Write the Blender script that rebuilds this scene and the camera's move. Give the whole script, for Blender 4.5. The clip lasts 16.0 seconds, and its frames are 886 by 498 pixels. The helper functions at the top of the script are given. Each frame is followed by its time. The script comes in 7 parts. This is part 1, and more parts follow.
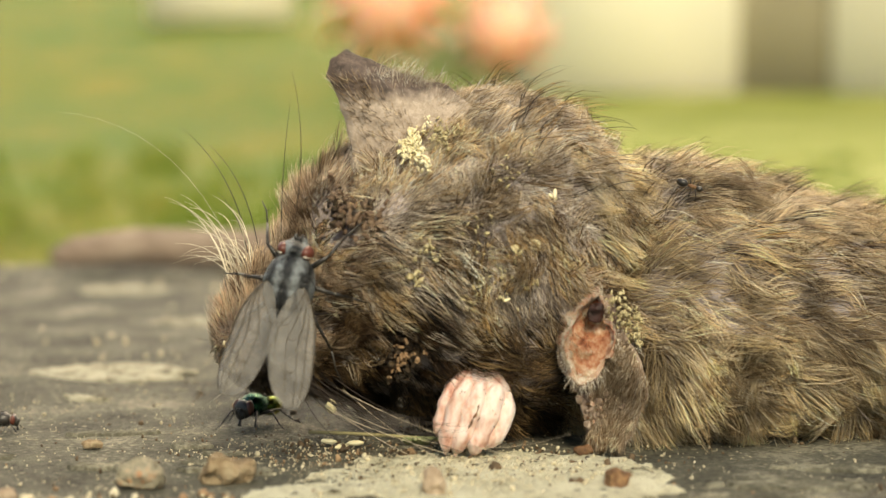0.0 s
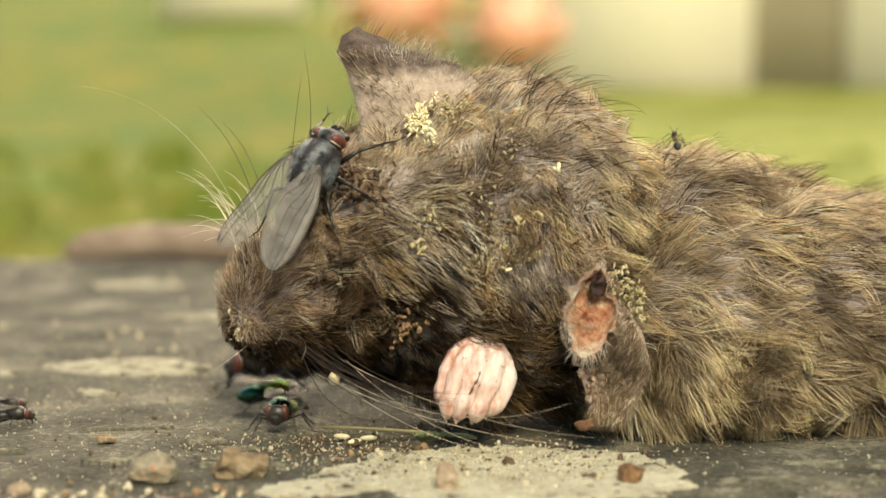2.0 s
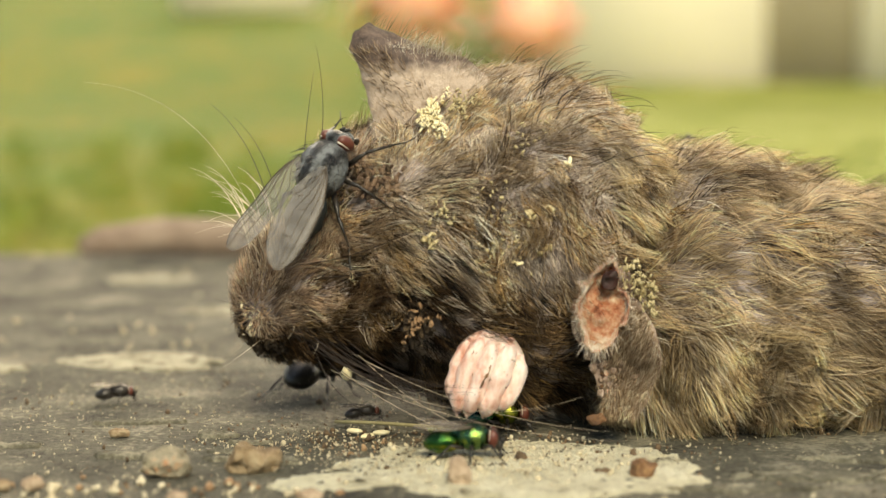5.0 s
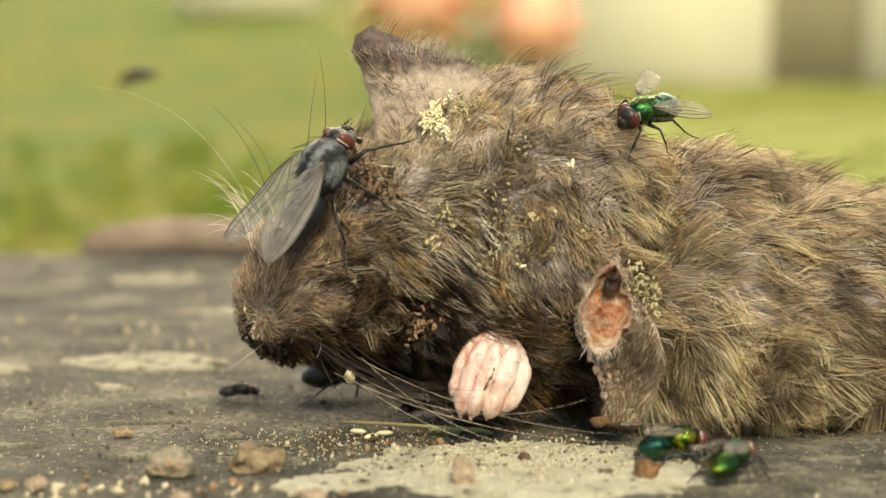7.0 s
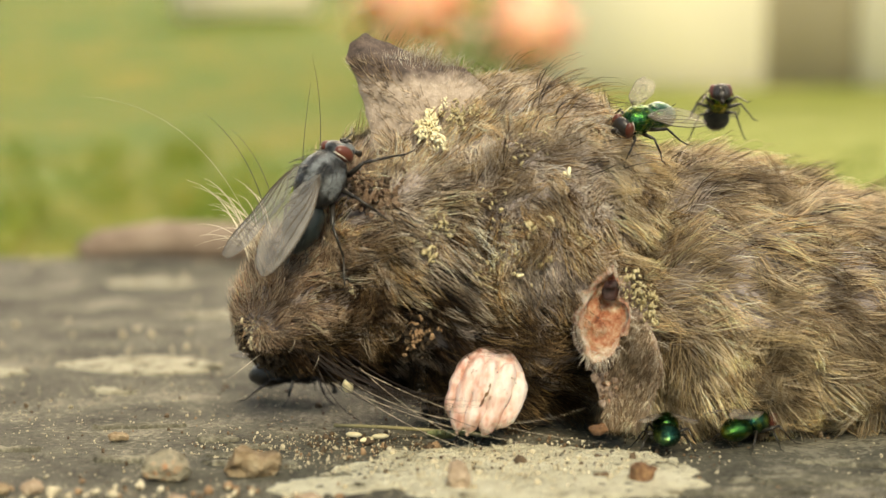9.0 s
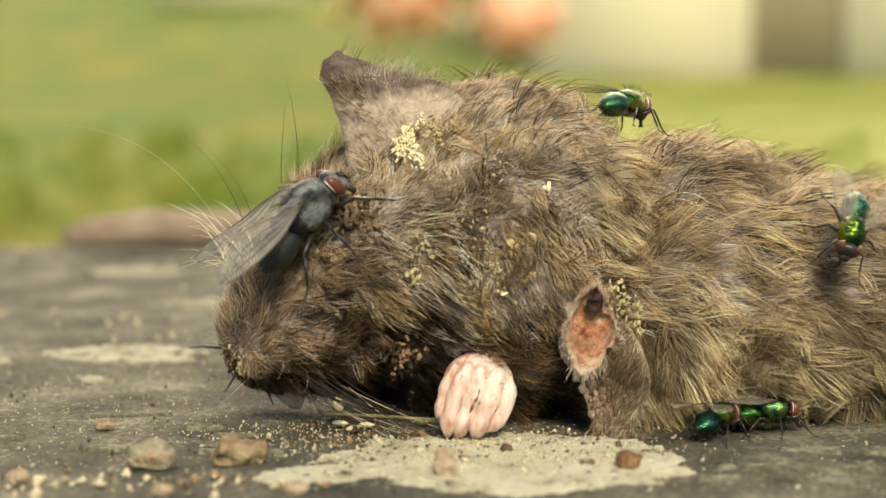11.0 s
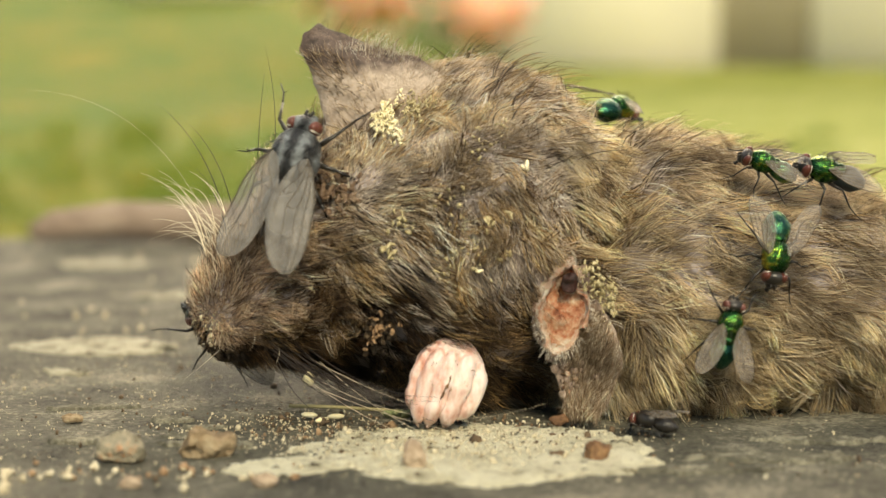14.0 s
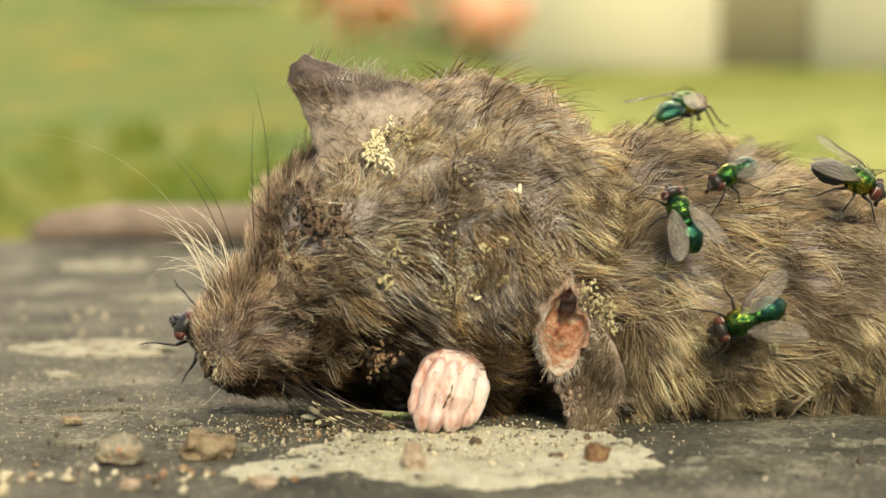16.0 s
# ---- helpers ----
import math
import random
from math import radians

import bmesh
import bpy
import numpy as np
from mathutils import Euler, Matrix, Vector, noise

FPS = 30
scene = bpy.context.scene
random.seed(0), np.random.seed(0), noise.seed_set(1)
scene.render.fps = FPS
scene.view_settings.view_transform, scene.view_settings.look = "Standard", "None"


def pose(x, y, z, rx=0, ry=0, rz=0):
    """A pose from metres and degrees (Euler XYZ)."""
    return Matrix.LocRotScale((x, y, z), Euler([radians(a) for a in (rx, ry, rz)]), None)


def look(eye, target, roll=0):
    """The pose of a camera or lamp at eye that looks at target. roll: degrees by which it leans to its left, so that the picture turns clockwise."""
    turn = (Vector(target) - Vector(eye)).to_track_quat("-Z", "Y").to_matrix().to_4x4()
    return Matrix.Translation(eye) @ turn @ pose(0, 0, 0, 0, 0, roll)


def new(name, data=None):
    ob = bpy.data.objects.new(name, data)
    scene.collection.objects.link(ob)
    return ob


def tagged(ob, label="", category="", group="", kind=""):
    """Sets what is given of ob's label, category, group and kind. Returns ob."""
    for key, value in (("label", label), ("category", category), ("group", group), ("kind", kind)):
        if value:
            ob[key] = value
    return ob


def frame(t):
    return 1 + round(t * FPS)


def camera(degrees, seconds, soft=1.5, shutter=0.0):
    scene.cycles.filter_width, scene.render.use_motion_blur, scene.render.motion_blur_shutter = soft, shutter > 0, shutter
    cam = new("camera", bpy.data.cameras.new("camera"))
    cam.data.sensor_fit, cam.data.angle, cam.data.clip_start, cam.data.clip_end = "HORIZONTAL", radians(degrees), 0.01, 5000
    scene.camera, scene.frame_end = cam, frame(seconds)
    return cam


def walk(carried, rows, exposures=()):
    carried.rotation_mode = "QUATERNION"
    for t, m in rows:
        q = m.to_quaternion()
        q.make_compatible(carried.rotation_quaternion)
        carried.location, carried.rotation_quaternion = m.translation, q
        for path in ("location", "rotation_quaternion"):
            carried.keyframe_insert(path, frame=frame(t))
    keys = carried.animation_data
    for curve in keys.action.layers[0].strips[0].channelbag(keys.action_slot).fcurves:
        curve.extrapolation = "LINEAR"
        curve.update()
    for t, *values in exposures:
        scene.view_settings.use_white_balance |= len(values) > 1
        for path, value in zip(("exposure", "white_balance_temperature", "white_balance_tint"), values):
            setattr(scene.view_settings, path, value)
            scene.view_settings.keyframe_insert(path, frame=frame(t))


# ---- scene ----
# Everything lies within a hand's width: x to the right, y away from the lens, z up, the slab's top at z = 0.
cam = camera(30, 16.0, soft=1.4, shutter=0.4)
cam.data.dof.use_dof = True
cam.data.dof.focus_distance = 0.1165
cam.data.dof.aperture_fstop = 32.0
EYE = (0.0, -0.116, 0.0238)
CAMERA_ROWS = [
    (0, 85.046, -1.026), (0.5, 85.004, -0.846), (1, 85.070, -0.864), (1.5, 85.010, -0.798), (2, 84.878, -0.570),
    (2.5, 84.806, -0.546), (3, 84.764, -0.468), (3.5, 84.698, -0.342), (4, 84.704, -0.258), (6.5, 84.680, -0.006),
    (7, 84.710, 0.000), (7.5, 84.704, 0.000), (8, 84.746, -0.031), (8.5, 84.752, -0.066), (9, 84.824, -0.150),
    (11.5, 84.320, -0.906), (12, 84.260, -1.235), (12.5, 84.195, -1.439), (13, 84.117, -1.560), (13.5, 84.117, -1.643),
    (14, 84.128, -1.714), (14.5, 84.134, -1.733), (15, 84.146, -1.739), (15.5, 84.170, -1.703), (16, 84.201, -1.727),
]
walk(cam, [(t, pose(*EYE, rx, 0, rz)) for t, rx, rz in CAMERA_ROWS], exposures=[(0, 0.73, 8200, 5), (16.0, 0.73, 8200, 5)])

# ---- light: soft daylight from a bright sky ----
world = bpy.data.worlds.new("sky")
scene.world = world
world.use_nodes = True
sky = world.node_tree.nodes.new("ShaderNodeTexSky")
sky.sky_type, sky.sun_disc = "NISHITA", False
sky.sun_elevation, sky.sun_rotation = radians(41), radians(11)
sky.air_density, sky.dust_density = 1.0, 4.0
world.node_tree.links.new(sky.outputs[0], world.node_tree.nodes["Background"].inputs[0])
world.node_tree.nodes["Background"].inputs[1].default_value = 0.16
sun = new("sun", bpy.data.lights.new("sun", "SUN"))
sun.data.energy, sun.data.angle, sun.data.color = 2.8, radians(22), (1.0, 0.93, 0.8)
sun.matrix_world = look((0.2, -1.0, 0.9), (0, 0, 0))

# ---- materials ----
def node_mat(name):
    m = bpy.data.materials.new(name)
    m.use_nodes = True
    return m, m.node_tree.nodes, m.node_tree.links, m.node_tree.nodes["Principled BSDF"]


def ramp_of(nodes, stops):
    r = nodes.new("ShaderNodeValToRGB")
    while len(r.color_ramp.elements) < len(stops):
        r.color_ramp.elements.new(0.5)
    for e, (at, c) in zip(r.color_ramp.elements, stops):
        e.position, e.color = at, (*c, 1)
    return r


def grain(nodes, links, scale, detail=5, rough=0.6, kind="Object", stretch=None):
    tc = nodes.new("ShaderNodeTexCoord")
    n = nodes.new("ShaderNodeTexNoise")
    n.inputs["Scale"].default_value, n.inputs["Detail"].default_value, n.inputs["Roughness"].default_value = scale, detail, rough
    if stretch:
        mp = nodes.new("ShaderNodeMapping")
        mp.inputs["Scale"].default_value = stretch
        links.new(tc.outputs[kind], mp.inputs["Vector"])
        links.new(mp.outputs[0], n.inputs["Vector"])
    else:
        links.new(tc.outputs[kind], n.inputs["Vector"])
    return n


def mottled(name, stops, scale, fine, roughness=0.8, bump=0.3, depth=0.0002, metallic=0.0, speck=None, stretch=None, **more):
    """A surface whose colour runs over stops with a broad noise, broken by a finer one that also gives relief."""
    m, nodes, links, b = node_mat(name)
    broad, small = grain(nodes, links, scale, stretch=stretch), grain(nodes, links, fine, 6, 0.7, stretch=stretch)
    mixed = nodes.new("ShaderNodeMath")
    mixed.operation = "MULTIPLY_ADD"
    mixed.inputs[1].default_value = 0.45
    links.new(small.outputs["Fac"], mixed.inputs[0])
    half = nodes.new("ShaderNodeMath")
    half.operation = "MULTIPLY"
    half.inputs[1].default_value = 0.55
    links.new(broad.outputs["Fac"], half.inputs[0])
    links.new(half.outputs[0], mixed.inputs[2])
    r = ramp_of(nodes, stops)
    links.new(mixed.outputs[0], r.inputs[0])
    out = r.outputs[0]
    if speck:
        colour, size, share = speck
        v = nodes.new("ShaderNodeTexVoronoi")
        v.inputs["Scale"].default_value = size
        tc = nodes.new("ShaderNodeTexCoord")
        links.new(tc.outputs["Object"], v.inputs["Vector"])
        pick = ramp_of(nodes, [(share, (1, 1, 1)), (share + 0.08, (0, 0, 0))])
        links.new(v.outputs["Distance"], pick.inputs[0])
        over = nodes.new("ShaderNodeMix")
        over.data_type = "RGBA"
        over.inputs["B"].default_value = (*colour, 1)
        links.new(pick.outputs[0], over.inputs["Factor"])
        links.new(out, over.inputs["A"])
        out = over.outputs["Result"]
    links.new(out, b.inputs["Base Color"])
    b.inputs["Roughness"].default_value, b.inputs["Metallic"].default_value = roughness, metallic
    bp = nodes.new("ShaderNodeBump")
    bp.inputs["Strength"].default_value, bp.inputs["Distance"].default_value = bump, depth
    links.new(small.outputs["Fac"], bp.inputs["Height"])
    links.new(bp.outputs[0], b.inputs["Normal"])
    for key, value in more.items():
        b.inputs[key.replace("_", " ")].default_value = value
    return m


def hair_mat(name, root, mid, tip, dark, pale, dark_share=0.25, pale_share=0.2, roughness=0.5):
    """Strands that change from root to tip, some of them dark, some pale."""
    m, nodes, links, b = node_mat(name)
    at = nodes.new("ShaderNodeAttribute")
    at.attribute_name = "along"
    r = ramp_of(nodes, [(0.0, root), (0.5, mid), (1.0, tip)])
    links.new(at.outputs["Fac"], r.inputs[0])
    geo = nodes.new("ShaderNodeNewGeometry")
    d = ramp_of(nodes, [(dark_share, (1, 1, 1)), (dark_share + 0.06, (0, 0, 0))])
    links.new(geo.outputs["Random Per Island"], d.inputs[0])
    p = ramp_of(nodes, [(1 - pale_share, (0, 0, 0)), (1 - pale_share + 0.06, (1, 1, 1))])
    links.new(geo.outputs["Random Per Island"], p.inputs[0])
    out = r.outputs[0]
    for pick, colour in ((d, dark), (p, pale)):
        over = nodes.new("ShaderNodeMix")
        over.data_type = "RGBA"
        over.inputs["B"].default_value = (*colour, 1)
        links.new(pick.outputs[0], over.inputs["Factor"])
        links.new(out, over.inputs["A"])
        out = over.outputs["Result"]
    n = grain(nodes, links, 230.0, 3)
    tone = ramp_of(nodes, [(0.34, (0.5, 0.46, 0.4)), (0.5, (0.92, 0.9, 0.86)), (0.64, (1.25, 1.22, 1.15))])
    links.new(n.outputs["Fac"], tone.inputs[0])
    mul = nodes.new("ShaderNodeMix")
    mul.data_type, mul.blend_type = "RGBA", "MULTIPLY"
    mul.inputs["Factor"].default_value = 1.0
    links.new(out, mul.inputs["A"])
    links.new(tone.outputs[0], mul.inputs["B"])
    own = nodes.new("ShaderNodeAttribute")
    own.attribute_name = "tone"
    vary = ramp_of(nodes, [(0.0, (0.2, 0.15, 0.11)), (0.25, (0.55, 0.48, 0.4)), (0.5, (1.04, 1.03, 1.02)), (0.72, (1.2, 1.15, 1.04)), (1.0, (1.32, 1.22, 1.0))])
    links.new(own.outputs["Fac"], vary.inputs[0])
    last = nodes.new("ShaderNodeMix")
    last.data_type, last.blend_type = "RGBA", "MULTIPLY"
    last.inputs["Factor"].default_value = 1.0
    links.new(mul.outputs["Result"], last.inputs["A"])
    links.new(vary.outputs[0], last.inputs["B"])
    last.clamp_result = True
    mul = last
    links.new(mul.outputs["Result"], b.inputs["Base Color"])
    b.inputs["Roughness"].default_value = roughness
    b.inputs["Specular IOR Level"].default_value = 0.35
    glow, blend = nodes.new("ShaderNodeBsdfTranslucent"), nodes.new("ShaderNodeMixShader")
    blend.inputs[0].default_value = 0.36
    links.new(mul.outputs["Result"], glow.inputs["Color"])
    links.new(b.outputs[0], blend.inputs[1])
    links.new(glow.outputs[0], blend.inputs[2])
    links.new(blend.outputs[0], nodes["Material Output"].inputs["Surface"])
    return m


def plain_gloss(name, colour, roughness, metallic=0.0, fine=1500.0, spread=0.35, coat=0.0):
    lo, hi = [c * (1 - spread) for c in colour], [min(1, c * (1 + spread)) for c in colour]
    return mottled(name, [(0.35, lo), (0.65, hi)], fine * 0.25, fine, roughness, 0.25, 0.00004, metallic, Coat_Weight=coat)


def membrane_mat(name, colour, alpha):
    m, nodes, links, b = node_mat(name)
    n = grain(nodes, links, 900.0, 4)
    r = ramp_of(nodes, [(0.35, [c * 0.7 for c in colour]), (0.65, [c * 1.2 for c in colour])])
    links.new(n.outputs["Fac"], r.inputs[0])
    links.new(r.outputs[0], b.inputs["Base Color"])
    b.inputs["Roughness"].default_value, b.inputs["Alpha"].default_value = 0.42, alpha
    b.inputs["Specular IOR Level"].default_value = 0.25
    bp = nodes.new("ShaderNodeBump")
    bp.inputs["Strength"].default_value, bp.inputs["Distance"].default_value = 0.4, 0.00005
    links.new(n.outputs["Fac"], bp.inputs["Height"])
    links.new(bp.outputs[0], b.inputs["Normal"])
    return m


def two_tone(name, low, high, z0, width, roughness=0.65):
    """One mottled tone below a height of the object's space and another above it, with a ragged border."""
    m, nodes, links, b = node_mat(name)
    tc, sep = nodes.new("ShaderNodeTexCoord"), nodes.new("ShaderNodeSeparateXYZ")
    links.new(tc.outputs["Object"], sep.inputs[0])
    n, fine = grain(nodes, links, 500.0), grain(nodes, links, 1800.0, 6, 0.7)
    add = nodes.new("ShaderNodeMath")
    add.operation = "MULTIPLY_ADD"
    add.inputs[1].default_value = width * 2
    links.new(n.outputs["Fac"], add.inputs[0])
    links.new(sep.outputs["Z"], add.inputs[2])
    span = nodes.new("ShaderNodeMapRange")
    span.inputs["From Min"].default_value, span.inputs["From Max"].default_value = z0 + width * 0.5, z0 + width * 1.5
    links.new(add.outputs[0], span.inputs["Value"])
    tones = []
    for stops in (low, high):
        r = ramp_of(nodes, stops)
        links.new(fine.outputs["Fac"], r.inputs[0])
        tones.append(r.outputs[0])
    mix = nodes.new("ShaderNodeMix")
    mix.data_type = "RGBA"
    links.new(span.outputs[0], mix.inputs["Factor"])
    links.new(tones[0], mix.inputs["A"])
    links.new(tones[1], mix.inputs["B"])
    links.new(mix.outputs["Result"], b.inputs["Base Color"])
    b.inputs["Roughness"].default_value = roughness
    bp = nodes.new("ShaderNodeBump")
    bp.inputs["Strength"].default_value, bp.inputs["Distance"].default_value = 0.6, 0.0003
    links.new(fine.outputs["Fac"], bp.inputs["Height"])
    links.new(bp.outputs[0], b.inputs["Normal"])
    return m


def striped_dust(name, dark, dust):
    """Glossy dark chitin with pale dust lying in broken lengthwise stripes."""
    m, nodes, links, b = node_mat(name)
    tc = nodes.new("ShaderNodeTexCoord")
    wave = nodes.new("ShaderNodeTexWave")
    wave.bands_direction = "Y"
    wave.inputs["Scale"].default_value, wave.inputs["Distortion"].default_value = 260.0, 1.6
    wave.inputs["Detail"].default_value, wave.inputs["Detail Scale"].default_value = 3.0, 2.5
    links.new(tc.outputs["Object"], wave.inputs["Vector"])
    n, fine = grain(nodes, links, 1500.0, 6, 0.8), grain(nodes, links, 3600.0, 4, 0.7)
    add = nodes.new("ShaderNodeMath")
    add.operation = "MULTIPLY_ADD"
    add.inputs[1].default_value = 0.28
    links.new(wave.outputs["Fac"], add.inputs[0])
    links.new(n.outputs["Fac"], add.inputs[2])
    r = ramp_of(nodes, [(0.54, dark), (0.64, [(p + q) * 0.3 for p, q in zip(dark, dust)]), (0.78, dust)])
    links.new(add.outputs[0], r.inputs[0])
    links.new(r.outputs[0], b.inputs["Base Color"])
    b.inputs["Roughness"].default_value = 0.34
    bp = nodes.new("ShaderNodeBump")
    bp.inputs["Strength"].default_value, bp.inputs["Distance"].default_value = 0.9, 0.00025
    links.new(fine.outputs["Fac"], bp.inputs["Height"])
    links.new(bp.outputs[0], b.inputs["Normal"])
    return m


EAR_TOP = two_tone("pale_ear_dark_tip", [(0.35, (0.36, 0.28, 0.215)), (0.65, (0.56, 0.46, 0.38))], [(0.35, (0.045, 0.03, 0.025)), (0.65, (0.15, 0.105, 0.085))], 0.0256, 0.001)
CONCRETE = mottled("weathered_concrete", [(0.39, (0.025, 0.023, 0.016)), (0.46, (0.085, 0.081, 0.058)), (0.53, (0.13, 0.123, 0.09)), (0.6, (0.3, 0.28, 0.21))], 110, 2000, 0.9, 1.0, 0.0006,
                   speck=((0.3, 0.27, 0.19), 700, 0.11))
LICHEN = mottled("pale_crust", [(0.37, (0.2, 0.17, 0.1)), (0.42, (0.58, 0.54, 0.38)), (0.54, (0.78, 0.74, 0.55)), (0.7, (0.86, 0.83, 0.65))], 260, 1500, 0.95, 1.0, 0.0008,
                 speck=((0.09, 0.075, 0.045), 600, 0.12))
SMUDGE = mottled("faint_crust", [(0.4, (0.09, 0.085, 0.06)), (0.5, (0.17, 0.16, 0.115)), (0.58, (0.34, 0.32, 0.235))], 300, 1700, 0.95, 1.0, 0.0006)
LICHEN_THIN = mottled("worn_crust", [(0.42, (0.1, 0.09, 0.06)), (0.48, (0.33, 0.31, 0.22)), (0.55, (0.47, 0.44, 0.33))], 420, 1100, 0.95, 1.0, 0.0006)
STONE_TAN = mottled("tan_stone", [(0.36, (0.1, 0.066, 0.036)), (0.5, (0.3, 0.215, 0.125)), (0.64, (0.42, 0.34, 0.22))], 450, 2500, 0.85, 0.8, 0.0003)
STONE_GREY = mottled("grey_stone", [(0.36, (0.13, 0.115, 0.075)), (0.5, (0.29, 0.26, 0.185)), (0.56, (0.36, 0.31, 0.22)), (0.62, (0.46, 0.25, 0.13))], 300, 2500, 0.85, 0.8, 0.0003)
STONE_PEACH = mottled("peach_stone", [(0.38, (0.22, 0.15, 0.095)), (0.6, (0.46, 0.36, 0.26))], 400, 2500, 0.8, 0.6, 0.0002)
HUSK = mottled("brown_husk", [(0.35, (0.05, 0.025, 0.015)), (0.5, (0.2, 0.1, 0.045)), (0.68, (0.4, 0.24, 0.11))], 700, 3000, 0.6, 0.8, 0.0003)
CRUMB_PALE = mottled("pale_crumbs", [(0.35, (0.4, 0.33, 0.2)), (0.65, (0.68, 0.62, 0.46))], 150, 2500, 0.85)
CRUMB_DARK = mottled("dark_crumbs", [(0.35, (0.05, 0.035, 0.022)), (0.65, (0.17, 0.11, 0.06))], 150, 2500, 0.85)
CRUMB_RUST = mottled("rusty_crumbs", [(0.35, (0.2, 0.11, 0.055)), (0.65, (0.42, 0.29, 0.17))], 150, 2500, 0.85)
SKIN = mottled("grey_brown_hide", [(0.3, (0.22, 0.18, 0.17)), (0.5, (0.36, 0.31, 0.3)), (0.7, (0.5, 0.445, 0.43))], 140, 900, 0.8, 0.5, 0.0003)
EAR_SKIN = mottled("bare_ear_skin", [(0.38, (0.12, 0.08, 0.06)), (0.52, (0.26, 0.19, 0.145)), (0.66, (0.45, 0.36, 0.3))], 260, 1600, 0.6, 0.6, 0.0003)
EAR_RAW = mottled("raw_inner_ear", [(0.36, (0.14, 0.06, 0.038)), (0.45, (0.42, 0.215, 0.14)), (0.52, (0.48, 0.34, 0.25)), (0.6, (0.58, 0.51, 0.42))], 700, 1500, 0.3, 0.8, 0.0005, Subsurface_Weight=0.15, Subsurface_Scale=0.001)
EAR_DEEP = mottled("raw_red_hollow", [(0.36, (0.1, 0.03, 0.016)), (0.46, (0.4, 0.15, 0.08)), (0.53, (0.5, 0.28, 0.17)), (0.62, (0.62, 0.5, 0.38))], 800, 1700, 0.26, 0.9, 0.0005, Subsurface_Weight=0.1, Subsurface_Scale=0.001)
PAW_SKIN = mottled("pink_paw_skin", [(0.36, (0.42, 0.18, 0.13)), (0.43, (0.66, 0.38, 0.3)), (0.5, (0.77, 0.57, 0.5)), (0.6, (0.85, 0.73, 0.67))], 520, 1900, 0.4, 0.7, 0.0004,
                   stretch=(1.0, 1.0, 0.4), Subsurface_Weight=0.08, Subsurface_Scale=0.0006)
CLAW = plain_gloss("horn_claw", (0.62, 0.43, 0.35), 0.4)
SCAB = mottled("dark_scab", [(0.32, (0.012, 0.009, 0.007)), (0.5, (0.07, 0.045, 0.025)), (0.68, (0.26, 0.19, 0.11))], 500, 2600, 0.5, 1.0, 0.0005)
RAW_FLESH = mottled("raw_flesh", [(0.36, (0.04, 0.024, 0.016)), (0.5, (0.17, 0.105, 0.065)), (0.64, (0.34, 0.25, 0.17))], 420, 2200, 0.4, 0.9, 0.0004)
CANAL = mottled("dark_red_canal", [(0.35, (0.01, 0.003, 0.002)), (0.65, (0.05, 0.012, 0.008))], 500, 2000, 0.5, 0.6, 0.0003)
EGG_DULL = mottled("dull_egg", [(0.35, (0.34, 0.28, 0.14)), (0.65, (0.58, 0.5, 0.3))], 500, 3000, 0.6, 0.5, 0.0001)
EGG = mottled("fly_egg", [(0.35, (0.72, 0.62, 0.34)), (0.65, (0.92, 0.86, 0.62))], 500, 3000, 0.45, 0.4, 0.0001)
FUR_HEAD = hair_mat("head_fur", (0.32, 0.26, 0.22), (0.52, 0.385, 0.25), (0.86, 0.66, 0.39), (0.075, 0.042, 0.022), (0.95, 0.88, 0.75), 0.27, 0.22)
FUR_CROWN = hair_mat("pale_crown_fur", (0.46, 0.4, 0.365), (0.64, 0.52, 0.38), (0.9, 0.74, 0.49), (0.13, 0.075, 0.04), (0.96, 0.92, 0.87), 0.17, 0.3)
FUR_SNOUT = hair_mat("snout_fur", (0.4, 0.3, 0.245), (0.6, 0.46, 0.37), (0.86, 0.71, 0.57), (0.1, 0.06, 0.04), (0.93, 0.84, 0.72), 0.2, 0.24)
FUR_STREAK = hair_mat("streaky_fur", (0.22, 0.18, 0.155), (0.44, 0.37, 0.31), (0.68, 0.59, 0.49), (0.035, 0.024, 0.017), (0.95, 0.89, 0.82), 0.32, 0.36, 0.4)
FUR_BODY = hair_mat("body_fur", (0.48, 0.44, 0.415), (0.66, 0.55, 0.41), (0.9, 0.74, 0.5), (0.15, 0.095, 0.05), (0.97, 0.89, 0.72), 0.13, 0.32)
FUR_EAR = hair_mat("ear_fur", (0.36, 0.28, 0.22), (0.5, 0.39, 0.295), (0.66, 0.53, 0.39), (0.2, 0.13, 0.07), (0.88, 0.8, 0.68), 0.2, 0.25)
FUR_EAR_BROWN = hair_mat("brown_ear_fur", (0.22, 0.16, 0.11), (0.34, 0.245, 0.16), (0.54, 0.41, 0.27), (0.1, 0.065, 0.04), (0.8, 0.7, 0.55), 0.3, 0.16)
FUR_FLUFF = hair_mat("pale_fluff", (0.6, 0.53, 0.46), (0.78, 0.72, 0.64), (0.88, 0.84, 0.78), (0.5, 0.38, 0.25), (0.94, 0.92, 0.88), 0.1, 0.4)
UNDERFUR = hair_mat("underfur", (0.55, 0.505, 0.51), (0.7, 0.65, 0.645), (0.8, 0.745, 0.7), (0.42, 0.36, 0.32), (0.92, 0.89, 0.88), 0.1, 0.28)
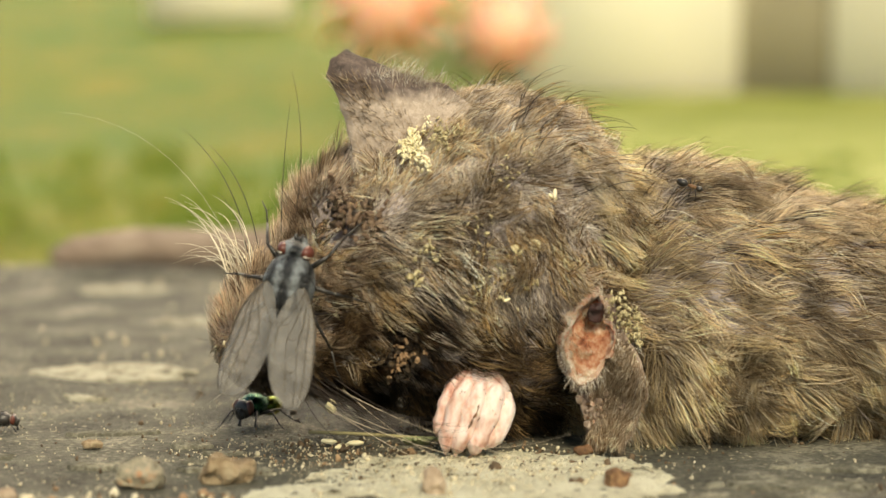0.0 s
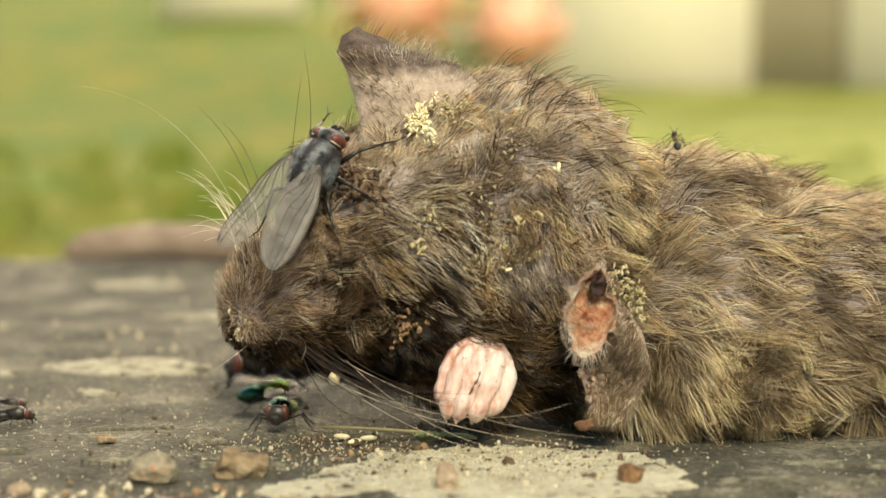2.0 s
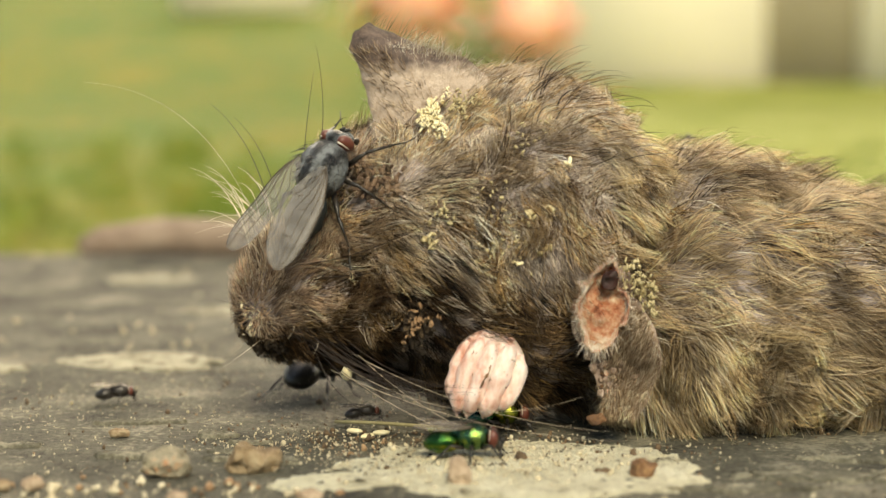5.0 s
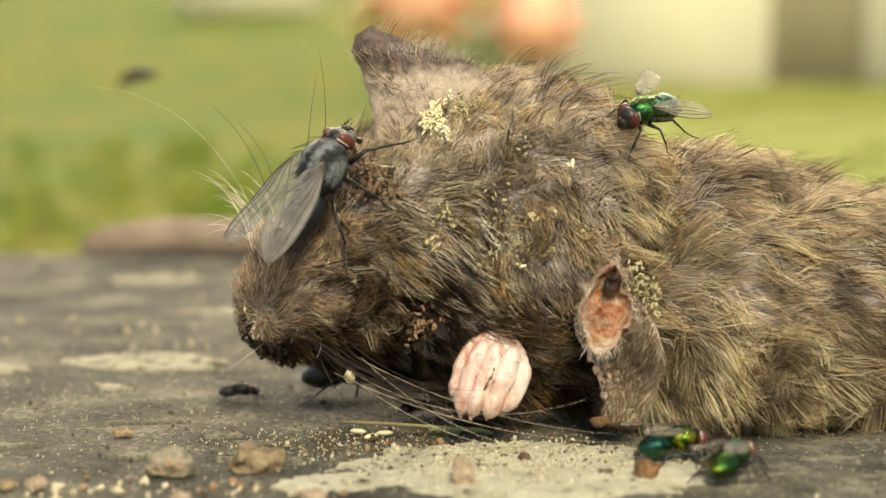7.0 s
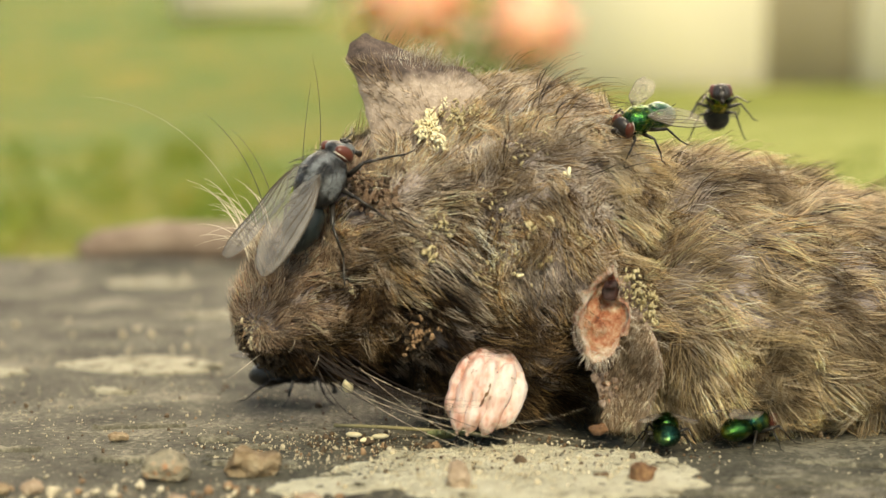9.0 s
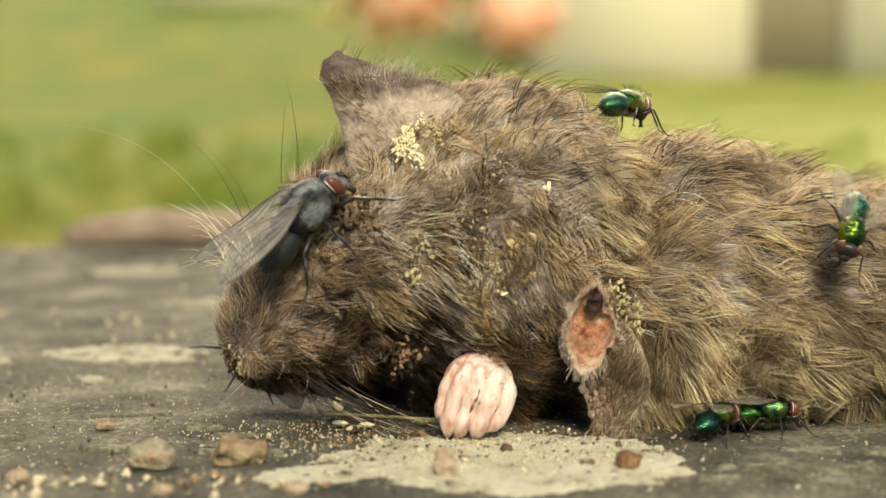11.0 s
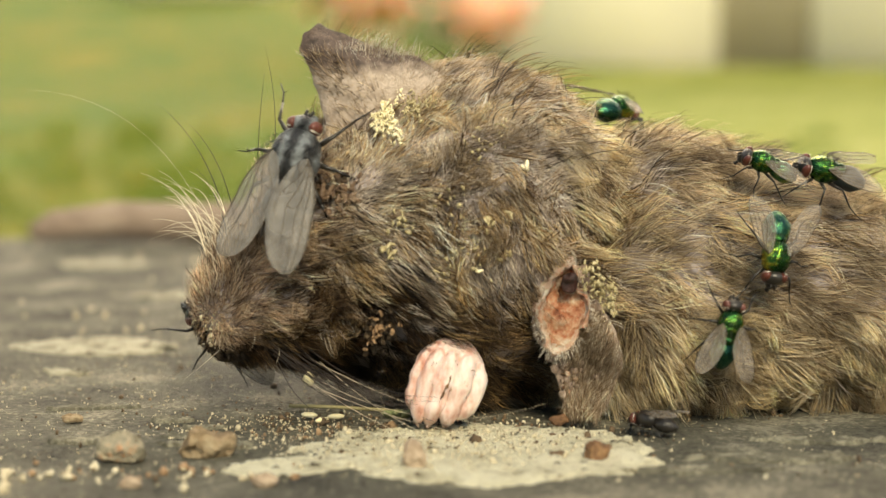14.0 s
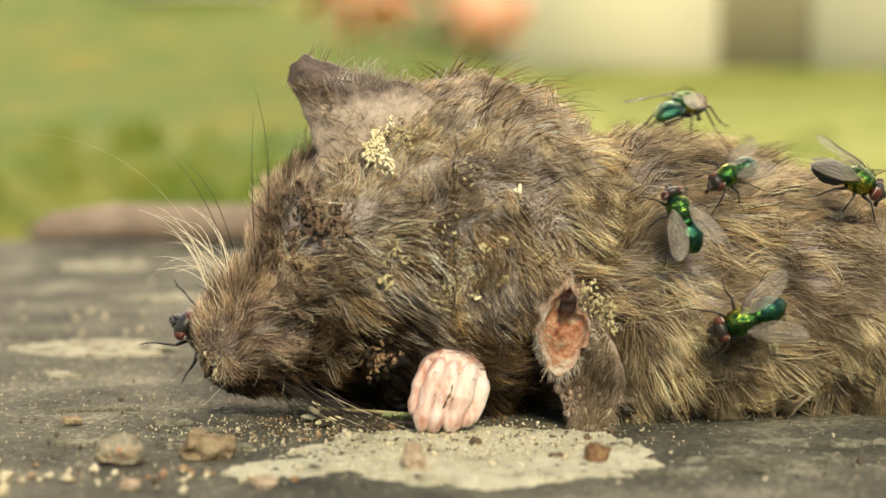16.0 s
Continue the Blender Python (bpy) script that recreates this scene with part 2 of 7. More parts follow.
# wet fur, darkened further so the colour holds the shade of the face's hollows
FUR_WET_SHADED = hair_mat("soaked_shaded_fur", (0.09, 0.064, 0.045), (0.17, 0.115, 0.068), (0.38, 0.265, 0.145), (0.026, 0.016, 0.011), (0.64, 0.49, 0.3), 0.38, 0.14, 0.36)
FUR_CHEST = hair_mat("pale_chest_fur", (0.6, 0.55, 0.46), (0.8, 0.7, 0.5), (0.9, 0.78, 0.52), (0.3, 0.22, 0.12), (0.95, 0.9, 0.78), 0.08, 0.35)
GUARD = hair_mat("guard_hair", (0.16, 0.11, 0.07), (0.2, 0.13, 0.07), (0.08, 0.05, 0.03), (0.03, 0.02, 0.014), (0.5, 0.36, 0.18), 0.3, 0.25)
WHISKER_DARK = plain_gloss("dark_whisker", (0.035, 0.025, 0.02), 0.35)
WHISKER_PALE = plain_gloss("pale_whisker", (0.62, 0.55, 0.42), 0.3)
WHISKER_TAN = plain_gloss("tan_whisker", (0.52, 0.44, 0.33), 0.3)
MOSS = mottled("pale_moss", [(0.35, (0.14, 0.18, 0.07)), (0.65, (0.34, 0.37, 0.2))], 400.0, 2500.0, 0.8)
BLUE_THORAX = striped_dust("dusty_blue_black", (0.004, 0.005, 0.006), (0.17, 0.19, 0.2))
BLUE_ABDOMEN = mottled("steel_blue_chitin", [(0.35, (0.006, 0.009, 0.01)), (0.65, (0.028, 0.042, 0.044))], 500, 2200, 0.48, 0.5, 0.0001, 0.3)
GREEN_CHITIN = mottled("golden_green_chitin", [(0.38, (0.007, 0.045, 0.024)), (0.49, (0.035, 0.12, 0.026)), (0.61, (0.4, 0.36, 0.05))], 330, 2400, 0.22, 0.7, 0.0001, 1.0)
TEAL_CHITIN = mottled("blue_green_chitin", [(0.38, (0.007, 0.04, 0.045)), (0.5, (0.026, 0.11, 0.065)), (0.63, (0.22, 0.3, 0.06))], 330, 2400, 0.22, 0.7, 0.0001, 1.0)
BLACK_CHITIN = mottled("black_chitin", [(0.35, (0.008, 0.007, 0.006)), (0.65, (0.035, 0.03, 0.025))], 600, 2600, 0.35, 0.4, 0.0001)
FACE_SILVER = plain_gloss("silvery_face", (0.5, 0.47, 0.4), 0.45)
EYE_RED = mottled("red_brown_eye", [(0.35, (0.06, 0.014, 0.009)), (0.65, (0.13, 0.036, 0.022))], 500, 6000, 0.38, 0.3, 0.00003)
WING = membrane_mat("smoky_wing", (0.27, 0.255, 0.235), 0.42)
WING_CLEAR = membrane_mat("clear_wing", (0.4, 0.35, 0.3), 0.22)
VEIN = plain_gloss("wing_vein", (0.06, 0.045, 0.03), 0.5)
GRASS = mottled("lawn", [(0.4, (0.04, 0.115, 0.005)), (0.5, (0.098, 0.145, 0.008)), (0.58, (0.2, 0.175, 0.016))], 1.5, 9.0, 0.9, 0.6, 0.05, Specular_IOR_Level=0.42)
WALL_CREAM = mottled("cream_render", [(0.35, (0.76, 0.7, 0.54)), (0.65, (0.84, 0.78, 0.62))], 0.8, 40.0, 0.85, 0.3, 0.01)
DOOR_GREY = mottled("grey_boards", [(0.35, (0.25, 0.22, 0.14)), (0.65, (0.34, 0.3, 0.2))], 1.5, 50.0, 0.7, 0.3, 0.01)
ROOF_TILE = mottled("brown_roof", [(0.35, (0.2, 0.13, 0.08)), (0.65, (0.3, 0.2, 0.13))], 1.5, 40.0, 0.8, 0.3, 0.01)
PETAL = mottled("orange_petal", [(0.35, (0.95, 0.43, 0.29)), (0.65, (1.0, 0.57, 0.41))], 40.0, 300.0, 0.6, 0.3, 0.001, Subsurface_Weight=0.6, Subsurface_Scale=0.03)
LEAF = mottled("green_stem", [(0.35, (0.11, 0.2, 0.03)), (0.65, (0.19, 0.3, 0.05))], 40.0, 300.0, 0.6, 0.3, 0.001)
BARK = mottled("pinkish_bark", [(0.35, (0.16, 0.11, 0.08)), (0.55, (0.3, 0.23, 0.175)), (0.7, (0.46, 0.38, 0.31))], 90.0, 700.0, 0.8, 0.6, 0.0008)
# paler than the lawn: sunlight on its far part, put into the colour
SUNLIT_LAWN = mottled("pale_grass", [(0.38, (0.135, 0.175, 0.018)), (0.5, (0.24, 0.265, 0.05)), (0.62, (0.36, 0.355, 0.12))], 1.2, 6.0, 0.9, 0.5, 0.03, Specular_IOR_Level=0.45)
BLADE = mottled("grass_blade", [(0.36, (0.05, 0.13, 0.012)), (0.48, (0.13, 0.21, 0.02)), (0.56, (0.24, 0.26, 0.03)), (0.64, (0.36, 0.24, 0.04))], 1.6, 14.0, 0.55, 0.2, 0.01)
STRAW = mottled("dry_straw", [(0.35, (0.2, 0.17, 0.08)), (0.65, (0.38, 0.34, 0.18))], 200.0, 1500.0, 0.7)

# ---- tools for building, in millimetres ----
MM = 0.001


def part(name, bm, material, parent=None, label=""):
    """Links a bmesh, built in millimetres, as one mesh object under its thing."""
    me = bpy.data.meshes.new(name)
    bmesh.ops.scale(bm, vec=(MM, MM, MM), verts=bm.verts)
    bm.to_mesh(me)
    bm.free()
    me.polygons.foreach_set("use_smooth", [True] * len(me.polygons))
    me.materials.append(material)
    ob = new(name, me)
    ob.parent = parent
    return tagged(ob, label)


def mesh_of(name, verts, faces, material, parent=None, label="", attribute=None):
    """The same from numpy arrays: vertices in millimetres, faces of three or four corners."""
    me = bpy.data.meshes.new(name)
    me.from_pydata((np.asarray(verts) * MM).tolist(), [], faces if isinstance(faces, list) else faces.tolist())
    me.polygons.foreach_set("use_smooth", [True] * len(me.polygons))
    if attribute is not None:
        me.attributes.new("along", "FLOAT", "POINT").data.foreach_set("value", np.asarray(attribute, np.float32))
    me.materials.append(material)
    ob = new(name, me)
    ob.parent = parent
    return tagged(ob, label)


def ball(bm, c, r, seg=20, rings=12, turn=None):
    m = Matrix.Translation(c) @ (turn or Matrix()) @ Matrix.Diagonal((*r, 1))
    return bmesh.ops.create_uvsphere(bm, u_segments=seg, v_segments=rings, radius=1, matrix=m)["verts"]


def tube(bm, pts, radii, sides=7):
    """A tapered tube through pts."""
    pts = [Vector(p) for p in pts]
    loops = []
    for i, p in enumerate(pts):
        d = (pts[min(i + 1, len(pts) - 1)] - pts[max(i - 1, 0)]).normalized()
        u = d.orthogonal().normalized() if i == 0 else (u - d * u.dot(d)).normalized()
        v = d.cross(u)
        loops.append([bm.verts.new(p + radii[i] * (math.cos(a) * u + math.sin(a) * v)) for a in [2 * math.pi * k / sides for k in range(sides)]])
    for a, b in zip(loops, loops[1:]):
        for k in range(sides):
            bm.faces.new((a[k], a[(k + 1) % sides], b[(k + 1) % sides], b[k]))
    bm.faces.new(loops[0][::-1])
    bm.faces.new(loops[-1])


def rough(verts, amount, size, seed=0.0):
    for v in verts:
        v.co += noise.noise_vector(v.co / size + Vector((seed, seed * 1.7, seed * 0.6))) * amount


def bent(a, b, bow, n=8):
    """Points from a to b that sag sideways by bow at the middle."""
    a, b, bow = Vector(a), Vector(b), Vector(bow)
    return [a.lerp(b, i / n) + bow * (4 * (i / n) * (1 - i / n)) for i in range(n + 1)]


def hairs(name, pts, radius, material, parent, label="", tone=None):
    """Three-sided tapered strands through pts (strands, points, 3), joined into one mesh."""
    n, k, _ = pts.shape
    d = pts[:, -1] - pts[:, 0]
    d /= np.linalg.norm(d, axis=1, keepdims=True) + 1e-9
    ref = np.where(np.abs(d[:, 2:3]) < 0.9, np.array([[0, 0, 1.0]]), np.array([[1.0, 0, 0]]))
    u = np.cross(d, ref)
    u /= np.linalg.norm(u, axis=1, keepdims=True)
    v = np.cross(d, u)
    verts, along = [], []
    for i in range(k - 1):
        f = i / (k - 1)
        w = radius[:, None] * (1 - f) ** 0.6
        for a in (0, 2.0944, 4.18879):
            verts.append(pts[:, i] + w * (math.cos(a) * u + math.sin(a) * v))
            along.append(np.full(n, f))
    verts.append(pts[:, -1])
    along.append(np.ones(n))
    per = 3 * (k - 1) + 1
    verts = np.stack(verts, 1).reshape(-1, 3)
    along = np.stack(along, 1).reshape(-1)
    quads = [(3 * i + a, 3 * i + (a + 1) % 3, 3 * i + 3 + (a + 1) % 3, 3 * i + 3 + a) for i in range(k - 2) for a in range(3)]
    tips = [(3 * (k - 2) + a, 3 * (k - 2) + (a + 1) % 3, per - 1) for a in range(3)]
    base = (np.arange(n) * per)[:, None, None]
    faces = (base + np.array(quads)[None]).reshape(-1, 4).tolist() + (base + np.array(tips)[None]).reshape(-1, 3).tolist()
    ob = mesh_of(name, verts, faces, material, parent, label, along)
    tone = np.full(n, 0.5) if tone is None else tone
    ob.data.attributes.new("tone", "FLOAT", "POINT").data.foreach_set("value", np.repeat(tone, per).astype(np.float32))
    return ob


# ---- the slab, the lawn and the distance ----
def build_slab():
    xs, ys = np.linspace(-70, 60, 201), np.linspace(-26, 137, 251)
    xs = np.concatenate([[-900, -400, -150], xs, [150, 400, 900]])
    ys = np.concatenate([[-700, -300, -120, -60], ys])
    gx, gy = np.meshgrid(xs, ys)
    z = np.array([0.22 * noise.noise(Vector((x / 9, y / 9, 0))) + 0.10 * noise.noise(Vector((x / 1.4, y / 1.4, 3))) - 0.06 for x, y in zip(gx.ravel(), gy.ravel())])
    lip = np.clip((gy.ravel() - 133) / 4, 0, 1)
    z = z - 2.5 * lip ** 2
    verts = np.stack([gx.ravel(), gy.ravel(), z], 1)
    w, h = len(xs), len(ys)
    i = (np.arange(h - 1)[:, None] * w + np.arange(w - 1)[None]).ravel()
    faces = np.stack([i, i + 1, i + w + 1, i + w], 1).tolist()
    rim = list(range(w)) + [w * r + w - 1 for r in range(1, h)] + [w * (h - 1) + c for c in range(w - 2, -1, -1)] + [w * r for r in range(h - 2, 0, -1)]
    low = verts[rim].copy()
    low[:, 2] = -60
    n0 = len(verts)
    verts = np.concatenate([verts, low])
    faces += [(rim[(k + 1) % len(rim)], rim[k], n0 + k, n0 + (k + 1) % len(rim)) for k in range(len(rim))]
    faces.append(list(range(n0, n0 + len(rim)))[::-1])
    slab = mesh_of("slab", verts, faces, CONCRETE)
    tagged(slab, "weathered grey concrete slab with grit and pale crusts", "slab", kind="structure")
    bm = bmesh.new()
    for x in (-700, 700):
        for y in (-500, 40):
            bmesh.ops.create_cube(bm, size=1, matrix=Matrix.Translation((x, y, -260)) @ Matrix.Diagonal((180, 180, 400, 1)))
    legs = part("slab_footing", bm, CONCRETE, slab)
    tagged(legs, "concrete footings under the slab")
    return slab


def crust(c, r, turn, seed, lumps=9, worn_at=0.55, material=LICHEN):
    """A lichen-like crust: a thin plate with a ragged rim and a grainy top."""
    bm = bmesh.new()
    rings, seg = (60, 260) if max(r) > 10 else (20, 90)
    rows = []
    for k in range(1, rings + 1):
        row = []
        for s in range(seg):
            a = 2 * math.pi * s / seg
            p = Vector((math.cos(a), math.sin(a), seed))
            edge = 1 + 0.22 * noise.noise(p * 1.3) + 0.14 * noise.noise(p * 4) + 0.08 * noise.noise(p * lumps) + 0.06 * noise.noise(p * 22)
            f = k / rings
            x, y = r[0] * edge * f * math.cos(a), r[1] * edge * f * math.sin(a)
            q = Vector((x, y, 0))
            q.rotate(Euler((0, 0, radians(turn))))
            top = 0.19 + 0.09 * noise.noise(Vector((x, y, seed)) / 1.1) + 0.11 * noise.noise(Vector((x, y, seed + 5)) / 0.32)
            worn = noise.noise(Vector((x, y, seed + 9)) / 1.3) + 0.6 * noise.noise(Vector((x, y, seed + 2)) / 0.45)
            top = top if f < 0.96 else (0.05 if k < rings else -0.35)
            top = -0.3 if worn + 2.2 * (f - 0.8) > worn_at else top
            row.append(bm.verts.new((c[0] + q.x, c[1] + q.y, top)))
        rows.append(row)
    mid = bm.verts.new((c[0], c[1], 0.18))
    for s in range(seg):
        bm.faces.new((mid, rows[0][s], rows[0][(s + 1) % seg]))
        for a, b in zip(rows, rows[1:]):
            bm.faces.new((a[s], b[s], b[(s + 1) % seg], a[(s + 1) % seg]))
    ob = part("lichen_crust", bm, material)
    return tagged(ob, "pale cream lichen crust grown on the concrete slab", "lichen", "crusts on the slab")


def build_land():
    xs = np.concatenate([np.linspace(-600, -20, 14), np.linspace(-18, 18, 73), np.linspace(20, 600, 14)])
    ys = np.concatenate([np.linspace(-600, -12, 12), np.linspace(-10, 40, 101), np.linspace(45, 900, 20)])
    gx, gy = np.meshgrid(xs, ys)
    z = []
    for x, y in zip(gx.ravel(), gy.ravel()):
        rise = -0.45 + 0.38 * min(max((y - 3) / 8, 0), 1) + 0.13 * min(max(y - 11, 0), 30)
        z.append(rise + 0.05 * noise.noise(Vector((x, y, 0)) / 1.7) + 0.03 * noise.noise(Vector((x, y, 5)) / 0.4))
    verts = np.stack([gx.ravel(), gy.ravel(), np.array(z)], 1) * 1000
    w, h = len(xs), len(ys)
    i = (np.arange(h - 1)[:, None] * w + np.arange(w - 1)[None]).ravel()
    land = mesh_of("ground", verts, np.stack([i, i + 1, i + w + 1, i + w], 1), GRASS)
    tagged(land, "sunlit yellow-green lawn rising behind the slab", "lawn", kind="structure")


def build_grass():
    """Tufts of grass that stand out of the lawn behind the slab, green, lime and straw-yellow."""
    rng = np.random.default_rng(12)
    verts, faces = [], []
    for k in range(420):
        y = rng.uniform(1.7, 7.5)
        x = rng.uniform(-0.36 * y - 0.2, 0.3 * y)
        z = -0.45 + 0.38 * min(max((y - 3) / 8, 0), 1)
        high = rng.uniform(0.05, 0.14)
        for _ in range(16):
            a = rng.uniform(0, 6.28)
            r, w = rng.uniform(0.0, 0.05), 0.006
            lean = rng.normal(0, 0.05, 2)
            p = np.array([x + r * math.cos(a), y + r * math.sin(a), z])
            side = np.array([math.cos(a + 1.57), math.sin(a + 1.57), 0]) * w
            h = high * rng.uniform(0.6, 1.2)
            mid, tip = p + np.array([lean[0] * 0.4, lean[1] * 0.4, h * 0.6]), p + np.array([lean[0], lean[1], h])
            n = len(verts)
            verts += [p - side, p + side, mid + side * 0.8, mid - side * 0.8, tip]
            faces += [(n, n + 1, n + 2, n + 3), (n + 3, n + 2, n + 4)]
    tufts = mesh_of("grass", np.array(verts) * 1000, faces, BLADE)
    tagged(tufts, "tufts of green and yellowing grass in the lawn", "grass", kind="stuff")


def build_bright_strip():
    """An added strip in front of the house, laid on the lawn, its pale colour standing for sunlight."""
    xs, ys = np.linspace(0.45, 9, 34), np.linspace(4.6, 11.95, 24)
    gx, gy = np.meshgrid(xs, ys)
    z = []
    for x, y in zip(gx.ravel(), gy.ravel()):
        rise = -0.45 + 0.38 * min(max((y - 3) / 8, 0), 1) + 0.13 * min(max(y - 11, 0), 30)
        z.append(rise + 0.06 + 0.02 * noise.noise(Vector((x, y, 0))))
    verts = np.stack([gx.ravel() + 0.25 * np.sin(3 * gy.ravel()), gy.ravel(), np.array(z)], 1) * 1000
    i = (np.arange(23)[:, None] * 34 + np.arange(33)[None]).ravel()
    path = mesh_of("path", verts, np.stack([i, i + 1, i + 35, i + 34], 1), SUNLIT_LAWN)
    tagged(path, "added pale green strip of lawn before the house, sunlight painted into its colour", "path", kind="structure")


def box(bm, a, b):
    c = [(p + q) / 2 for p, q in zip(a, b)]
    bmesh.ops.create_cube(bm, size=1, matrix=Matrix.Translation(c) @ Matrix.Diagonal((*[abs(q - p) for p, q in zip(a, b)], 1)))


def build_house():
    house = tagged(new("house"), "cream rendered house with a grey boarded doorway", "house")
    house.location = (0, 12, 0)
    for a, b in (((820, 0, -400), (2376, 250, 2600)), ((3080, 0, -400), (7000, 250, 2600)), ((2376, 0, 2050), (3080, 250, 2600)),
                 ((820, 250, -400), (1070, 5000, 2600)), ((6750, 250, -400), (7000, 5000, 2600)), ((1070, 4750, -400), (6750, 5000, 2600))):
        bm = bmesh.new()
        box(bm, a, b)
        part("wall", bm, WALL_CREAM, house)
    bm = bmesh.new()
    box(bm, (2378, 132, -300), (3078, 170, 2048))
    door = part("door", bm, DOOR_GREY, house, "weathered grey board door")
    for k in range(7):
        bm = bmesh.new()
        box(bm, (2378 + k * 100, 80, -300), (2378 + k * 100 + 95, 130, 2046))
        part("board", bm, DOOR_GREY, door)
    bm = bmesh.new()
    ball(bm, (3010, 60, 900), (35, 35, 35), 12, 8)
    part("door_knob", bm, VEIN, door)
    bm = bmesh.new()
    vs = [bm.verts.new(p) for p in ((520, -400, 2500), (7300, -400, 2500), (7300, 5400, 2500), (520, 5400, 2500), (520, 2500, 4300), (7300, 2500, 4300))]
    for f in ((0, 1, 5, 4), (2, 3, 4, 5), (0, 4, 3), (1, 2, 5), (3, 2, 1, 0)):
        bm.faces.new([vs[i] for i in f])
    part("roof", bm, ROOF_TILE, house, "brown tiled gable roof")
    wall = new("garden_wall")
    wall.location = (-2.4, 19, 1.06)
    tagged(wall, "low cream garden wall on the lawn", "wall")
    bm = bmesh.new()
    box(bm, (-620, 0, -250), (1000, 200, 1000))
    bmesh.ops.bevel(bm, geom=bm.edges[:], offset=30, segments=2, affect="EDGES")
    part("masonry", bm, WALL_CREAM, wall)
    bm = bmesh.new()
    box(bm, (-660, -40, 1000), (1040, 240, 1060))
    part("coping", bm, WALL_CREAM, wall)


def build_flower(c, r, seed):
    """A double orange flower head on a stem: petals in rings round a centre."""
    rnd = random.Random(seed)
    flower = tagged(new("orange_flower"), "double orange garden flower on a green stem", "flower", "flowers in the lawn")
    flower.location = (c[0] * MM, c[1] * MM, -0.5)
    top = c[2] + 500
    bm = bmesh.new()
    tube(bm, bent((rnd.uniform(-30, 30), 20, 0), (0, 8, top), (6, 0, 0)), [3] * 9, 6)
    part("stem", bm, LEAF, flower)
    bm = bmesh.new()
    ball(bm, (0, 0, top), (r * 0.6, r * 0.6, r * 0.6), 16, 12)
    part("flower_centre", bm, PETAL, flower)
    for ring, (count, tilt, length) in enumerate(((9, 15, 1.0), (9, -20, 0.95), (8, 50, 0.85), (6, 75, 0.6))):
        for k in range(count):
            bm = bmesh.new()
            vs = ball(bm, (r * 0.55 * length, 0, 0), (r * 0.42 * length, r * 0.36, r * 0.05), 10, 6)
            for v in vs:
                v.co.z += 0.25 * r * (v.co.x / r) ** 2
            turn = Matrix.Rotation(2 * math.pi * (k + 0.5 * ring) / count + rnd.uniform(-0.1, 0.1), 4, "Y") @ Matrix.Rotation(radians(tilt), 4, "Z")
            bmesh.ops.transform(bm, matrix=Matrix.Translation((0, 0, top)) @ Matrix.Rotation(radians(0), 4, "Z") @ turn, verts=bm.verts)
            part("petal", bm, PETAL, flower)
    for k in range(3):
        bm = bmesh.new()
        vs = ball(bm, (0, 0, 0), (38, 14, 2), 8, 6)
        bmesh.ops.transform(bm, matrix=Matrix.Translation((0, 10, 120 + 90 * k)) @ Matrix.Rotation(k * 2.2, 4, "Z") @ Matrix.Rotation(-0.6, 4, "Y") @ Matrix.Translation((38, 0, 0)), verts=vs)
        part("leaf", bm, LEAF, flower)


def build_stick():
    bm = bmesh.new()
    pts = [(-51, 117, 2.4), (-48, 119, 3.2), (-40, 121, 3.6), (-26, 122, 3.3), (-10, 121, 3.4), (8, 119, 3.1), (30, 116, 2.6), (52, 112, 2.2)]
    tube(bm, pts, [1.2, 2.2, 2.7, 2.9, 2.9, 2.8, 2.4, 1.8], 12)
    rough(bm.verts, 0.5, 5.0)
    ob = part("stick", bm, BARK)
    tagged(ob, "smooth pinkish-brown stick lying on the far edge of the slab", "stick")


build_slab()
crust((4.6, -11.8), (11.8, 8.4), 0, 1.0)
crust((-26.5, 31), (7.2, 4.6), -8, 2.0, worn_at=0.6, material=LICHEN_THIN)
crust((-38, 98), (5.5, 5), 0, 3.0, worn_at=0.1, material=LICHEN_THIN)
crust((-39, 27), (3.2, 2.0), 0, 4.0, worn_at=0.2, material=LICHEN_THIN)
crust((-6.6, -16.0), (4.2, 2.2), 10, 5.0)
crust((-15.5, -1.5), (1.6, 1.0), 0, 6.0, worn_at=0.1, material=SMUDGE)
crust((-27, 18), (2.2, 1.0), -20, 7.0, worn_at=0.3, material=LICHEN_THIN)
crust((-24, 66), (5.0, 3.4), 0, 8.0, worn_at=0.1, material=LICHEN_THIN)
for x, y, w, d, k in ((-13.5, -7.0, 2.6, 0.6, 12), (-30, -5, 4.0, 0.7, 13), (-22, 3, 3.6, 0.6, 14), (-13, -4.0, 2.2, 0.5, 16)):
    crust((x, y), (w, d), k % 3 * 4 - 4, k + 0.3, worn_at=-0.1, material=SMUDGE)
for x, y, w, d, k in ((24, -14, 6.0, 2.0, 21), (19, -17.5, 4.5, 1.2, 22), (-4, -12.5, 3.0, 1.0, 23), (-12, -9.5, 4.0, 1.0, 24), (28, -9.5, 5.0, 1.0, 25), (-20, -8, 3.5, 0.9, 26)):
    crust((x, y), (w, d), k % 4 * 5 - 8, k + 0.7, worn_at=0.0, material=SMUDGE)
build_land()
build_grass()
build_bright_strip()
build_house()
build_flower((-32, 1780, 143), 92, 1)
build_flower((118, 2050, 122), 78, 2)
build_stick()

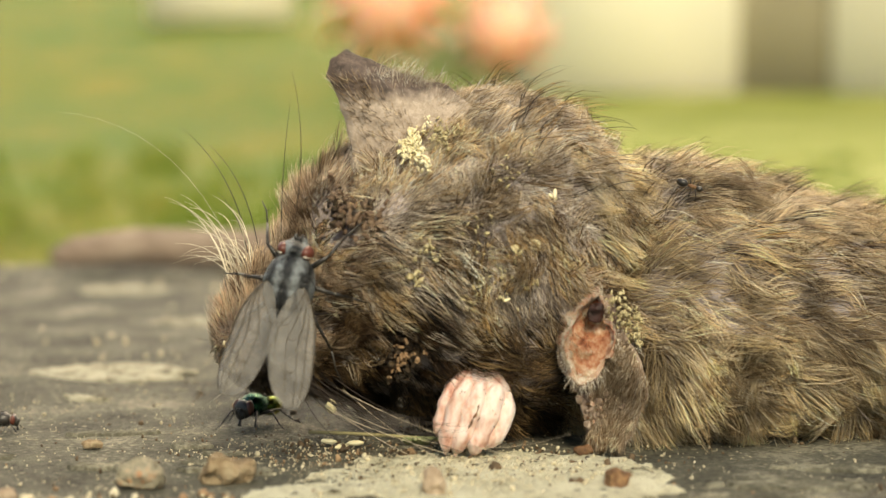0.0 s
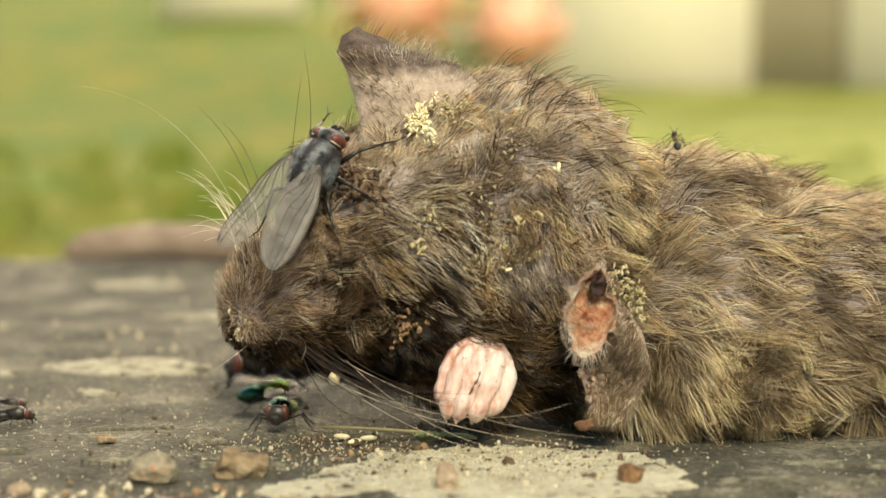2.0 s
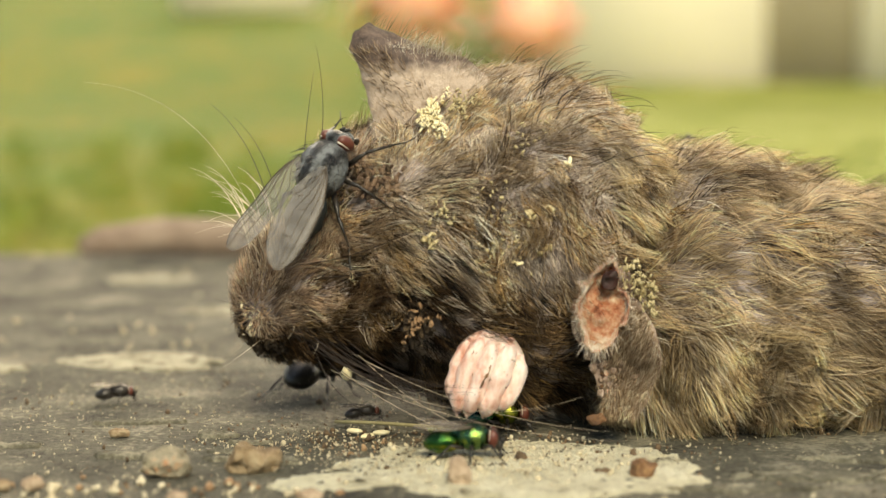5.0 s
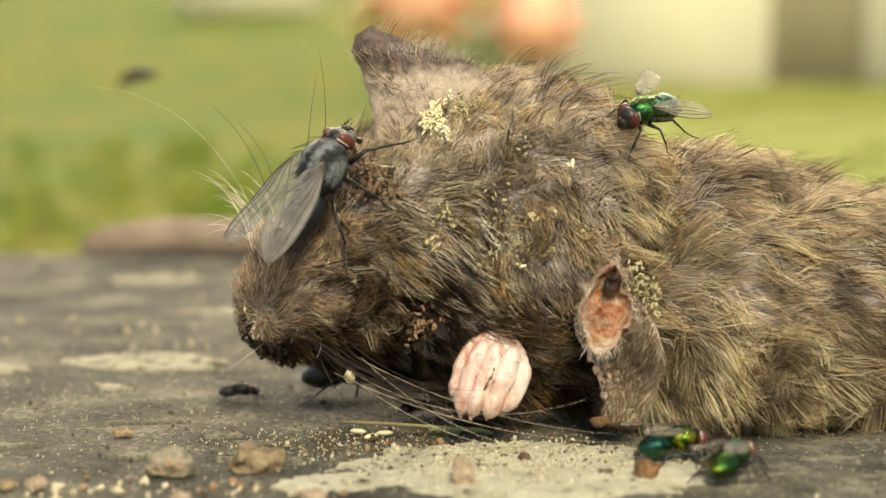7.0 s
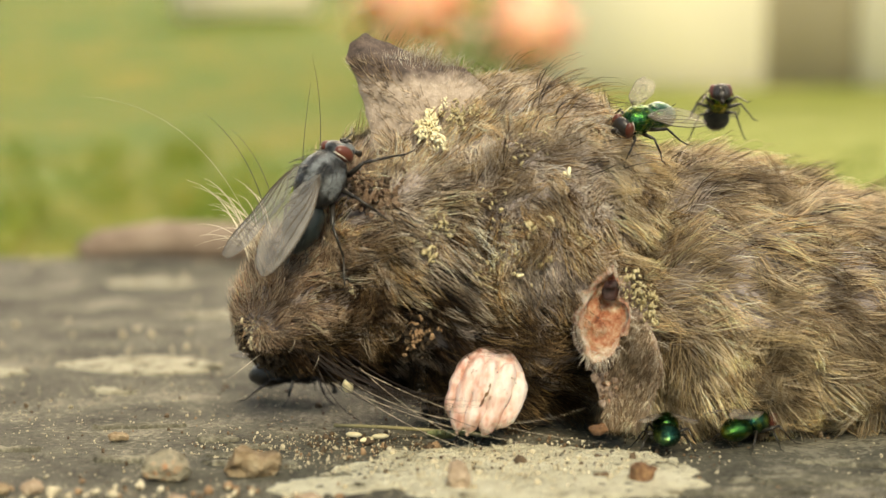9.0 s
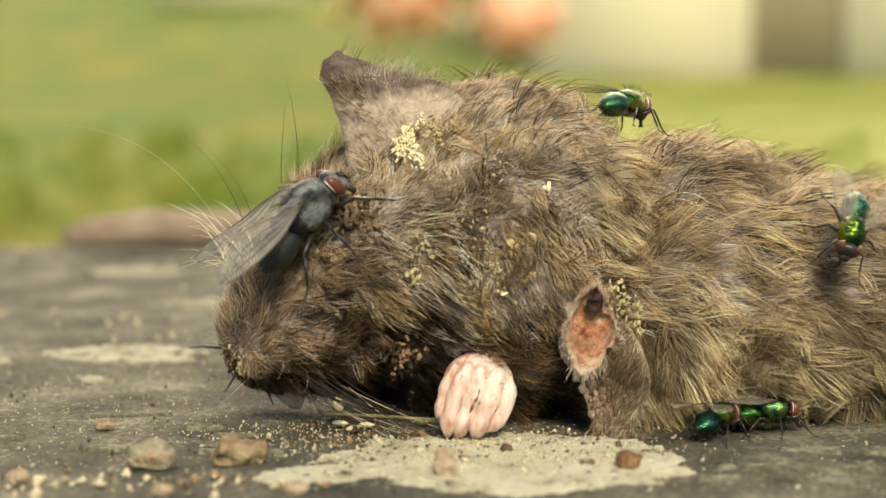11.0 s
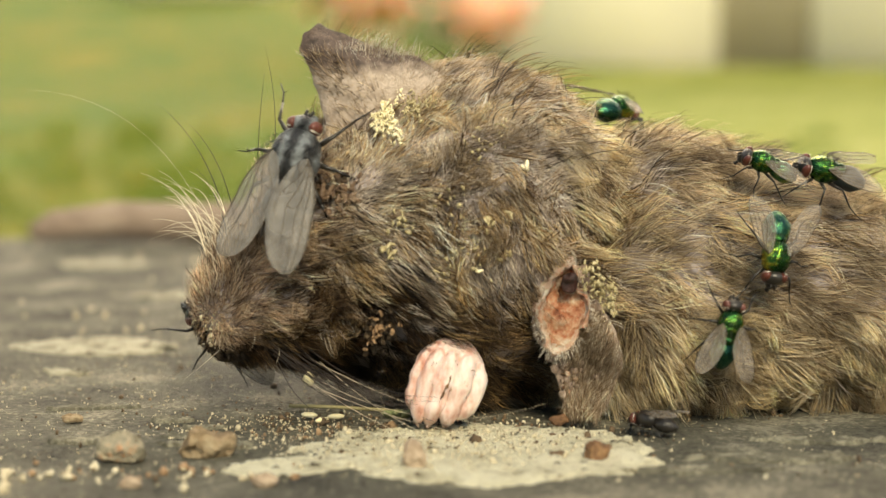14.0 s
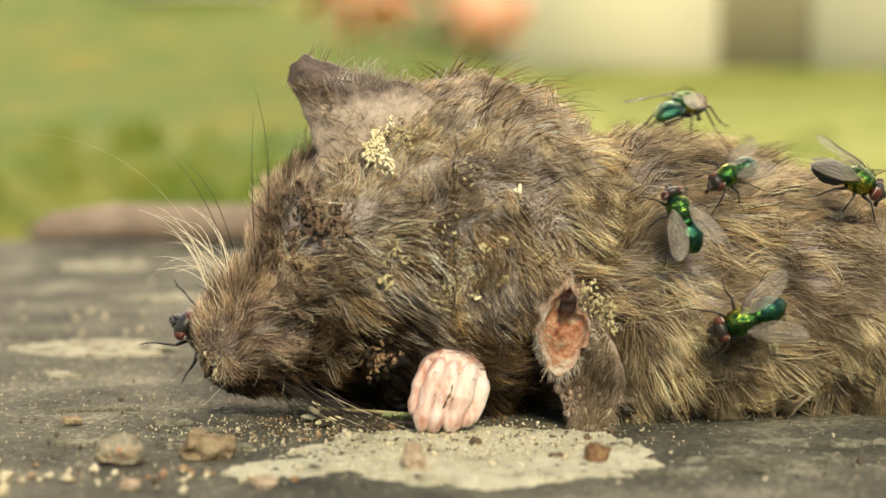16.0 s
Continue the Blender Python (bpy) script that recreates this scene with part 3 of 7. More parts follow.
# ---- the dead rodent ----
HEAD_BLOBS = [((5.2, 5, 14.0), (10.8, 9.5, 11.2)), ((-2.2, 4, 12.6), (6.7, 7.8, 7.5)), ((-8.0, 2.4, 9.25), (4.7, 5.0, 3.4)),
              ((-11.7, 1.4, 8.5), (2.6, 3.4, 2.6)), ((4, 4, 8.5), (9, 7.5, 5.5)), ((-5.2, 2.5, 16.6), (1.8, 3.0, 2.2))]
# hollows of the head: the eye's pit, the fold above the muzzle, the throat, the sunken temple
HEAD_HOLLOWS = [((-1.6, -3.0, 8.6), (1.9, 2.6, 1.7), 1.1), ((-6.0, -2.5, 11.2), (2.6, 2.4, 0.9), 0.8), ((-2.4, -3.0, 10.7), (2.2, 2.4, 0.8), 0.8), ((-3.2, -2.0, 4.6), (3.4, 3.5, 1.8), 1.8),
                ((3.5, -3.0, 5.4), (3.0, 3.0, 1.2), 0.9), ((-5.6, -1.5, 18.2), (1.6, 2.4, 1.5), 0.9), ((8.0, -4.5, 9.0), (1.0, 2.6, 3.4), 0.8)]
# stains and bleached patches of the head's coat, and painted shade in the fold, eye pit, throat and beside the ear: x,
# z, half-sizes, darker (-) or paler (+)
HEAD_STAIN_SHADE = [(-4.0, 10.5, 4.2, 1.2, -0.6), (-1.5, 7.6, 2.3, 1.9, -0.6), (-3.3, 4.6, 3.5, 2.6, -0.6), (3.3, 17.1, 2.7, 0.6, -0.45), (1.4, 15.2, 1.9, 0.6, -0.45),
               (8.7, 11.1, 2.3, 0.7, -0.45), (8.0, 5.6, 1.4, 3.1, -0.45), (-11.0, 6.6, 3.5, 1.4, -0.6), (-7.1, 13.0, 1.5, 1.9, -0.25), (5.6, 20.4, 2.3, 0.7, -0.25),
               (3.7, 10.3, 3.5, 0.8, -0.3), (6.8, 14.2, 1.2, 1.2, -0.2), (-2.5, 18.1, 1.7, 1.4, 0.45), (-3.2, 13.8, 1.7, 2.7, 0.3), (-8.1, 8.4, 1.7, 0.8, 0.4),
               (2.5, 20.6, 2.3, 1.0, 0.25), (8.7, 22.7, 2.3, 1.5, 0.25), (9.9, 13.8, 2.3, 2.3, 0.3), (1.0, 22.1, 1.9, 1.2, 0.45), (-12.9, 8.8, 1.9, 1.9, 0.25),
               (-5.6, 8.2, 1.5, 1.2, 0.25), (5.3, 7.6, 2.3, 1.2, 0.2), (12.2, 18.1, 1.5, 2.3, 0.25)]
# where the long coat has gone and the grey underfur shows: x, z, half-sizes
HEAD_BARE = [(2.5, 20.3, 1.5, 0.6), (8.3, 22.8, 1.7, 0.9), (-2.1, 17.7, 1.2, 0.7), (-0.2, 19.2, 0.9, 0.6), (4.5, 15.7, 1.0, 0.5), (12.0, 16.5, 0.8, 1.2), (6.0, 18.4, 0.9, 0.5), (1.4, 17.7, 0.8, 0.4)]
BODY_BLOBS = [((23, 12, 8.4), (17, 12.5, 8.9)), ((44, 15, 5.0), (25, 14, 5.6)), ((18.5, 8.2, 9.6), (8.5, 9, 9.2)), ((31, 9.5, 5.3), (24, 10.5, 5.4)), ((21, 5.5, 4.6), (9.5, 7.6, 4.6))]


def field(p, blobs, k=1.6):
    """How far points lie outside a smooth union of ellipsoids."""
    d = []
    for c, r in blobs:
        q = (p - np.array(c)) / np.array(r)
        ln = np.linalg.norm(q, axis=-1)
        d.append(ln * (ln - 1) / np.maximum(np.linalg.norm(q / np.array(r), axis=-1), 1e-6))
    out = -k * np.log(np.exp(-np.array(d) / k).sum(0))
    if blobs is HEAD_BLOBS:
        for c, r, depth in HEAD_HOLLOWS:
            out = out + depth * np.exp(-(((p - np.array(c)) / np.array(r)) ** 2).sum(-1))
    return out


def slope(p, blobs):
    g = np.stack([field(p + 0.05 * e, blobs) - field(p - 0.05 * e, blobs) for e in np.eye(3)], -1)
    return g / (np.linalg.norm(g, axis=-1, keepdims=True) + 1e-9)


def settle(p, blobs, rounds=8):
    """Moves points onto the surface."""
    for _ in range(rounds):
        p = p - slope(p, blobs) * field(p, blobs)[..., None] * 0.9
    return p


def hide(name, blobs, centre, parent, seg=96, rings=64):
    u = np.linspace(0, 2 * np.pi, seg, endpoint=False)
    v = np.linspace(0.02, np.pi - 0.02, rings)
    uu, vv = np.meshgrid(u, v)
    w = np.stack([np.cos(vv), np.sin(vv) * np.cos(uu), np.sin(vv) * np.sin(uu)], -1).reshape(-1, 3)
    s = np.ones(len(w))
    for _ in range(80):
        s = s - 0.6 * field(np.array(centre) + s[:, None] * w, blobs)
    p = np.array(centre) + s[:, None] * w
    n = slope(p, blobs)
    lump = np.array([noise.noise(Vector(q) / 2.2) + 0.5 * noise.noise(Vector(q) / 0.8) for q in p])
    big = np.array([noise.noise(Vector(q) / 4.5 + Vector((7, 0, 0))) for q in p])
    p = p + n * (0.3 * lump + 0.6 * big - 0.45)[:, None]
    faces = []
    for r in range(rings - 1):
        for k in range(seg):
            faces.append((r * seg + k, r * seg + (k + 1) % seg, (r + 1) * seg + (k + 1) % seg, (r + 1) * seg + k))
    faces.append(list(range(seg))[::-1])
    faces.append([(rings - 1) * seg + k for k in range(seg)])
    return mesh_of(name, p, faces, SKIN, parent)


def roots_on(blobs, lo, hi, count, rng, keep=None):
    """Places spread over the surface within a box."""
    got = []
    total = 0
    while total < count:
        p = rng.uniform(lo, hi, (count * 4, 3))
        d = field(p, blobs)
        p = p[np.abs(d) < 0.7]
        p = settle(p, blobs, 4)
        if keep is not None:
            p = p[keep(p)]
        got.append(p)
        total += len(p)
    return np.concatenate(got)[:count]


def swirl(p, size, seed):
    return np.array([noise.noise_vector(Vector(q) / size + Vector((seed, 0, 0))) for q in p])


def spot_sum(p, spots):
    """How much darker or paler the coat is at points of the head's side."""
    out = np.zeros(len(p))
    for x, z, rx, rz, d in spots:
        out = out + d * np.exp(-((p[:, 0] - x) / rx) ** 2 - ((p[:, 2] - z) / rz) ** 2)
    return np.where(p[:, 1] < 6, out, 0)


def coat(name, blobs, tufts, per, flow, length, lift, width, material, parent, rng, spread=0.8, gather=0.6, wave=0.45, sway=0.5, points=5, shade=1.0):
    """Fur: tufts whose hairs lean along flow and gather towards the tuft's tip."""
    n_t = slope(tufts, blobs)
    f = 0.85 * flow(tufts) + sway * 0.9 * swirl(tufts, 4.0, 3.0) + sway * 1.25 * swirl(tufts, 1.4, 9.0)
    f = f - n_t * (f * n_t).sum(1, keepdims=True)
    f /= np.linalg.norm(f, axis=1, keepdims=True) + 1e-9
    size = length(tufts) * rng.uniform(0.65, 1.3, len(tufts))
    crest = swirl(tufts, 2.2, 21.0)[:, 0]
    up = lift * rng.uniform(0.4, 1.7, len(tufts)) * np.clip(1 + 2.2 * crest, 0.15, 3)
    tip_t = tufts + f * size[:, None] + n_t * (size * up)[:, None]
    idx = np.repeat(np.arange(len(tufts)), per)
    r = settle(tufts[idx] + rng.normal(0, spread, (len(idx), 3)), blobs, 3)
    n = slope(r, blobs)
    d = f[idx] + rng.normal(0, 0.22, (len(idx), 3))
    d = d - n * (d * n).sum(1, keepdims=True) * 0.8
    d /= np.linalg.norm(d, axis=1, keepdims=True)
    ln = size[idx] * rng.uniform(0.6, 1.12, len(idx))
    own = r + d * ln[:, None] + n * (ln * up[idx])[:, None]
    g = gather * rng.uniform(0.5, 1.2, len(idx))[:, None]
    tip = own * (1 - g) + tip_t[idx] * g
    curl = rng.normal(0, 1, (len(idx), 3)) * (wave * 0.25 * ln)[:, None]
    s = np.linspace(0, 1, points)
    rise = n * (0.35 * ln * up[idx] + 0.12 * ln)[:, None]
    pts = np.stack([(r - 0.3 * n) * (1 - a) + tip * a + (rise + curl) * (4 * a * (1 - a)) * 0.5 for a in s], 1)
    tone = np.clip(0.52 + shade * (0.75 * swirl(tufts, 1.7, 33.0)[:, 2] + 0.4 * swirl(tufts, 5.0, 44.0)[:, 2] + rng.normal(0, 0.13, len(tufts))), 0, 1)
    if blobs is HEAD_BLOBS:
        tone = np.clip(tone + spot_sum(tufts, HEAD_STAIN_SHADE), 0, 1)
    return hairs(name, pts, width * rng.uniform(0.6, 1.3, len(idx)), material, parent, "", tone[idx])


def ear_sheet(outline, cup, thick, material, name, parent, label):
    """A thin cupped ear: a ragged blade between two rims."""
    left, right = outline
    bm = bmesh.new()
    rows = []
    n, m = 22, 16
    for i in range(n + 1):
        a = i / n
        row = []
        for j in range(m + 1):
            b = j / m
            f = a * (len(left) - 1)
            k = min(int(f), len(left) - 2)
            p = Vector(left[k]).lerp(Vector(left[k + 1]), f - k)
            q = Vector(right[k]).lerp(Vector(right[k + 1]), f - k)
            c = p.lerp(q, b) + Vector(cup) * math.sin(math.pi * b) * (0.35 + 0.65 * math.sin(math.pi * min(a * 0.9 + 0.1, 1)))
            c += noise.noise_vector(c / 1.1) * 0.22 + noise.noise_vector(c / 0.45) * 0.08
            row.append(c)
        rows.append(row)
    front = [[bm.verts.new(c) for c in row] for row in rows]
    away = Vector(cup).normalized() * thick
    back = [[bm.verts.new(c + away) for c in row] for row in rows]
    for s, flip in ((front, False), (back, True)):
        for i in range(n):
            for j in range(m):
                f = (s[i][j], s[i][j + 1], s[i + 1][j + 1], s[i + 1][j])
                bm.faces.new(f[::-1] if flip else f)
    for i in range(n):
        bm.faces.new((front[i][0], front[i + 1][0], back[i + 1][0], back[i][0]))
        bm.faces.new((front[i + 1][m], front[i][m], back[i][m], back[i + 1][m]))
    for j in range(m):
        bm.faces.new((front[0][j + 1], front[0][j], back[0][j], back[0][j + 1]))
        bm.faces.new((front[n][j], front[n][j + 1], back[n][j + 1], back[n][j]))
    ob = part(name, bm, material, parent, label)
    return ob, np.array([[list(c) for c in row] for row in rows])


def sheet_fur(name, grid, per, along, length, lift, width, material, parent, rng, keep=None):
    """Short hair on an ear's blade."""
    n, m, _ = grid.shape
    a, b = rng.uniform(0, n - 1.01, per), rng.uniform(0, m - 1.01, per)
    if keep is not None:
        ok = keep(a / (n - 1), b / (m - 1))
        a, b = a[ok], b[ok]
    i, j = a.astype(int), b.astype(int)
    r = grid[i, j] + (grid[i + 1, j] - grid[i, j]) * (a - i)[:, None] + (grid[i, j + 1] - grid[i, j]) * (b - j)[:, None]
    nrm = np.cross(grid[i, j + 1] - grid[i, j], grid[i + 1, j] - grid[i, j])
    nrm /= np.linalg.norm(nrm, axis=1, keepdims=True) + 1e-9
    nrm = np.where(nrm[:, 1:2] > 0, -nrm, nrm)
    d = np.array(along) + rng.normal(0, 0.3, (len(r), 3))
    d /= np.linalg.norm(d, axis=1, keepdims=True)
    ln = length * rng.uniform(0.5, 1.3, len(r))[:, None]
    tip = r + d * ln + nrm * ln * lift * rng.uniform(0.3, 1.5, (len(r), 1))
    mid = (r + tip) / 2 + nrm * ln * 0.12
    pts = np.stack([r, mid, tip], 1)
    return hairs(name, pts, width * rng.uniform(0.7, 1.3, len(r)), material, parent)


def on_head(x, z):
    """The place on the face that looks towards -y, at x and z, and its normal."""
    p = np.array([[x, -8.0, z]])
    for _ in range(60):
        p[:, 1] += 0.6 * np.clip(field(p, HEAD_BLOBS), -1, 1)
    return p[0], slope(p, HEAD_BLOBS)[0]


def eggs(parent, x, z, count, spread, size, rng, sink=0.4, sheet=None, material=EGG):
    """A cluster of fly eggs stuck in the fur: small rice-like grains."""
    bm = bmesh.new()
    for _ in range(count):
        p, n = on_head(x + rng.normal(0, spread), z + rng.normal(0, spread)) if sheet is None else (np.array(sheet) + rng.normal(0, spread, 3) * (1, 0.4, 1), np.array((0, -1, 0)))
        turn = Euler(rng.uniform(-3, 3, 3)).to_matrix().to_4x4()
        s = size * rng.uniform(0.7, 1.3)
        ball(bm, Vector(p) + Vector(n) * rng.uniform(sink, sink + 0.9), (s, s * 0.36, s * 0.36), 8, 6, turn)
    for _ in range(count // 5):
        p, n = on_head(x + rng.normal(0, spread), z + rng.normal(0, spread)) if sheet is None else (np.array(sheet) + rng.normal(0, spread, 3) * (1, 0.4, 1), np.array((0, -1, 0)))
        s = size * rng.uniform(0.7, 1.2)
        vs = ball(bm, Vector(p) + Vector(n) * (sink + 0.35), (s, s, s * 0.8), 9, 7)
        rough(vs, 0.9 * s, 0.6 * s, s * 50)
    ob = part("egg_mass", bm, material, parent, "pale yellow mass of fly eggs")
    return tagged(ob, kind="stuff")


def build_rat():
    rng = np.random.default_rng(5)
    rat = tagged(new("dead_rat"), "dead grey-brown rat with matted fur lying on the slab", "rat")
    head = hide("head", HEAD_BLOBS, (0, 4, 11.5), rat)
    body = hide("body", BODY_BLOBS, (30, 13, 8.5), rat, 110, 70)

    # coat of the head: short and fine on the snout, longer and matted on the crown
    nose = np.array([-14.6, 0.0, 8.2])
    def flow_head(p):
        """Back from the nose, combed down the cheek, back and up over the crown."""
        d = (p - nose) / np.linalg.norm(p - nose, axis=1, keepdims=True) + np.array([0.1, 0, 0])
        cheek = np.clip((p[:, 0] + 7.5) / 4, 0, 1) * np.clip((20.5 - p[:, 2]) / 4, 0, 1) * np.clip((p[:, 2] - 8.5) / 2.5, 0.15, 1)
        return d * (1 - 0.6 * cheek)[:, None] + cheek[:, None] * np.stack([np.interp(p[:, 0], [-6, 1, 9], [0.5, 0.3, 0.05]), 0 * p[:, 0], np.interp(p[:, 0], [-6, 1, 9], [-0.45, -0.7, -0.8])], -1)

    def bare(p):
        """Away from the two eyes and the torn ear."""
        low = (np.hypot(p[:, 0] + 1.6, (p[:, 2] - 8.0) * 1.1) > 1.7) | (p[:, 1] > 3)
        low &= ~((p[:, 0] > 8.7) & (p[:, 0] < 13.6) & (p[:, 2] > 5.5) & (p[:, 2] < 12.0) & (p[:, 1] < 3))
        return low & ((np.hypot(p[:, 0] + 6.0, p[:, 2] - 17.2) > 1.9) | (p[:, 1] > 6))

    face = lambda p: (p[:, 1] < 9) & (p[:, 0] > -7.5) & (p[:, 0] < 16) & bare(p)
    tufts = roots_on(HEAD_BLOBS, (-8, -6, 2), (17, 9, 27), 3300, rng, face)
    tufts = tufts[swirl(tufts, 2.2, 60.0)[:, 1] < 0.16]
    tufts = tufts[spot_sum(tufts, [(*b, 1.0) for b in HEAD_BARE]) < rng.uniform(0.35, 0.8, len(tufts))]
    # lower cheek and throat: wet fur with the hollow's shade in its colour
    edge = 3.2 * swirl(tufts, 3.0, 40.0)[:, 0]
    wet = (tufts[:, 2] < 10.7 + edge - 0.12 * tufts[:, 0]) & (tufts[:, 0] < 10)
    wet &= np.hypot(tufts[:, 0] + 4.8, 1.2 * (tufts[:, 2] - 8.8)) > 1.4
    pale = ~wet & ((tufts[:, 2] > 17.8 + edge) | (np.hypot(tufts[:, 0] + 1.5, 0.6 * (tufts[:, 2] - 15.5)) < 1.8))
    for some, material in ((tufts[~wet & ~pale], FUR_HEAD), (tufts[pale], FUR_CROWN), (tufts[wet], FUR_WET_SHADED)):
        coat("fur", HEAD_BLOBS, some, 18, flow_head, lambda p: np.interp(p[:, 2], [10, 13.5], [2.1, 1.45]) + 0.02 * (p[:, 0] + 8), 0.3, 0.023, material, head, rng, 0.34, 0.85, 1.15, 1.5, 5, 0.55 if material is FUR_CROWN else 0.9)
    # long stiff locks, pale and dark, combed down over the cheek
    locks = roots_on(HEAD_BLOBS, (-7, -6, 9.5), (2.5, 4, 18), 150, rng, face)
    coat("cheek_lock", HEAD_BLOBS, locks, 12, flow_head, lambda p: 3.3 + 0 * p[:, 0], 0.16, 0.034, FUR_STREAK, head, rng, 0.3, 0.97, 0.4, 0.45, 5, 1.6)
    rest = roots_on(HEAD_BLOBS, (-8, -6, 2), (17, 15, 27), 3600, rng, lambda p: (p[:, 0] > -8) & bare(p) & ((p[:, 2] > 8.5) | (p[:, 0] > 9)))
    coat("underfur", HEAD_BLOBS, rest, 11, flow_head, lambda p: 1.25 + 0 * p[:, 0], 0.3, 0.026, UNDERFUR, head, rng, 0.8, 0.3, 1.0, 0.9, 4, 0.5)
    snout = roots_on(HEAD_BLOBS, (-16, -5, 3), (-4.5, 9, 20), 2900, rng, bare)
    # wet underside of the muzzle, and the fold above it painted dark as shade
    soaked_shaded = (snout[:, 2] < 8.0 + 2.0 * swirl(snout, 2.0, 50.0)[:, 0] + 0.16 * (snout[:, 0] + 14)) | ((np.abs(snout[:, 2] - 10.9) < 0.8) & (snout[:, 0] > -9) & (snout[:, 1] < 2))
    for some, material in ((snout[~soaked_shaded], FUR_SNOUT), (snout[soaked_shaded], FUR_WET_SHADED)):
        coat("snout_fur", HEAD_BLOBS, some, 10, flow_head, lambda p: (0.9 + 0.14 * (p[:, 0] + 15)) * (0.7 if material is FUR_WET_SHADED else 1.0), 0.4, 0.02, material, head, rng, 0.35, 0.65, 0.6, 0.9, 4, 0.8)
    crown = roots_on(HEAD_BLOBS, (3, -2, 17), (17, 12, 27), 75, rng, lambda p: (p[:, 2] > 20) | (p[:, 0] > 12))
    coat("guard_hair", HEAD_BLOBS, crown, 4, lambda p: np.tile((0.9, 0, 0.1), (len(p), 1)), lambda p: 3.2 + 0 * p[:, 0], 0.3, 0.03, GUARD, head, rng, 0.4, 0.8, 0.5, 0.7)
    dark = roots_on(HEAD_BLOBS, (-8, -6, 2), (16, 9, 26), 260, rng, face)
    coat("guard_hair", HEAD_BLOBS, dark, 5, flow_head, lambda p: 3.0 + 0 * p[:, 0], 0.25, 0.035, GUARD, head, rng, 0.3, 0.85, 0.5, 1.1, 4)

    # the ruff: golden tufts where the head's coat falls over the neck
    ruff = roots_on(HEAD_BLOBS, (10.5, -5, 8.5), (16.5, 5, 21), 170, rng, lambda p: ((p[:, 0] > 13.2) | (p[:, 2] > 13)) & (p[:, 0] > 11.5))
    coat("ruff", HEAD_BLOBS, ruff, 15, lambda p: np.tile((0.75, -0.1, -0.5), (len(p), 1)), lambda p: 2.6 + 0 * p[:, 0], 0.35, 0.026, FUR_CHEST, head, rng, 0.34, 0.92, 0.7, 0.9, 5)

    # coat of the body: long, matted, hanging down towards the slab
    flow_body = lambda p: np.stack([0.9 + 0 * p[:, 0], -0.1 + 0 * p[:, 0], np.where(p[:, 2] < 9, -0.25 - 0.07 * (9 - p[:, 2]), -0.25)], -1)
    seen = lambda p: (p[:, 1] < 16) & (p[:, 0] > 8) & (p[:, 0] < 46)
    tufts = roots_on(BODY_BLOBS, (8, -4, 1.0), (48, 16, 22), 2450, rng, seen)
    tufts = tufts[swirl(tufts, 2.4, 70.0)[:, 1] < 0.1]
    coat("fur", BODY_BLOBS, tufts, 17, flow_body, lambda p: 3.6 + 0 * p[:, 0], 0.2, 0.026, FUR_BODY, body, rng, 0.44, 0.94, 0.8, 1.3, 5, 0.75)
    rest = roots_on(BODY_BLOBS, (8, -4, 1.0), (70, 30, 22), 2300, rng)
    coat("underfur", BODY_BLOBS, rest, 8, flow_body, lambda p: 2.4 + 0 * p[:, 0], 0.14, 0.04, UNDERFUR, body, rng, 1.0, 0.3, 1.0, 0.9, 4, 0.5)
    chest = roots_on(BODY_BLOBS, (11, -4, 0.8), (44, 10, 7.5), 700, rng, lambda p: p[:, 1] < 6)
    coat("chest_fur", BODY_BLOBS, chest, 16, lambda p: np.tile((0.45, -0.2, -0.8), (len(p), 1)), lambda p: 2.8 + 0 * p[:, 0], 0.35, 0.028, FUR_CHEST, body, rng, 0.4, 0.85, 0.7, 1.0, 4)
    ridge = roots_on(BODY_BLOBS, (12, 0, 3), (44, 16, 22), 200, rng)
    coat("guard_hair", BODY_BLOBS, ridge, 5, flow_body, lambda p: 3.6 + 0 * p[:, 0], 0.3, 0.04, GUARD, body, rng, 0.35, 0.85, 0.5, 0.9, 4)

    # upper ear, standing; lower ear, hanging, torn open
    up, grid = ear_sheet(([(-4.6, 0.6, 19.6), (-4.7, 0.7, 21.6), (-5.3, 0.9, 24.0), (-5.9, 1.2, 26.0), (-6.4, 1.5, 27.0), (-6.0, 1.6, 28.2)],
                          [(5.0, 1.4, 22.4), (4.0, 1.2, 24.4), (1.8, 1.3, 26.3), (-0.6, 1.4, 26.9), (-2.7, 1.5, 27.6), (-5.0, 1.6, 28.75)]), (0, -1.0, 0), 0.35, EAR_TOP, "ear", head,
                         "standing ear with a dark crusted tip")
    sheet_fur("ear_fur", grid, 2300, (-0.55, 0, 0.75), 1.5, 0.14, 0.026, FUR_EAR_BROWN, up, rng, lambda a, b: (a < 0.66) & (b > 0.1) & (b < 0.58 - 0.3 * a))
    sheet_fur("ear_down", grid, 3800, (-0.2, 0, 0.9), 0.6, 0.12, 0.014, FUR_FLUFF, up, rng, lambda a, b: a < 0.72)
    sheet_fur("ear_rim_fur", grid, 2200, (-0.45, 0, 0.8), 0.5, 0.3, 0.018, FUR_FLUFF, up, rng, lambda a, b: (b < 0.07) & (a < 0.7))
    sheet_fur("ear_rim_fur", grid, 700, (0.5, 0, 0.8), 1.5, 0.3, 0.022, FUR_EAR, up, rng, lambda a, b: b > 0.86)
    bm = bmesh.new()
    for k in range(80):
        b = rng.uniform(0, 0.85)
        p = grid[int(21 * (0.73 + 0.05 * rng.normal())), int(15 * b)]
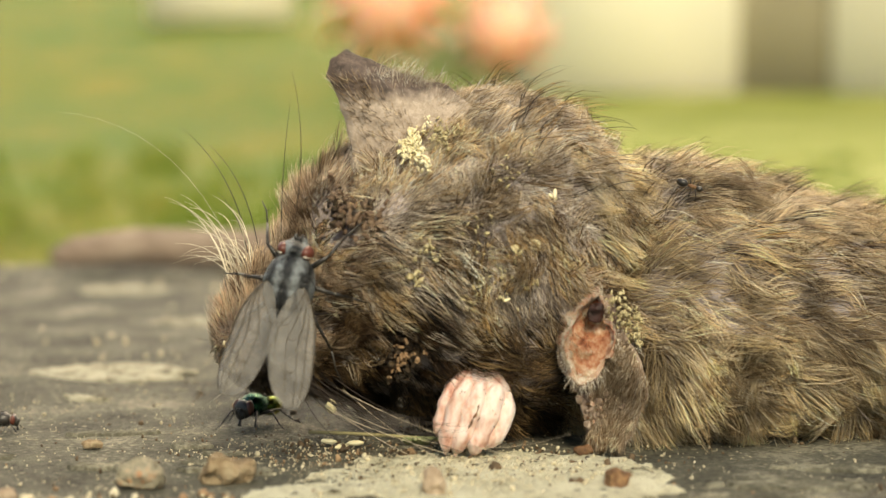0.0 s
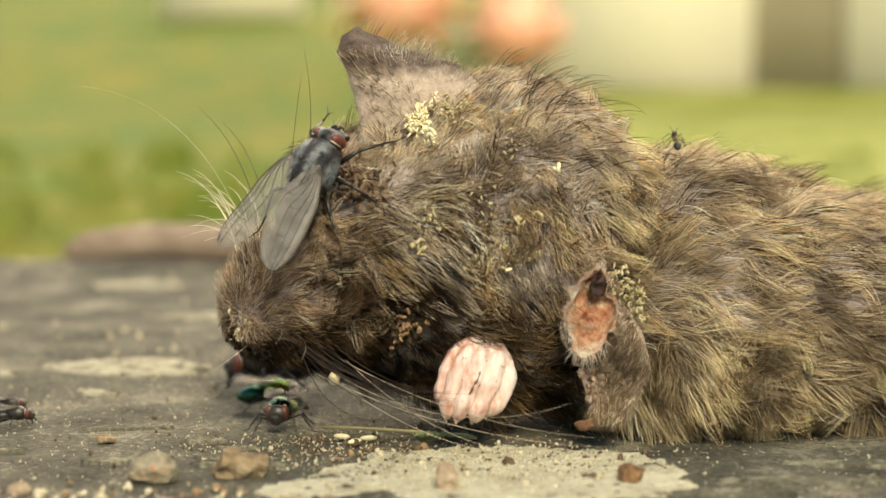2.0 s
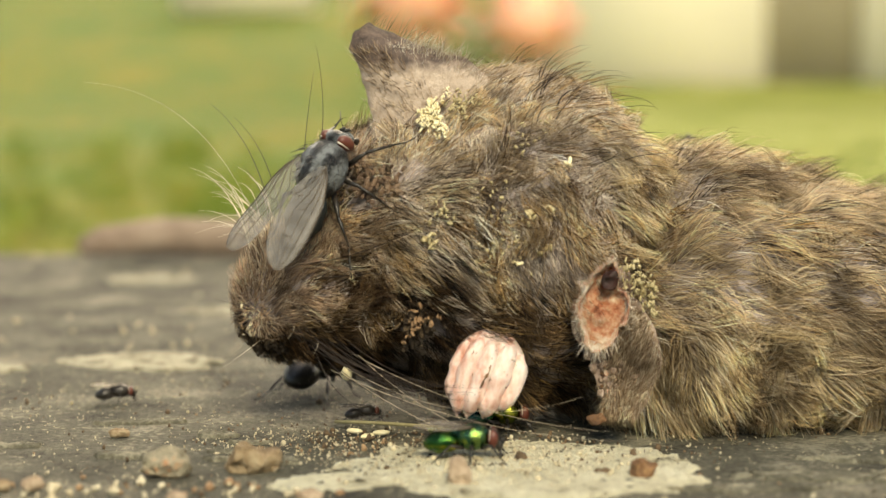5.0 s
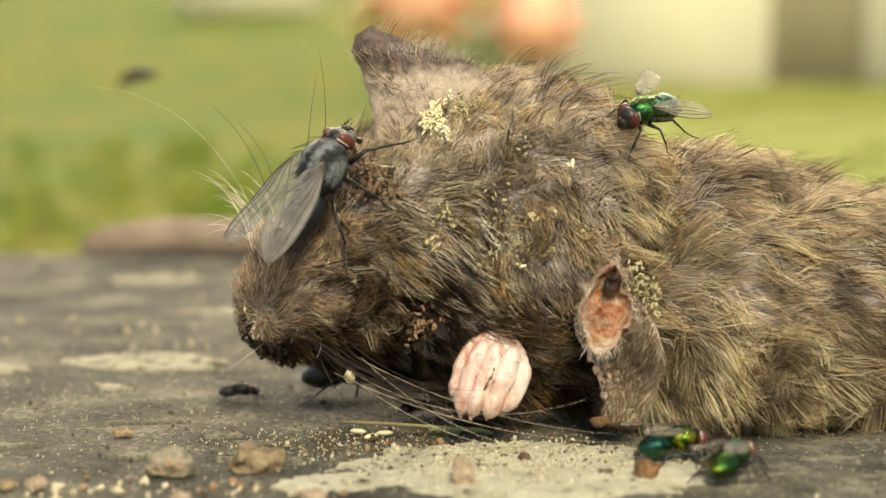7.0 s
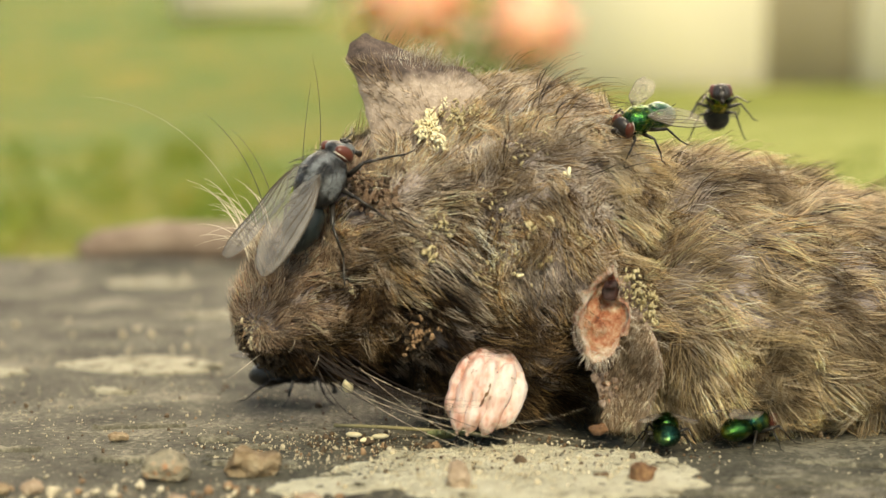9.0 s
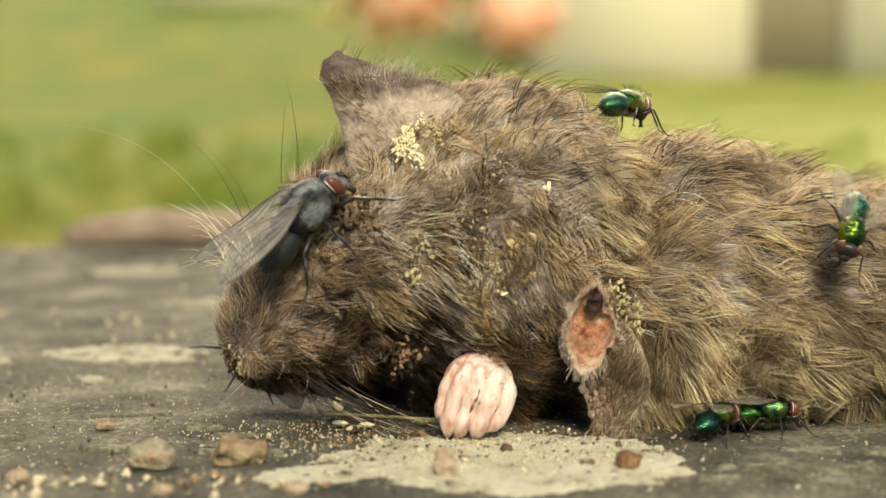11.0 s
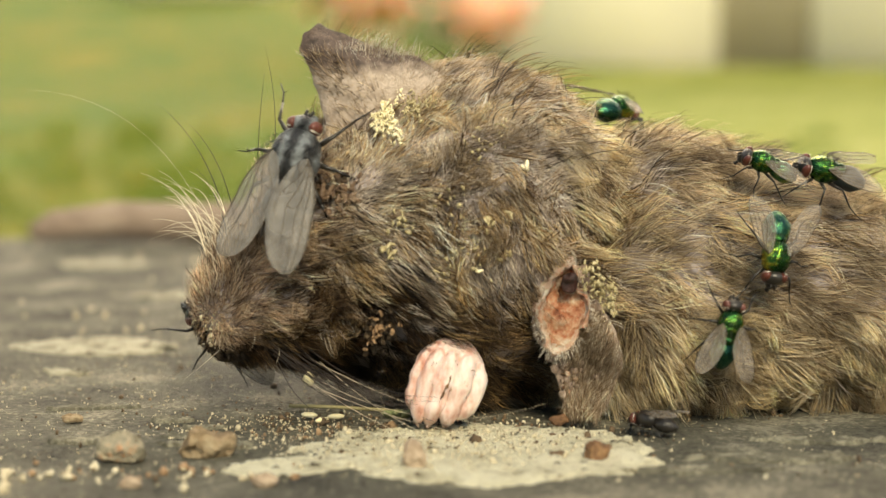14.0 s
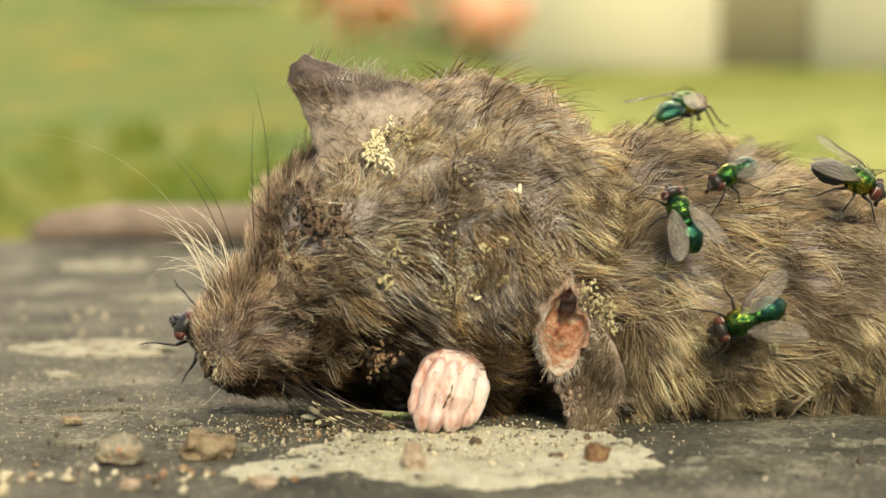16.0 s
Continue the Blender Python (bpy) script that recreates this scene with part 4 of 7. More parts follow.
        vs = ball(bm, Vector(p) + Vector((0, -0.05, 0)), (rng.uniform(0.05, 0.14), 0.05, rng.uniform(0.03, 0.08)), 6, 5)
        rough(vs, 0.03, 0.1, k)
    tagged(part("ear_scurf", bm, CRUMB_PALE, up, "pale scurf across the ear tip"), kind="stuff")
    sheet_fur("ear_fluff", grid, 1700, (0.45, -0.1, 0.8), 1.35, 0.3, 0.015, FUR_FLUFF, up, rng, lambda a, b: (b > 0.74) & (a < 0.7))
    low, grid = ear_sheet(([(9.4, -3.4, 11.6), (9.0, -4.0, 9.6), (9.0, -4.4, 7.6), (10.3, -4.8, 5.6), (10.9, -5.2, 3.8), (11.2, -5.2, 2.1)],
                           [(12.8, -3.2, 12.0), (13.4, -4.4, 9.8), (14.5, -5.4, 8.0), (15.1, -5.8, 6.0), (14.4, -5.8, 4.0), (13.3, -5.8, 2.0)]), (0, 1.2, 0), 0.4, EAR_SKIN, "ear", head,
                          "hanging torn ear, furry outside and raw red inside")
    sheet_fur("ear_fur", grid, 9000, (-0.3, -0.1, -1.0), 1.1, 0.3, 0.022, FUR_EAR, low, rng, lambda a, b: (b > np.maximum(0.62 - 1.6 * (a - 0.4), 0.06)) & (a > 0.25) & (a < 0.98))
    sheet_fur("ear_rim_fur", grid, 900, (0.5, -0.1, -0.75), 0.8, 0.3, 0.016, FUR_FLUFF, low, rng, lambda a, b: (b > 0.9) & (a > 0.3))
    bm = bmesh.new()
    rows = []
    for i in range(15):
        f = i / 14
        row = []
        for k in range(40):
            a = 2 * math.pi * k / 40
            edge = 0.95 + 0.12 * noise.noise(Vector((math.cos(a) * 1.5, math.sin(a) * 1.5, 4.0))) + 0.05 * noise.noise(Vector((math.cos(a) * 5, math.sin(a) * 5, 1.0)))
            w = 1.2 * edge * math.sin(f * math.pi / 2)
            slim = 0.8 - 0.3 * max(0, math.sin(a)) - 0.18 * max(0, -math.sin(a))
            c = Vector((11.0 + 1.75 * slim * w * math.cos(a) + 0.22 * w * math.sin(a), -5.45 + (0.85 + 0.5 * math.sin(a)) * math.cos(f * math.pi / 2) + 0.3 * w * max(0, math.cos(a)) + 0.5 * w * max(0, math.sin(a)), 9.4 + 2.55 * w * math.sin(a)))
            row.append(bm.verts.new(c + noise.noise_vector(c / 0.42) * 0.2 + noise.noise_vector(c / 1.6) * 0.16))
        rows.append(row)
    lip = [bm.verts.new(v.co + Vector((v.co.x - 10.95, -0.4, (v.co.z - 9.2) * 0.5)).normalized() * 0.14 + noise.noise_vector(v.co / 0.5) * 0.25) for v in rows[-1]]
    out = [bm.verts.new(v.co + Vector((0.2 * (v.co.x - 10.95), 2.2, 0.08 * (v.co.z - 9.2)))) for v in lip]
    deep = bmesh.new()
    inner = [[deep.verts.new(v.co + Vector((0, -0.02, 0))) for v in row] for row in rows[1:11]]
    for ra, rb in zip(inner, inner[1:]):
        for k in range(40):
            deep.faces.new((ra[k], rb[k], rb[(k + 1) % 40], ra[(k + 1) % 40]))
    deep.faces.new(inner[0])
    rough(deep.verts, 0.1, 0.35, 5.0)
    for ra, rb in zip(rows[9:] + [lip], rows[10:] + [lip, out]):
        for k in range(40):
            bm.faces.new((ra[k], rb[k], rb[(k + 1) % 40], ra[(k + 1) % 40]))
    for row in rows[1:9]:
        bmesh.ops.delete(bm, geom=row, context="VERTS")
    bmesh.ops.delete(bm, geom=rows[0], context="VERTS")
    rough(bm.verts, 0.08, 0.3, 2.0)
    rim = np.array([list(v.co) for v in lip])
    root = rim[rng.integers(0, len(rim), 340)] + rng.normal(0, 0.12, (340, 3))
    away = root - np.array((11.0, -5.0, 9.2))
    away /= np.linalg.norm(away, axis=1, keepdims=True)
    tip = root + (away + np.array((0, -0.35, -0.4)) + rng.normal(0, 0.35, (340, 3))) * rng.uniform(0.25, 0.65, (340, 1))
    hairs("rim_fuzz", np.stack([root, (root + tip) / 2 + rng.normal(0, 0.06, (340, 3)), tip], 1), np.full(340, 0.018), FUR_FLUFF, low)
    part("ear_rim", bm, EAR_RAW, low, "pale torn rim of gristle")
    part("ear_hollow", deep, EAR_DEEP, low, "raw orange-red hollow of the ear")
    bm = bmesh.new()
    vs = ball(bm, (11.45, -4.85, 11.25), (0.62, 0.3, 0.68), 16, 12)
    rough(vs, 0.3, 0.6)
    part("ear_canal", bm, CANAL, low, "dark open ear canal")
    for material, count, size in ((HUSK, 26, 0.1), (CRUMB_PALE, 60, 0.05), (SCAB, 12, 0.12), (EAR_SKIN, 26, 0.26), (EAR_RAW, 6, 0.2)):
        bm = bmesh.new()
        for k in range(count):
            a, b = rng.uniform(0.55, 1.0), rng.uniform(0.02, 0.5) + 0.35 * rng.uniform(0, 1) ** 3
            s = size * rng.uniform(0.5, 1.3)
            vs = ball(bm, Vector(grid[int(a * 21), int(b * 15)]) + Vector((0, -0.15, 0)), (s, s * 0.45, s * 1.1), 9, 7, Euler(rng.uniform(-0.6, 0.6, 3)).to_matrix().to_4x4())
            rough(vs, 0.7 * s, 0.7 * s, k)
        tagged(part("crust", bm, material, low, "crumbs stuck to the torn skin"), kind="stuff")
    bm = bmesh.new()
    vs = ball(bm, (10.6, -5.8, 1.9), (0.7, 0.4, 0.4), 10, 8)
    rough(vs, 0.2, 0.5)
    part("scab", bm, HUSK, low, "orange-brown scab")

    # lower eye, crusted over, and the upper one eaten open
    def scabs(where, spread, count, size, material, name, label, seed, proud=0.8):
        bm = bmesh.new()
        r2 = np.random.default_rng(seed)
        for k in range(count):
            p, n = on_head(where[0] + r2.normal(0, spread[0]), where[1] + r2.normal(0, spread[1]))
            s = size * r2.uniform(0.5, 1.3)
            vs = ball(bm, Vector(p) + Vector(n) * (0.5 * s + proud * r2.uniform(0.2, 1)), (s * 1.3, s * 0.7, s * 0.5), 9, 7, Euler(r2.uniform(-3, 3, 3)).to_matrix().to_4x4())
            rough(vs, 0.6 * s, 0.6 * s, k)
        tagged(part(name, bm, material, head, label), kind="stuff")

    scabs((-1.7, 8.4), (0.7, 0.7), 120, 0.26, SCAB, "eye", "dark crusted closed eye", 1, 0.9)
    scabs((-1.3, 8.6), (0.7, 0.65), 60, 0.17, CRUMB_RUST, "eye_grit", "rusty grit stuck round the eye", 2, 1.7)
    scabs((-6.0, 17.6), (0.9, 0.8), 70, 0.2, SCAB, "eye_socket", "ragged open eye socket with brown flesh", 3, 0.5)
    scabs((-4.6, 17.6), (0.9, 0.9), 90, 0.28, RAW_FLESH, "dried_flesh", "", 4, 0.4)
    scabs((-11.4, 6.1), (1.5, 0.4), 60, 0.2, SCAB, "nose", "dark wet crusted nose", 5, 0.25)
    scabs((-12.9, 8.0), (0.3, 0.5), 12, 0.14, CRUMB_PALE, "nose_grit", "", 6)

    # egg masses: packed, half sunk into the coat
    for x, z, count, spread, size in ((-0.8, 21.3, 120, 0.22, 0.2), (-0.25, 21.5, 90, 0.2, 0.2), (-0.3, 22.6, 80, 0.2, 0.2), (-0.1, 22.1, 60, 0.2, 0.2), (0.6, 22.9, 60, 0.3, 0.18), (1.4, 22.5, 60, 0.35, 0.17), (2.4, 22.9, 40, 0.3, 0.17),
                                      (0.4, 20.6, 20, 0.25, 0.26), (7.3, 15.9, 5, 0.1, 0.34), (6.0, 15.5, 16, 0.25, 0.3), (8.4, 18.7, 5, 0.12, 0.36), (5.0, 12.6, 6, 0.16, 0.38),
                                      (3.8, 13.4, 70, 0.9, 0.16), (4.6, 14.2, 40, 0.7, 0.16), (-0.6, 13.8, 20, 0.25, 0.3), (0.0, 15.4, 50, 0.5, 0.2), (6.9, 13.4, 14, 0.2, 0.26), (15.0, 15.0, 40, 0.6, 0.26),
                                      (5.5, 20.3, 30, 0.6, 0.18), (-5.9, 10.6, 5, 0.08, 0.2), (7.0, 20.8, 20, 0.5, 0.18), (2.6, 12.4, 30, 0.5, 0.2), (3.5, 17.5, 30, 0.7, 0.17)):
        eggs(head, x, z, int(count * (0.8 if z > 20.4 and x < 3 or count < 8 else 0.45)), spread, size * 0.95, rng, 0.5 if z > 20.4 and x < 1 else 0.2, None, EGG if z > 20.4 and x < 1 or count < 8 else EGG_DULL)
    for p, count, spread in (((13.4, -4.6, 11.0), 80, 0.42), ((14.1, -4.5, 10.0), 60, 0.35), ((13.0, -4.4, 11.9), 40, 0.35), ((14.5, -4.2, 9.2), 20, 0.25)):
        eggs(head, 0, 0, int(count * 0.5), spread * 1.2, 0.2, rng, -0.1, p, EGG_DULL)
    bm = bmesh.new()
    vs = ball(bm, (-6.5, -2.4, 4.4), (0.45, 0.3, 0.5), 8, 6)
    rough(vs, 0.15, 0.4)
    part("seed_husk", bm, EGG, head, "yellow flake caught in the whiskers")

    # whiskers: pale and dark ones fan up from the snout, dark ones sweep down over the paw
    def whisker(a, b, bow, r, material):
        bm = bmesh.new()
        tube(bm, bent(a, b, bow, 12), [r * (1 - 0.85 * i / 12) for i in range(13)], 5)
        part("whisker", bm, material, head)

    r2 = random.Random(4)
    # stiff dark hairs that stand out of the crown and the nape
    for k in range(20):
        x = r2.uniform(5.5, 10.5) if k < 12 else r2.uniform(12.5, 15.5)
        z = r2.uniform(21.5, 24.5) if k < 12 else r2.uniform(18.0, 21.5)
        p, n = on_head(x, z)
        q = Vector(p) + Vector((r2.uniform(0.4, 2.4), r2.uniform(-0.5, 0.5), r2.uniform(1.2, 3.0))) if k < 12 else Vector(p) + Vector((r2.uniform(2.0, 3.6), -0.4, r2.uniform(-0.2, 0.9)))
        whisker(tuple(p), tuple(q), (-0.3, 0, 0.2), 0.05, WHISKER_DARK)
    for k in range(9):
        a = (-12.4 + r2.uniform(-0.6, 1.2), r2.uniform(-0.2, 1.5), 11.0 + r2.uniform(-0.6, 1.0))
        whisker(a, (a[0] - r2.uniform(3.0, 6.0), a[1] + r2.uniform(-1, 1.5), a[2] + r2.uniform(2.5, 7.5)), (r2.uniform(0.2, 1.0), 0, r2.uniform(0.8, 1.8)), 0.05, WHISKER_PALE)
    whisker((-12.0, 1.0, 11.6), (-25.5, 3.0, 24.5), (1.5, 0, 3.0), 0.016, WHISKER_PALE)
    for k in range(22):
        a = (-12.6 + r2.uniform(-0.8, 1.4), r2.uniform(0.5, 3.5), 11.2 + r2.uniform(-0.6, 1.2))
        whisker(a, (a[0] - 1.2 - r2.uniform(0, 4.2), a[1] + r2.uniform(0, 3), a[2] + r2.uniform(1.5, 7.2)), (0.5, 0, 1.2), 0.06, WHISKER_PALE)
    for a, b, bow in (((-11.6, 1.5, 12.0), (-17.0, 5, 23.2), (0.9, 0, 1.2)), ((-11.2, 1.3, 12.2), (-14.9, 4, 22.0), (0.8, 0, 1.0)), ((-11.9, 1.8, 12.4), (-14.4, 5, 18.4), (0.4, 0, 0.7)),
                      ((-9.6, 0, 13.5), (-8.8, 1, 27.3), (0.9, 0, 0.4)), ((-9.8, 0, 13.6), (-8.9, 1, 25.4), (-0.2, 0, 0.4)), ((-9.3, 0, 13.6), (-8.4, 1, 21.6), (0.2, 0, 0.3)),
                      ((-9.6, -2.6, 12.0), (1.4, -7.0, 16.6), (0, -0.8, -0.7)), ((-8.6, -3.0, 11.0), (-1.0, -6.6, 12.0), (0, -0.5, 0.2))):
        whisker(a, b, bow, 0.05, WHISKER_DARK)
    for k in range(18):
        a = (-9.6 + r2.uniform(-0.6, 1.8), -1.6 - r2.uniform(0, 0.7), 7.2 + r2.uniform(-0.5, 0.8))
        whisker(a, (r2.uniform(-2, 3), -6.4 - r2.uniform(0, 1.5), r2.uniform(2.0, 4.6)), (r2.uniform(-1, 0), -0.6, -r2.uniform(0.6, 1.6)), 0.04, WHISKER_DARK)
    for b, bow in (((13.2, -9.5, 1.2), (0, -1, -0.6)), ((11.2, -9.0, 1.7), (0, -1, -0.4)), ((9.4, -8.5, 3.9), (0, -0.8, -1.2)), ((6.3, -9, 0.6), (0, -0.8, -0.6)), ((8.6, -9.0, 1.0), (0.6, -0.8, -1.4))):
        whisker((-6.8 + r2.uniform(-1.2, 1.2), -2.8, 5.4 + r2.uniform(-0.8, 0.6)), b, (bow[0], bow[1], bow[2] - 0.5), 0.032, WHISKER_TAN)
    whisker((-8, -2.4, 6.2), (5.0, -8.6, 1.8), (0, -0.6, -0.3), 0.05, WHISKER_DARK)
    for k in range(16):
        x, z = r2.uniform(-13.5, -8), r2.uniform(6.5, 12)
        p, n = on_head(x, z)
        q = Vector(p) + Vector(n) * r2.uniform(1.6, 2.8) + Vector((-r2.uniform(0, 1.4), 0, r2.uniform(-0.4, 1.2)))
        whisker(tuple(p), tuple(q), (0.2, 0, 0.1), 0.022, WHISKER_PALE if k % 3 else WHISKER_DARK)

    # the forepaw, toes closed, held under the cheek
    paw = tagged(new("paw"), "pink bare forepaw with closed toes")
    paw.parent = rat
    paw.location = (0.0032, -0.0056, 0.0049)
    bm = bmesh.new()
    vs = ball(bm, (0.15, 0.95, 0.9), (2.4, 1.55, 2.1), 32, 22)
    rough(vs, 0.18, 1.2)
    part("palm", bm, PAW_SKIN, paw)
    toes = (((-1.5, -0.1, 2.1), (-2.2, -0.5, 0.6), (-2.42, -0.55, -0.6), (-2.4, -0.4, -1.55), 0.44), ((-0.65, -0.3, 2.4), (-1.45, -0.95, 0.6), (-1.8, -1.1, -1.0), (-1.72, -0.9, -2.6), 0.62),
            ((0.2, -0.4, 2.3), (-0.28, -1.15, 0.5), (-0.72, -1.25, -1.2), (-1.0, -0.95, -2.65), 0.66), ((1.25, -0.25, 2.2), (1.05, -1.0, 0.3), (0.5, -1.1, -1.3), (0.1, -0.8, -2.55), 0.72),
            ((2.05, 0.1, 1.6), (2.2, -0.45, 0.1), (1.65, -0.6, -1.2), (1.05, -0.5, -2.1), 0.62))
    for k, (*bones, r) in enumerate(toes):
        bones = [Vector(p) for p in bones]
        pts = []
        for n in range(15):
            f = n / 14
            w = ((1 - f) ** 3, 3 * f * (1 - f) ** 2, 3 * f * f * (1 - f), f ** 3)
            pts.append(sum((b * q for b, q in zip(bones, w)), Vector()))
        radii = [0.97 * r * f for f in (0.55, 0.8, 0.95, 1.0, 1.02, 1.05, 1.04, 1.0, 0.97, 0.98, 1.0, 0.96, 0.86, 0.7, 0.4)]
        bm = bmesh.new()
        tube(bm, pts, radii, 18)
        rough(bm.verts, 0.16, 0.9, k)
        rough(bm.verts, 0.05, 0.25, k)
        toe = part("toe", bm, PAW_SKIN, paw)
        tip, ahead = pts[-1], (pts[-1] - pts[-3]).normalized()
        bm = bmesh.new()
        tube(bm, [tip - ahead * 0.15, tip + ahead * 0.12, tip + ahead * 0.22 + Vector((0.04, 0, 0)), tip + ahead * 0.32 + Vector((0.08, 0, 0))], [0.26 * r, 0.22 * r, 0.14 * r, 0.04], 8)
        part("claw", bm, CLAW, toe)
    bm = bmesh.new()
    for k in range(32):
        line = rng.integers(0, 3)
        f = rng.uniform(0, 1)
        x0, x1 = ((-0.9, -1.5), (0.4, -0.4), (1.5, 0.8))[line]
        s = rng.uniform(0.014, 0.035)
        c = (x0 + (x1 - x0) * f + rng.normal(0, 0.25), -1.45 + 0.35 * abs(f - 0.5) + rng.normal(0, 0.06), 1.7 - 3.2 * f)
        rough(ball(bm, c, (s, s * 0.6, s * 3.0), 6, 5), 0.8 * s, s, k)
    tagged(part("dirt", bm, HUSK, paw, "brown specks of dirt"), kind="stuff")
    for a, b, r in (((-0.5, -0.75, 1.5), (-1.35, -1.2, -1.6), 0.07), ((0.35, -0.95, 1.9), (-0.55, -1.5, -1.0), 0.085), ((1.1, -1.0, -0.2), (-0.15, -1.2, -2.2), 0.08)):
        bm = bmesh.new()
        tube(bm, bent(a, b, (0.1, -0.25, 0), 10), [r * f for f in (0.2, 0.6, 1.1, 0.6, 1.3, 0.8, 1.4, 0.8, 1.2, 0.6, 0.2)], 6)
        rough(bm.verts, 0.08, 0.3, a[0])
        part("dirt_crease", bm, HUSK, paw, "dark dirt between the toes")
    return rat, head, paw


rat, rat_head, rat_paw = build_rat()

# ---- flies ----
def wing_mesh(side, spread, tilt, size, membrane, parent, lift=0.0, span=5.8):
    """A veined wing, hinged at the thorax and laid back."""
    L, W = span * size, 0.39 * span * size
    def outline(f):
        end = (1 - max(0.0, (f - 0.55) / 0.45) ** 2.6) ** 0.5
        lead = W * 0.36 * min(1, (f / 0.35)) ** 0.6 * end
        trail = -W * 0.62 * min(1, (f / 0.4)) ** 0.55 * end * (1 - 0.25 * max(0.0, f - 0.5))
        return lead, trail
    base = Matrix.Translation((0.1 * size, side * 0.95 * size, 1.0 * size)) @ Matrix.Rotation(radians(180 - side * spread), 4, "Z") @ Matrix.Rotation(radians(tilt), 4, "Y") @ Matrix.Rotation(side * radians(14 + lift), 4, "X")
    bm = bmesh.new()
    n, m = 20, 8
    def spot(f, b, h=0.0):
        lead, trail = outline(f)
        y = lead * (1 - b) + trail * b
        z = 0.10 * size * math.sin(6 * b) * (0.4 + f) + 0.06 * size * math.sin(9 * f + 3 * b) + h
        return base @ Vector((L * f, -side * y, z))
    layers = [[[bm.verts.new(spot(0.01 + 0.985 * i / n, j / m, h)) for j in range(m + 1)] for i in range(n + 1)] for h in (0.0, 0.02)]
    for s, flip in ((layers[0], False), (layers[1], True)):
        for i in range(n):
            for j in range(m):
                f = (s[i][j], s[i][j + 1], s[i + 1][j + 1], s[i + 1][j])
                bm.faces.new(f[::-1] if flip else f)
    a, b = layers
    for i in range(n):
        bm.faces.new((a[i][0], a[i + 1][0], b[i + 1][0], b[i][0]))
        bm.faces.new((a[i + 1][m], a[i][m], b[i][m], b[i + 1][m]))
    for j in range(m):
        bm.faces.new((a[n][j], a[n][j + 1], b[n][j + 1], b[n][j]))
    wing = part("wing", bm, membrane, parent)
    bm = bmesh.new()
    for lead, start, end, r in ((0.02, 0.0, 0.97, 0.05), (0.2, 0.0, 0.97, 0.035), (0.38, 0.02, 0.98, 0.035), (0.62, 0.03, 0.86, 0.03), (0.85, 0.05, 0.6, 0.025)):
        pts = [spot(start + (end - start) * k / 10, lead * min(1, 0.35 + k / 7) if lead > 0.1 else lead, 0.02) for k in range(11)]
        tube(bm, pts, [r * size * (1 - 0.5 * k / 10) for k in range(11)], 5)
    for f, b0, b1 in ((0.42, 0.38, 0.62), (0.68, 0.38, 0.62), (0.3, 0.62, 0.85)):
        tube(bm, [spot(f, b0, 0.02), spot(f + 0.02, (b0 + b1) / 2, 0.02), spot(f, b1, 0.02)], [0.022 * size] * 3, 5)
    tagged(part("wing_veining", bm, VEIN, wing), kind="stuff")
    return wing


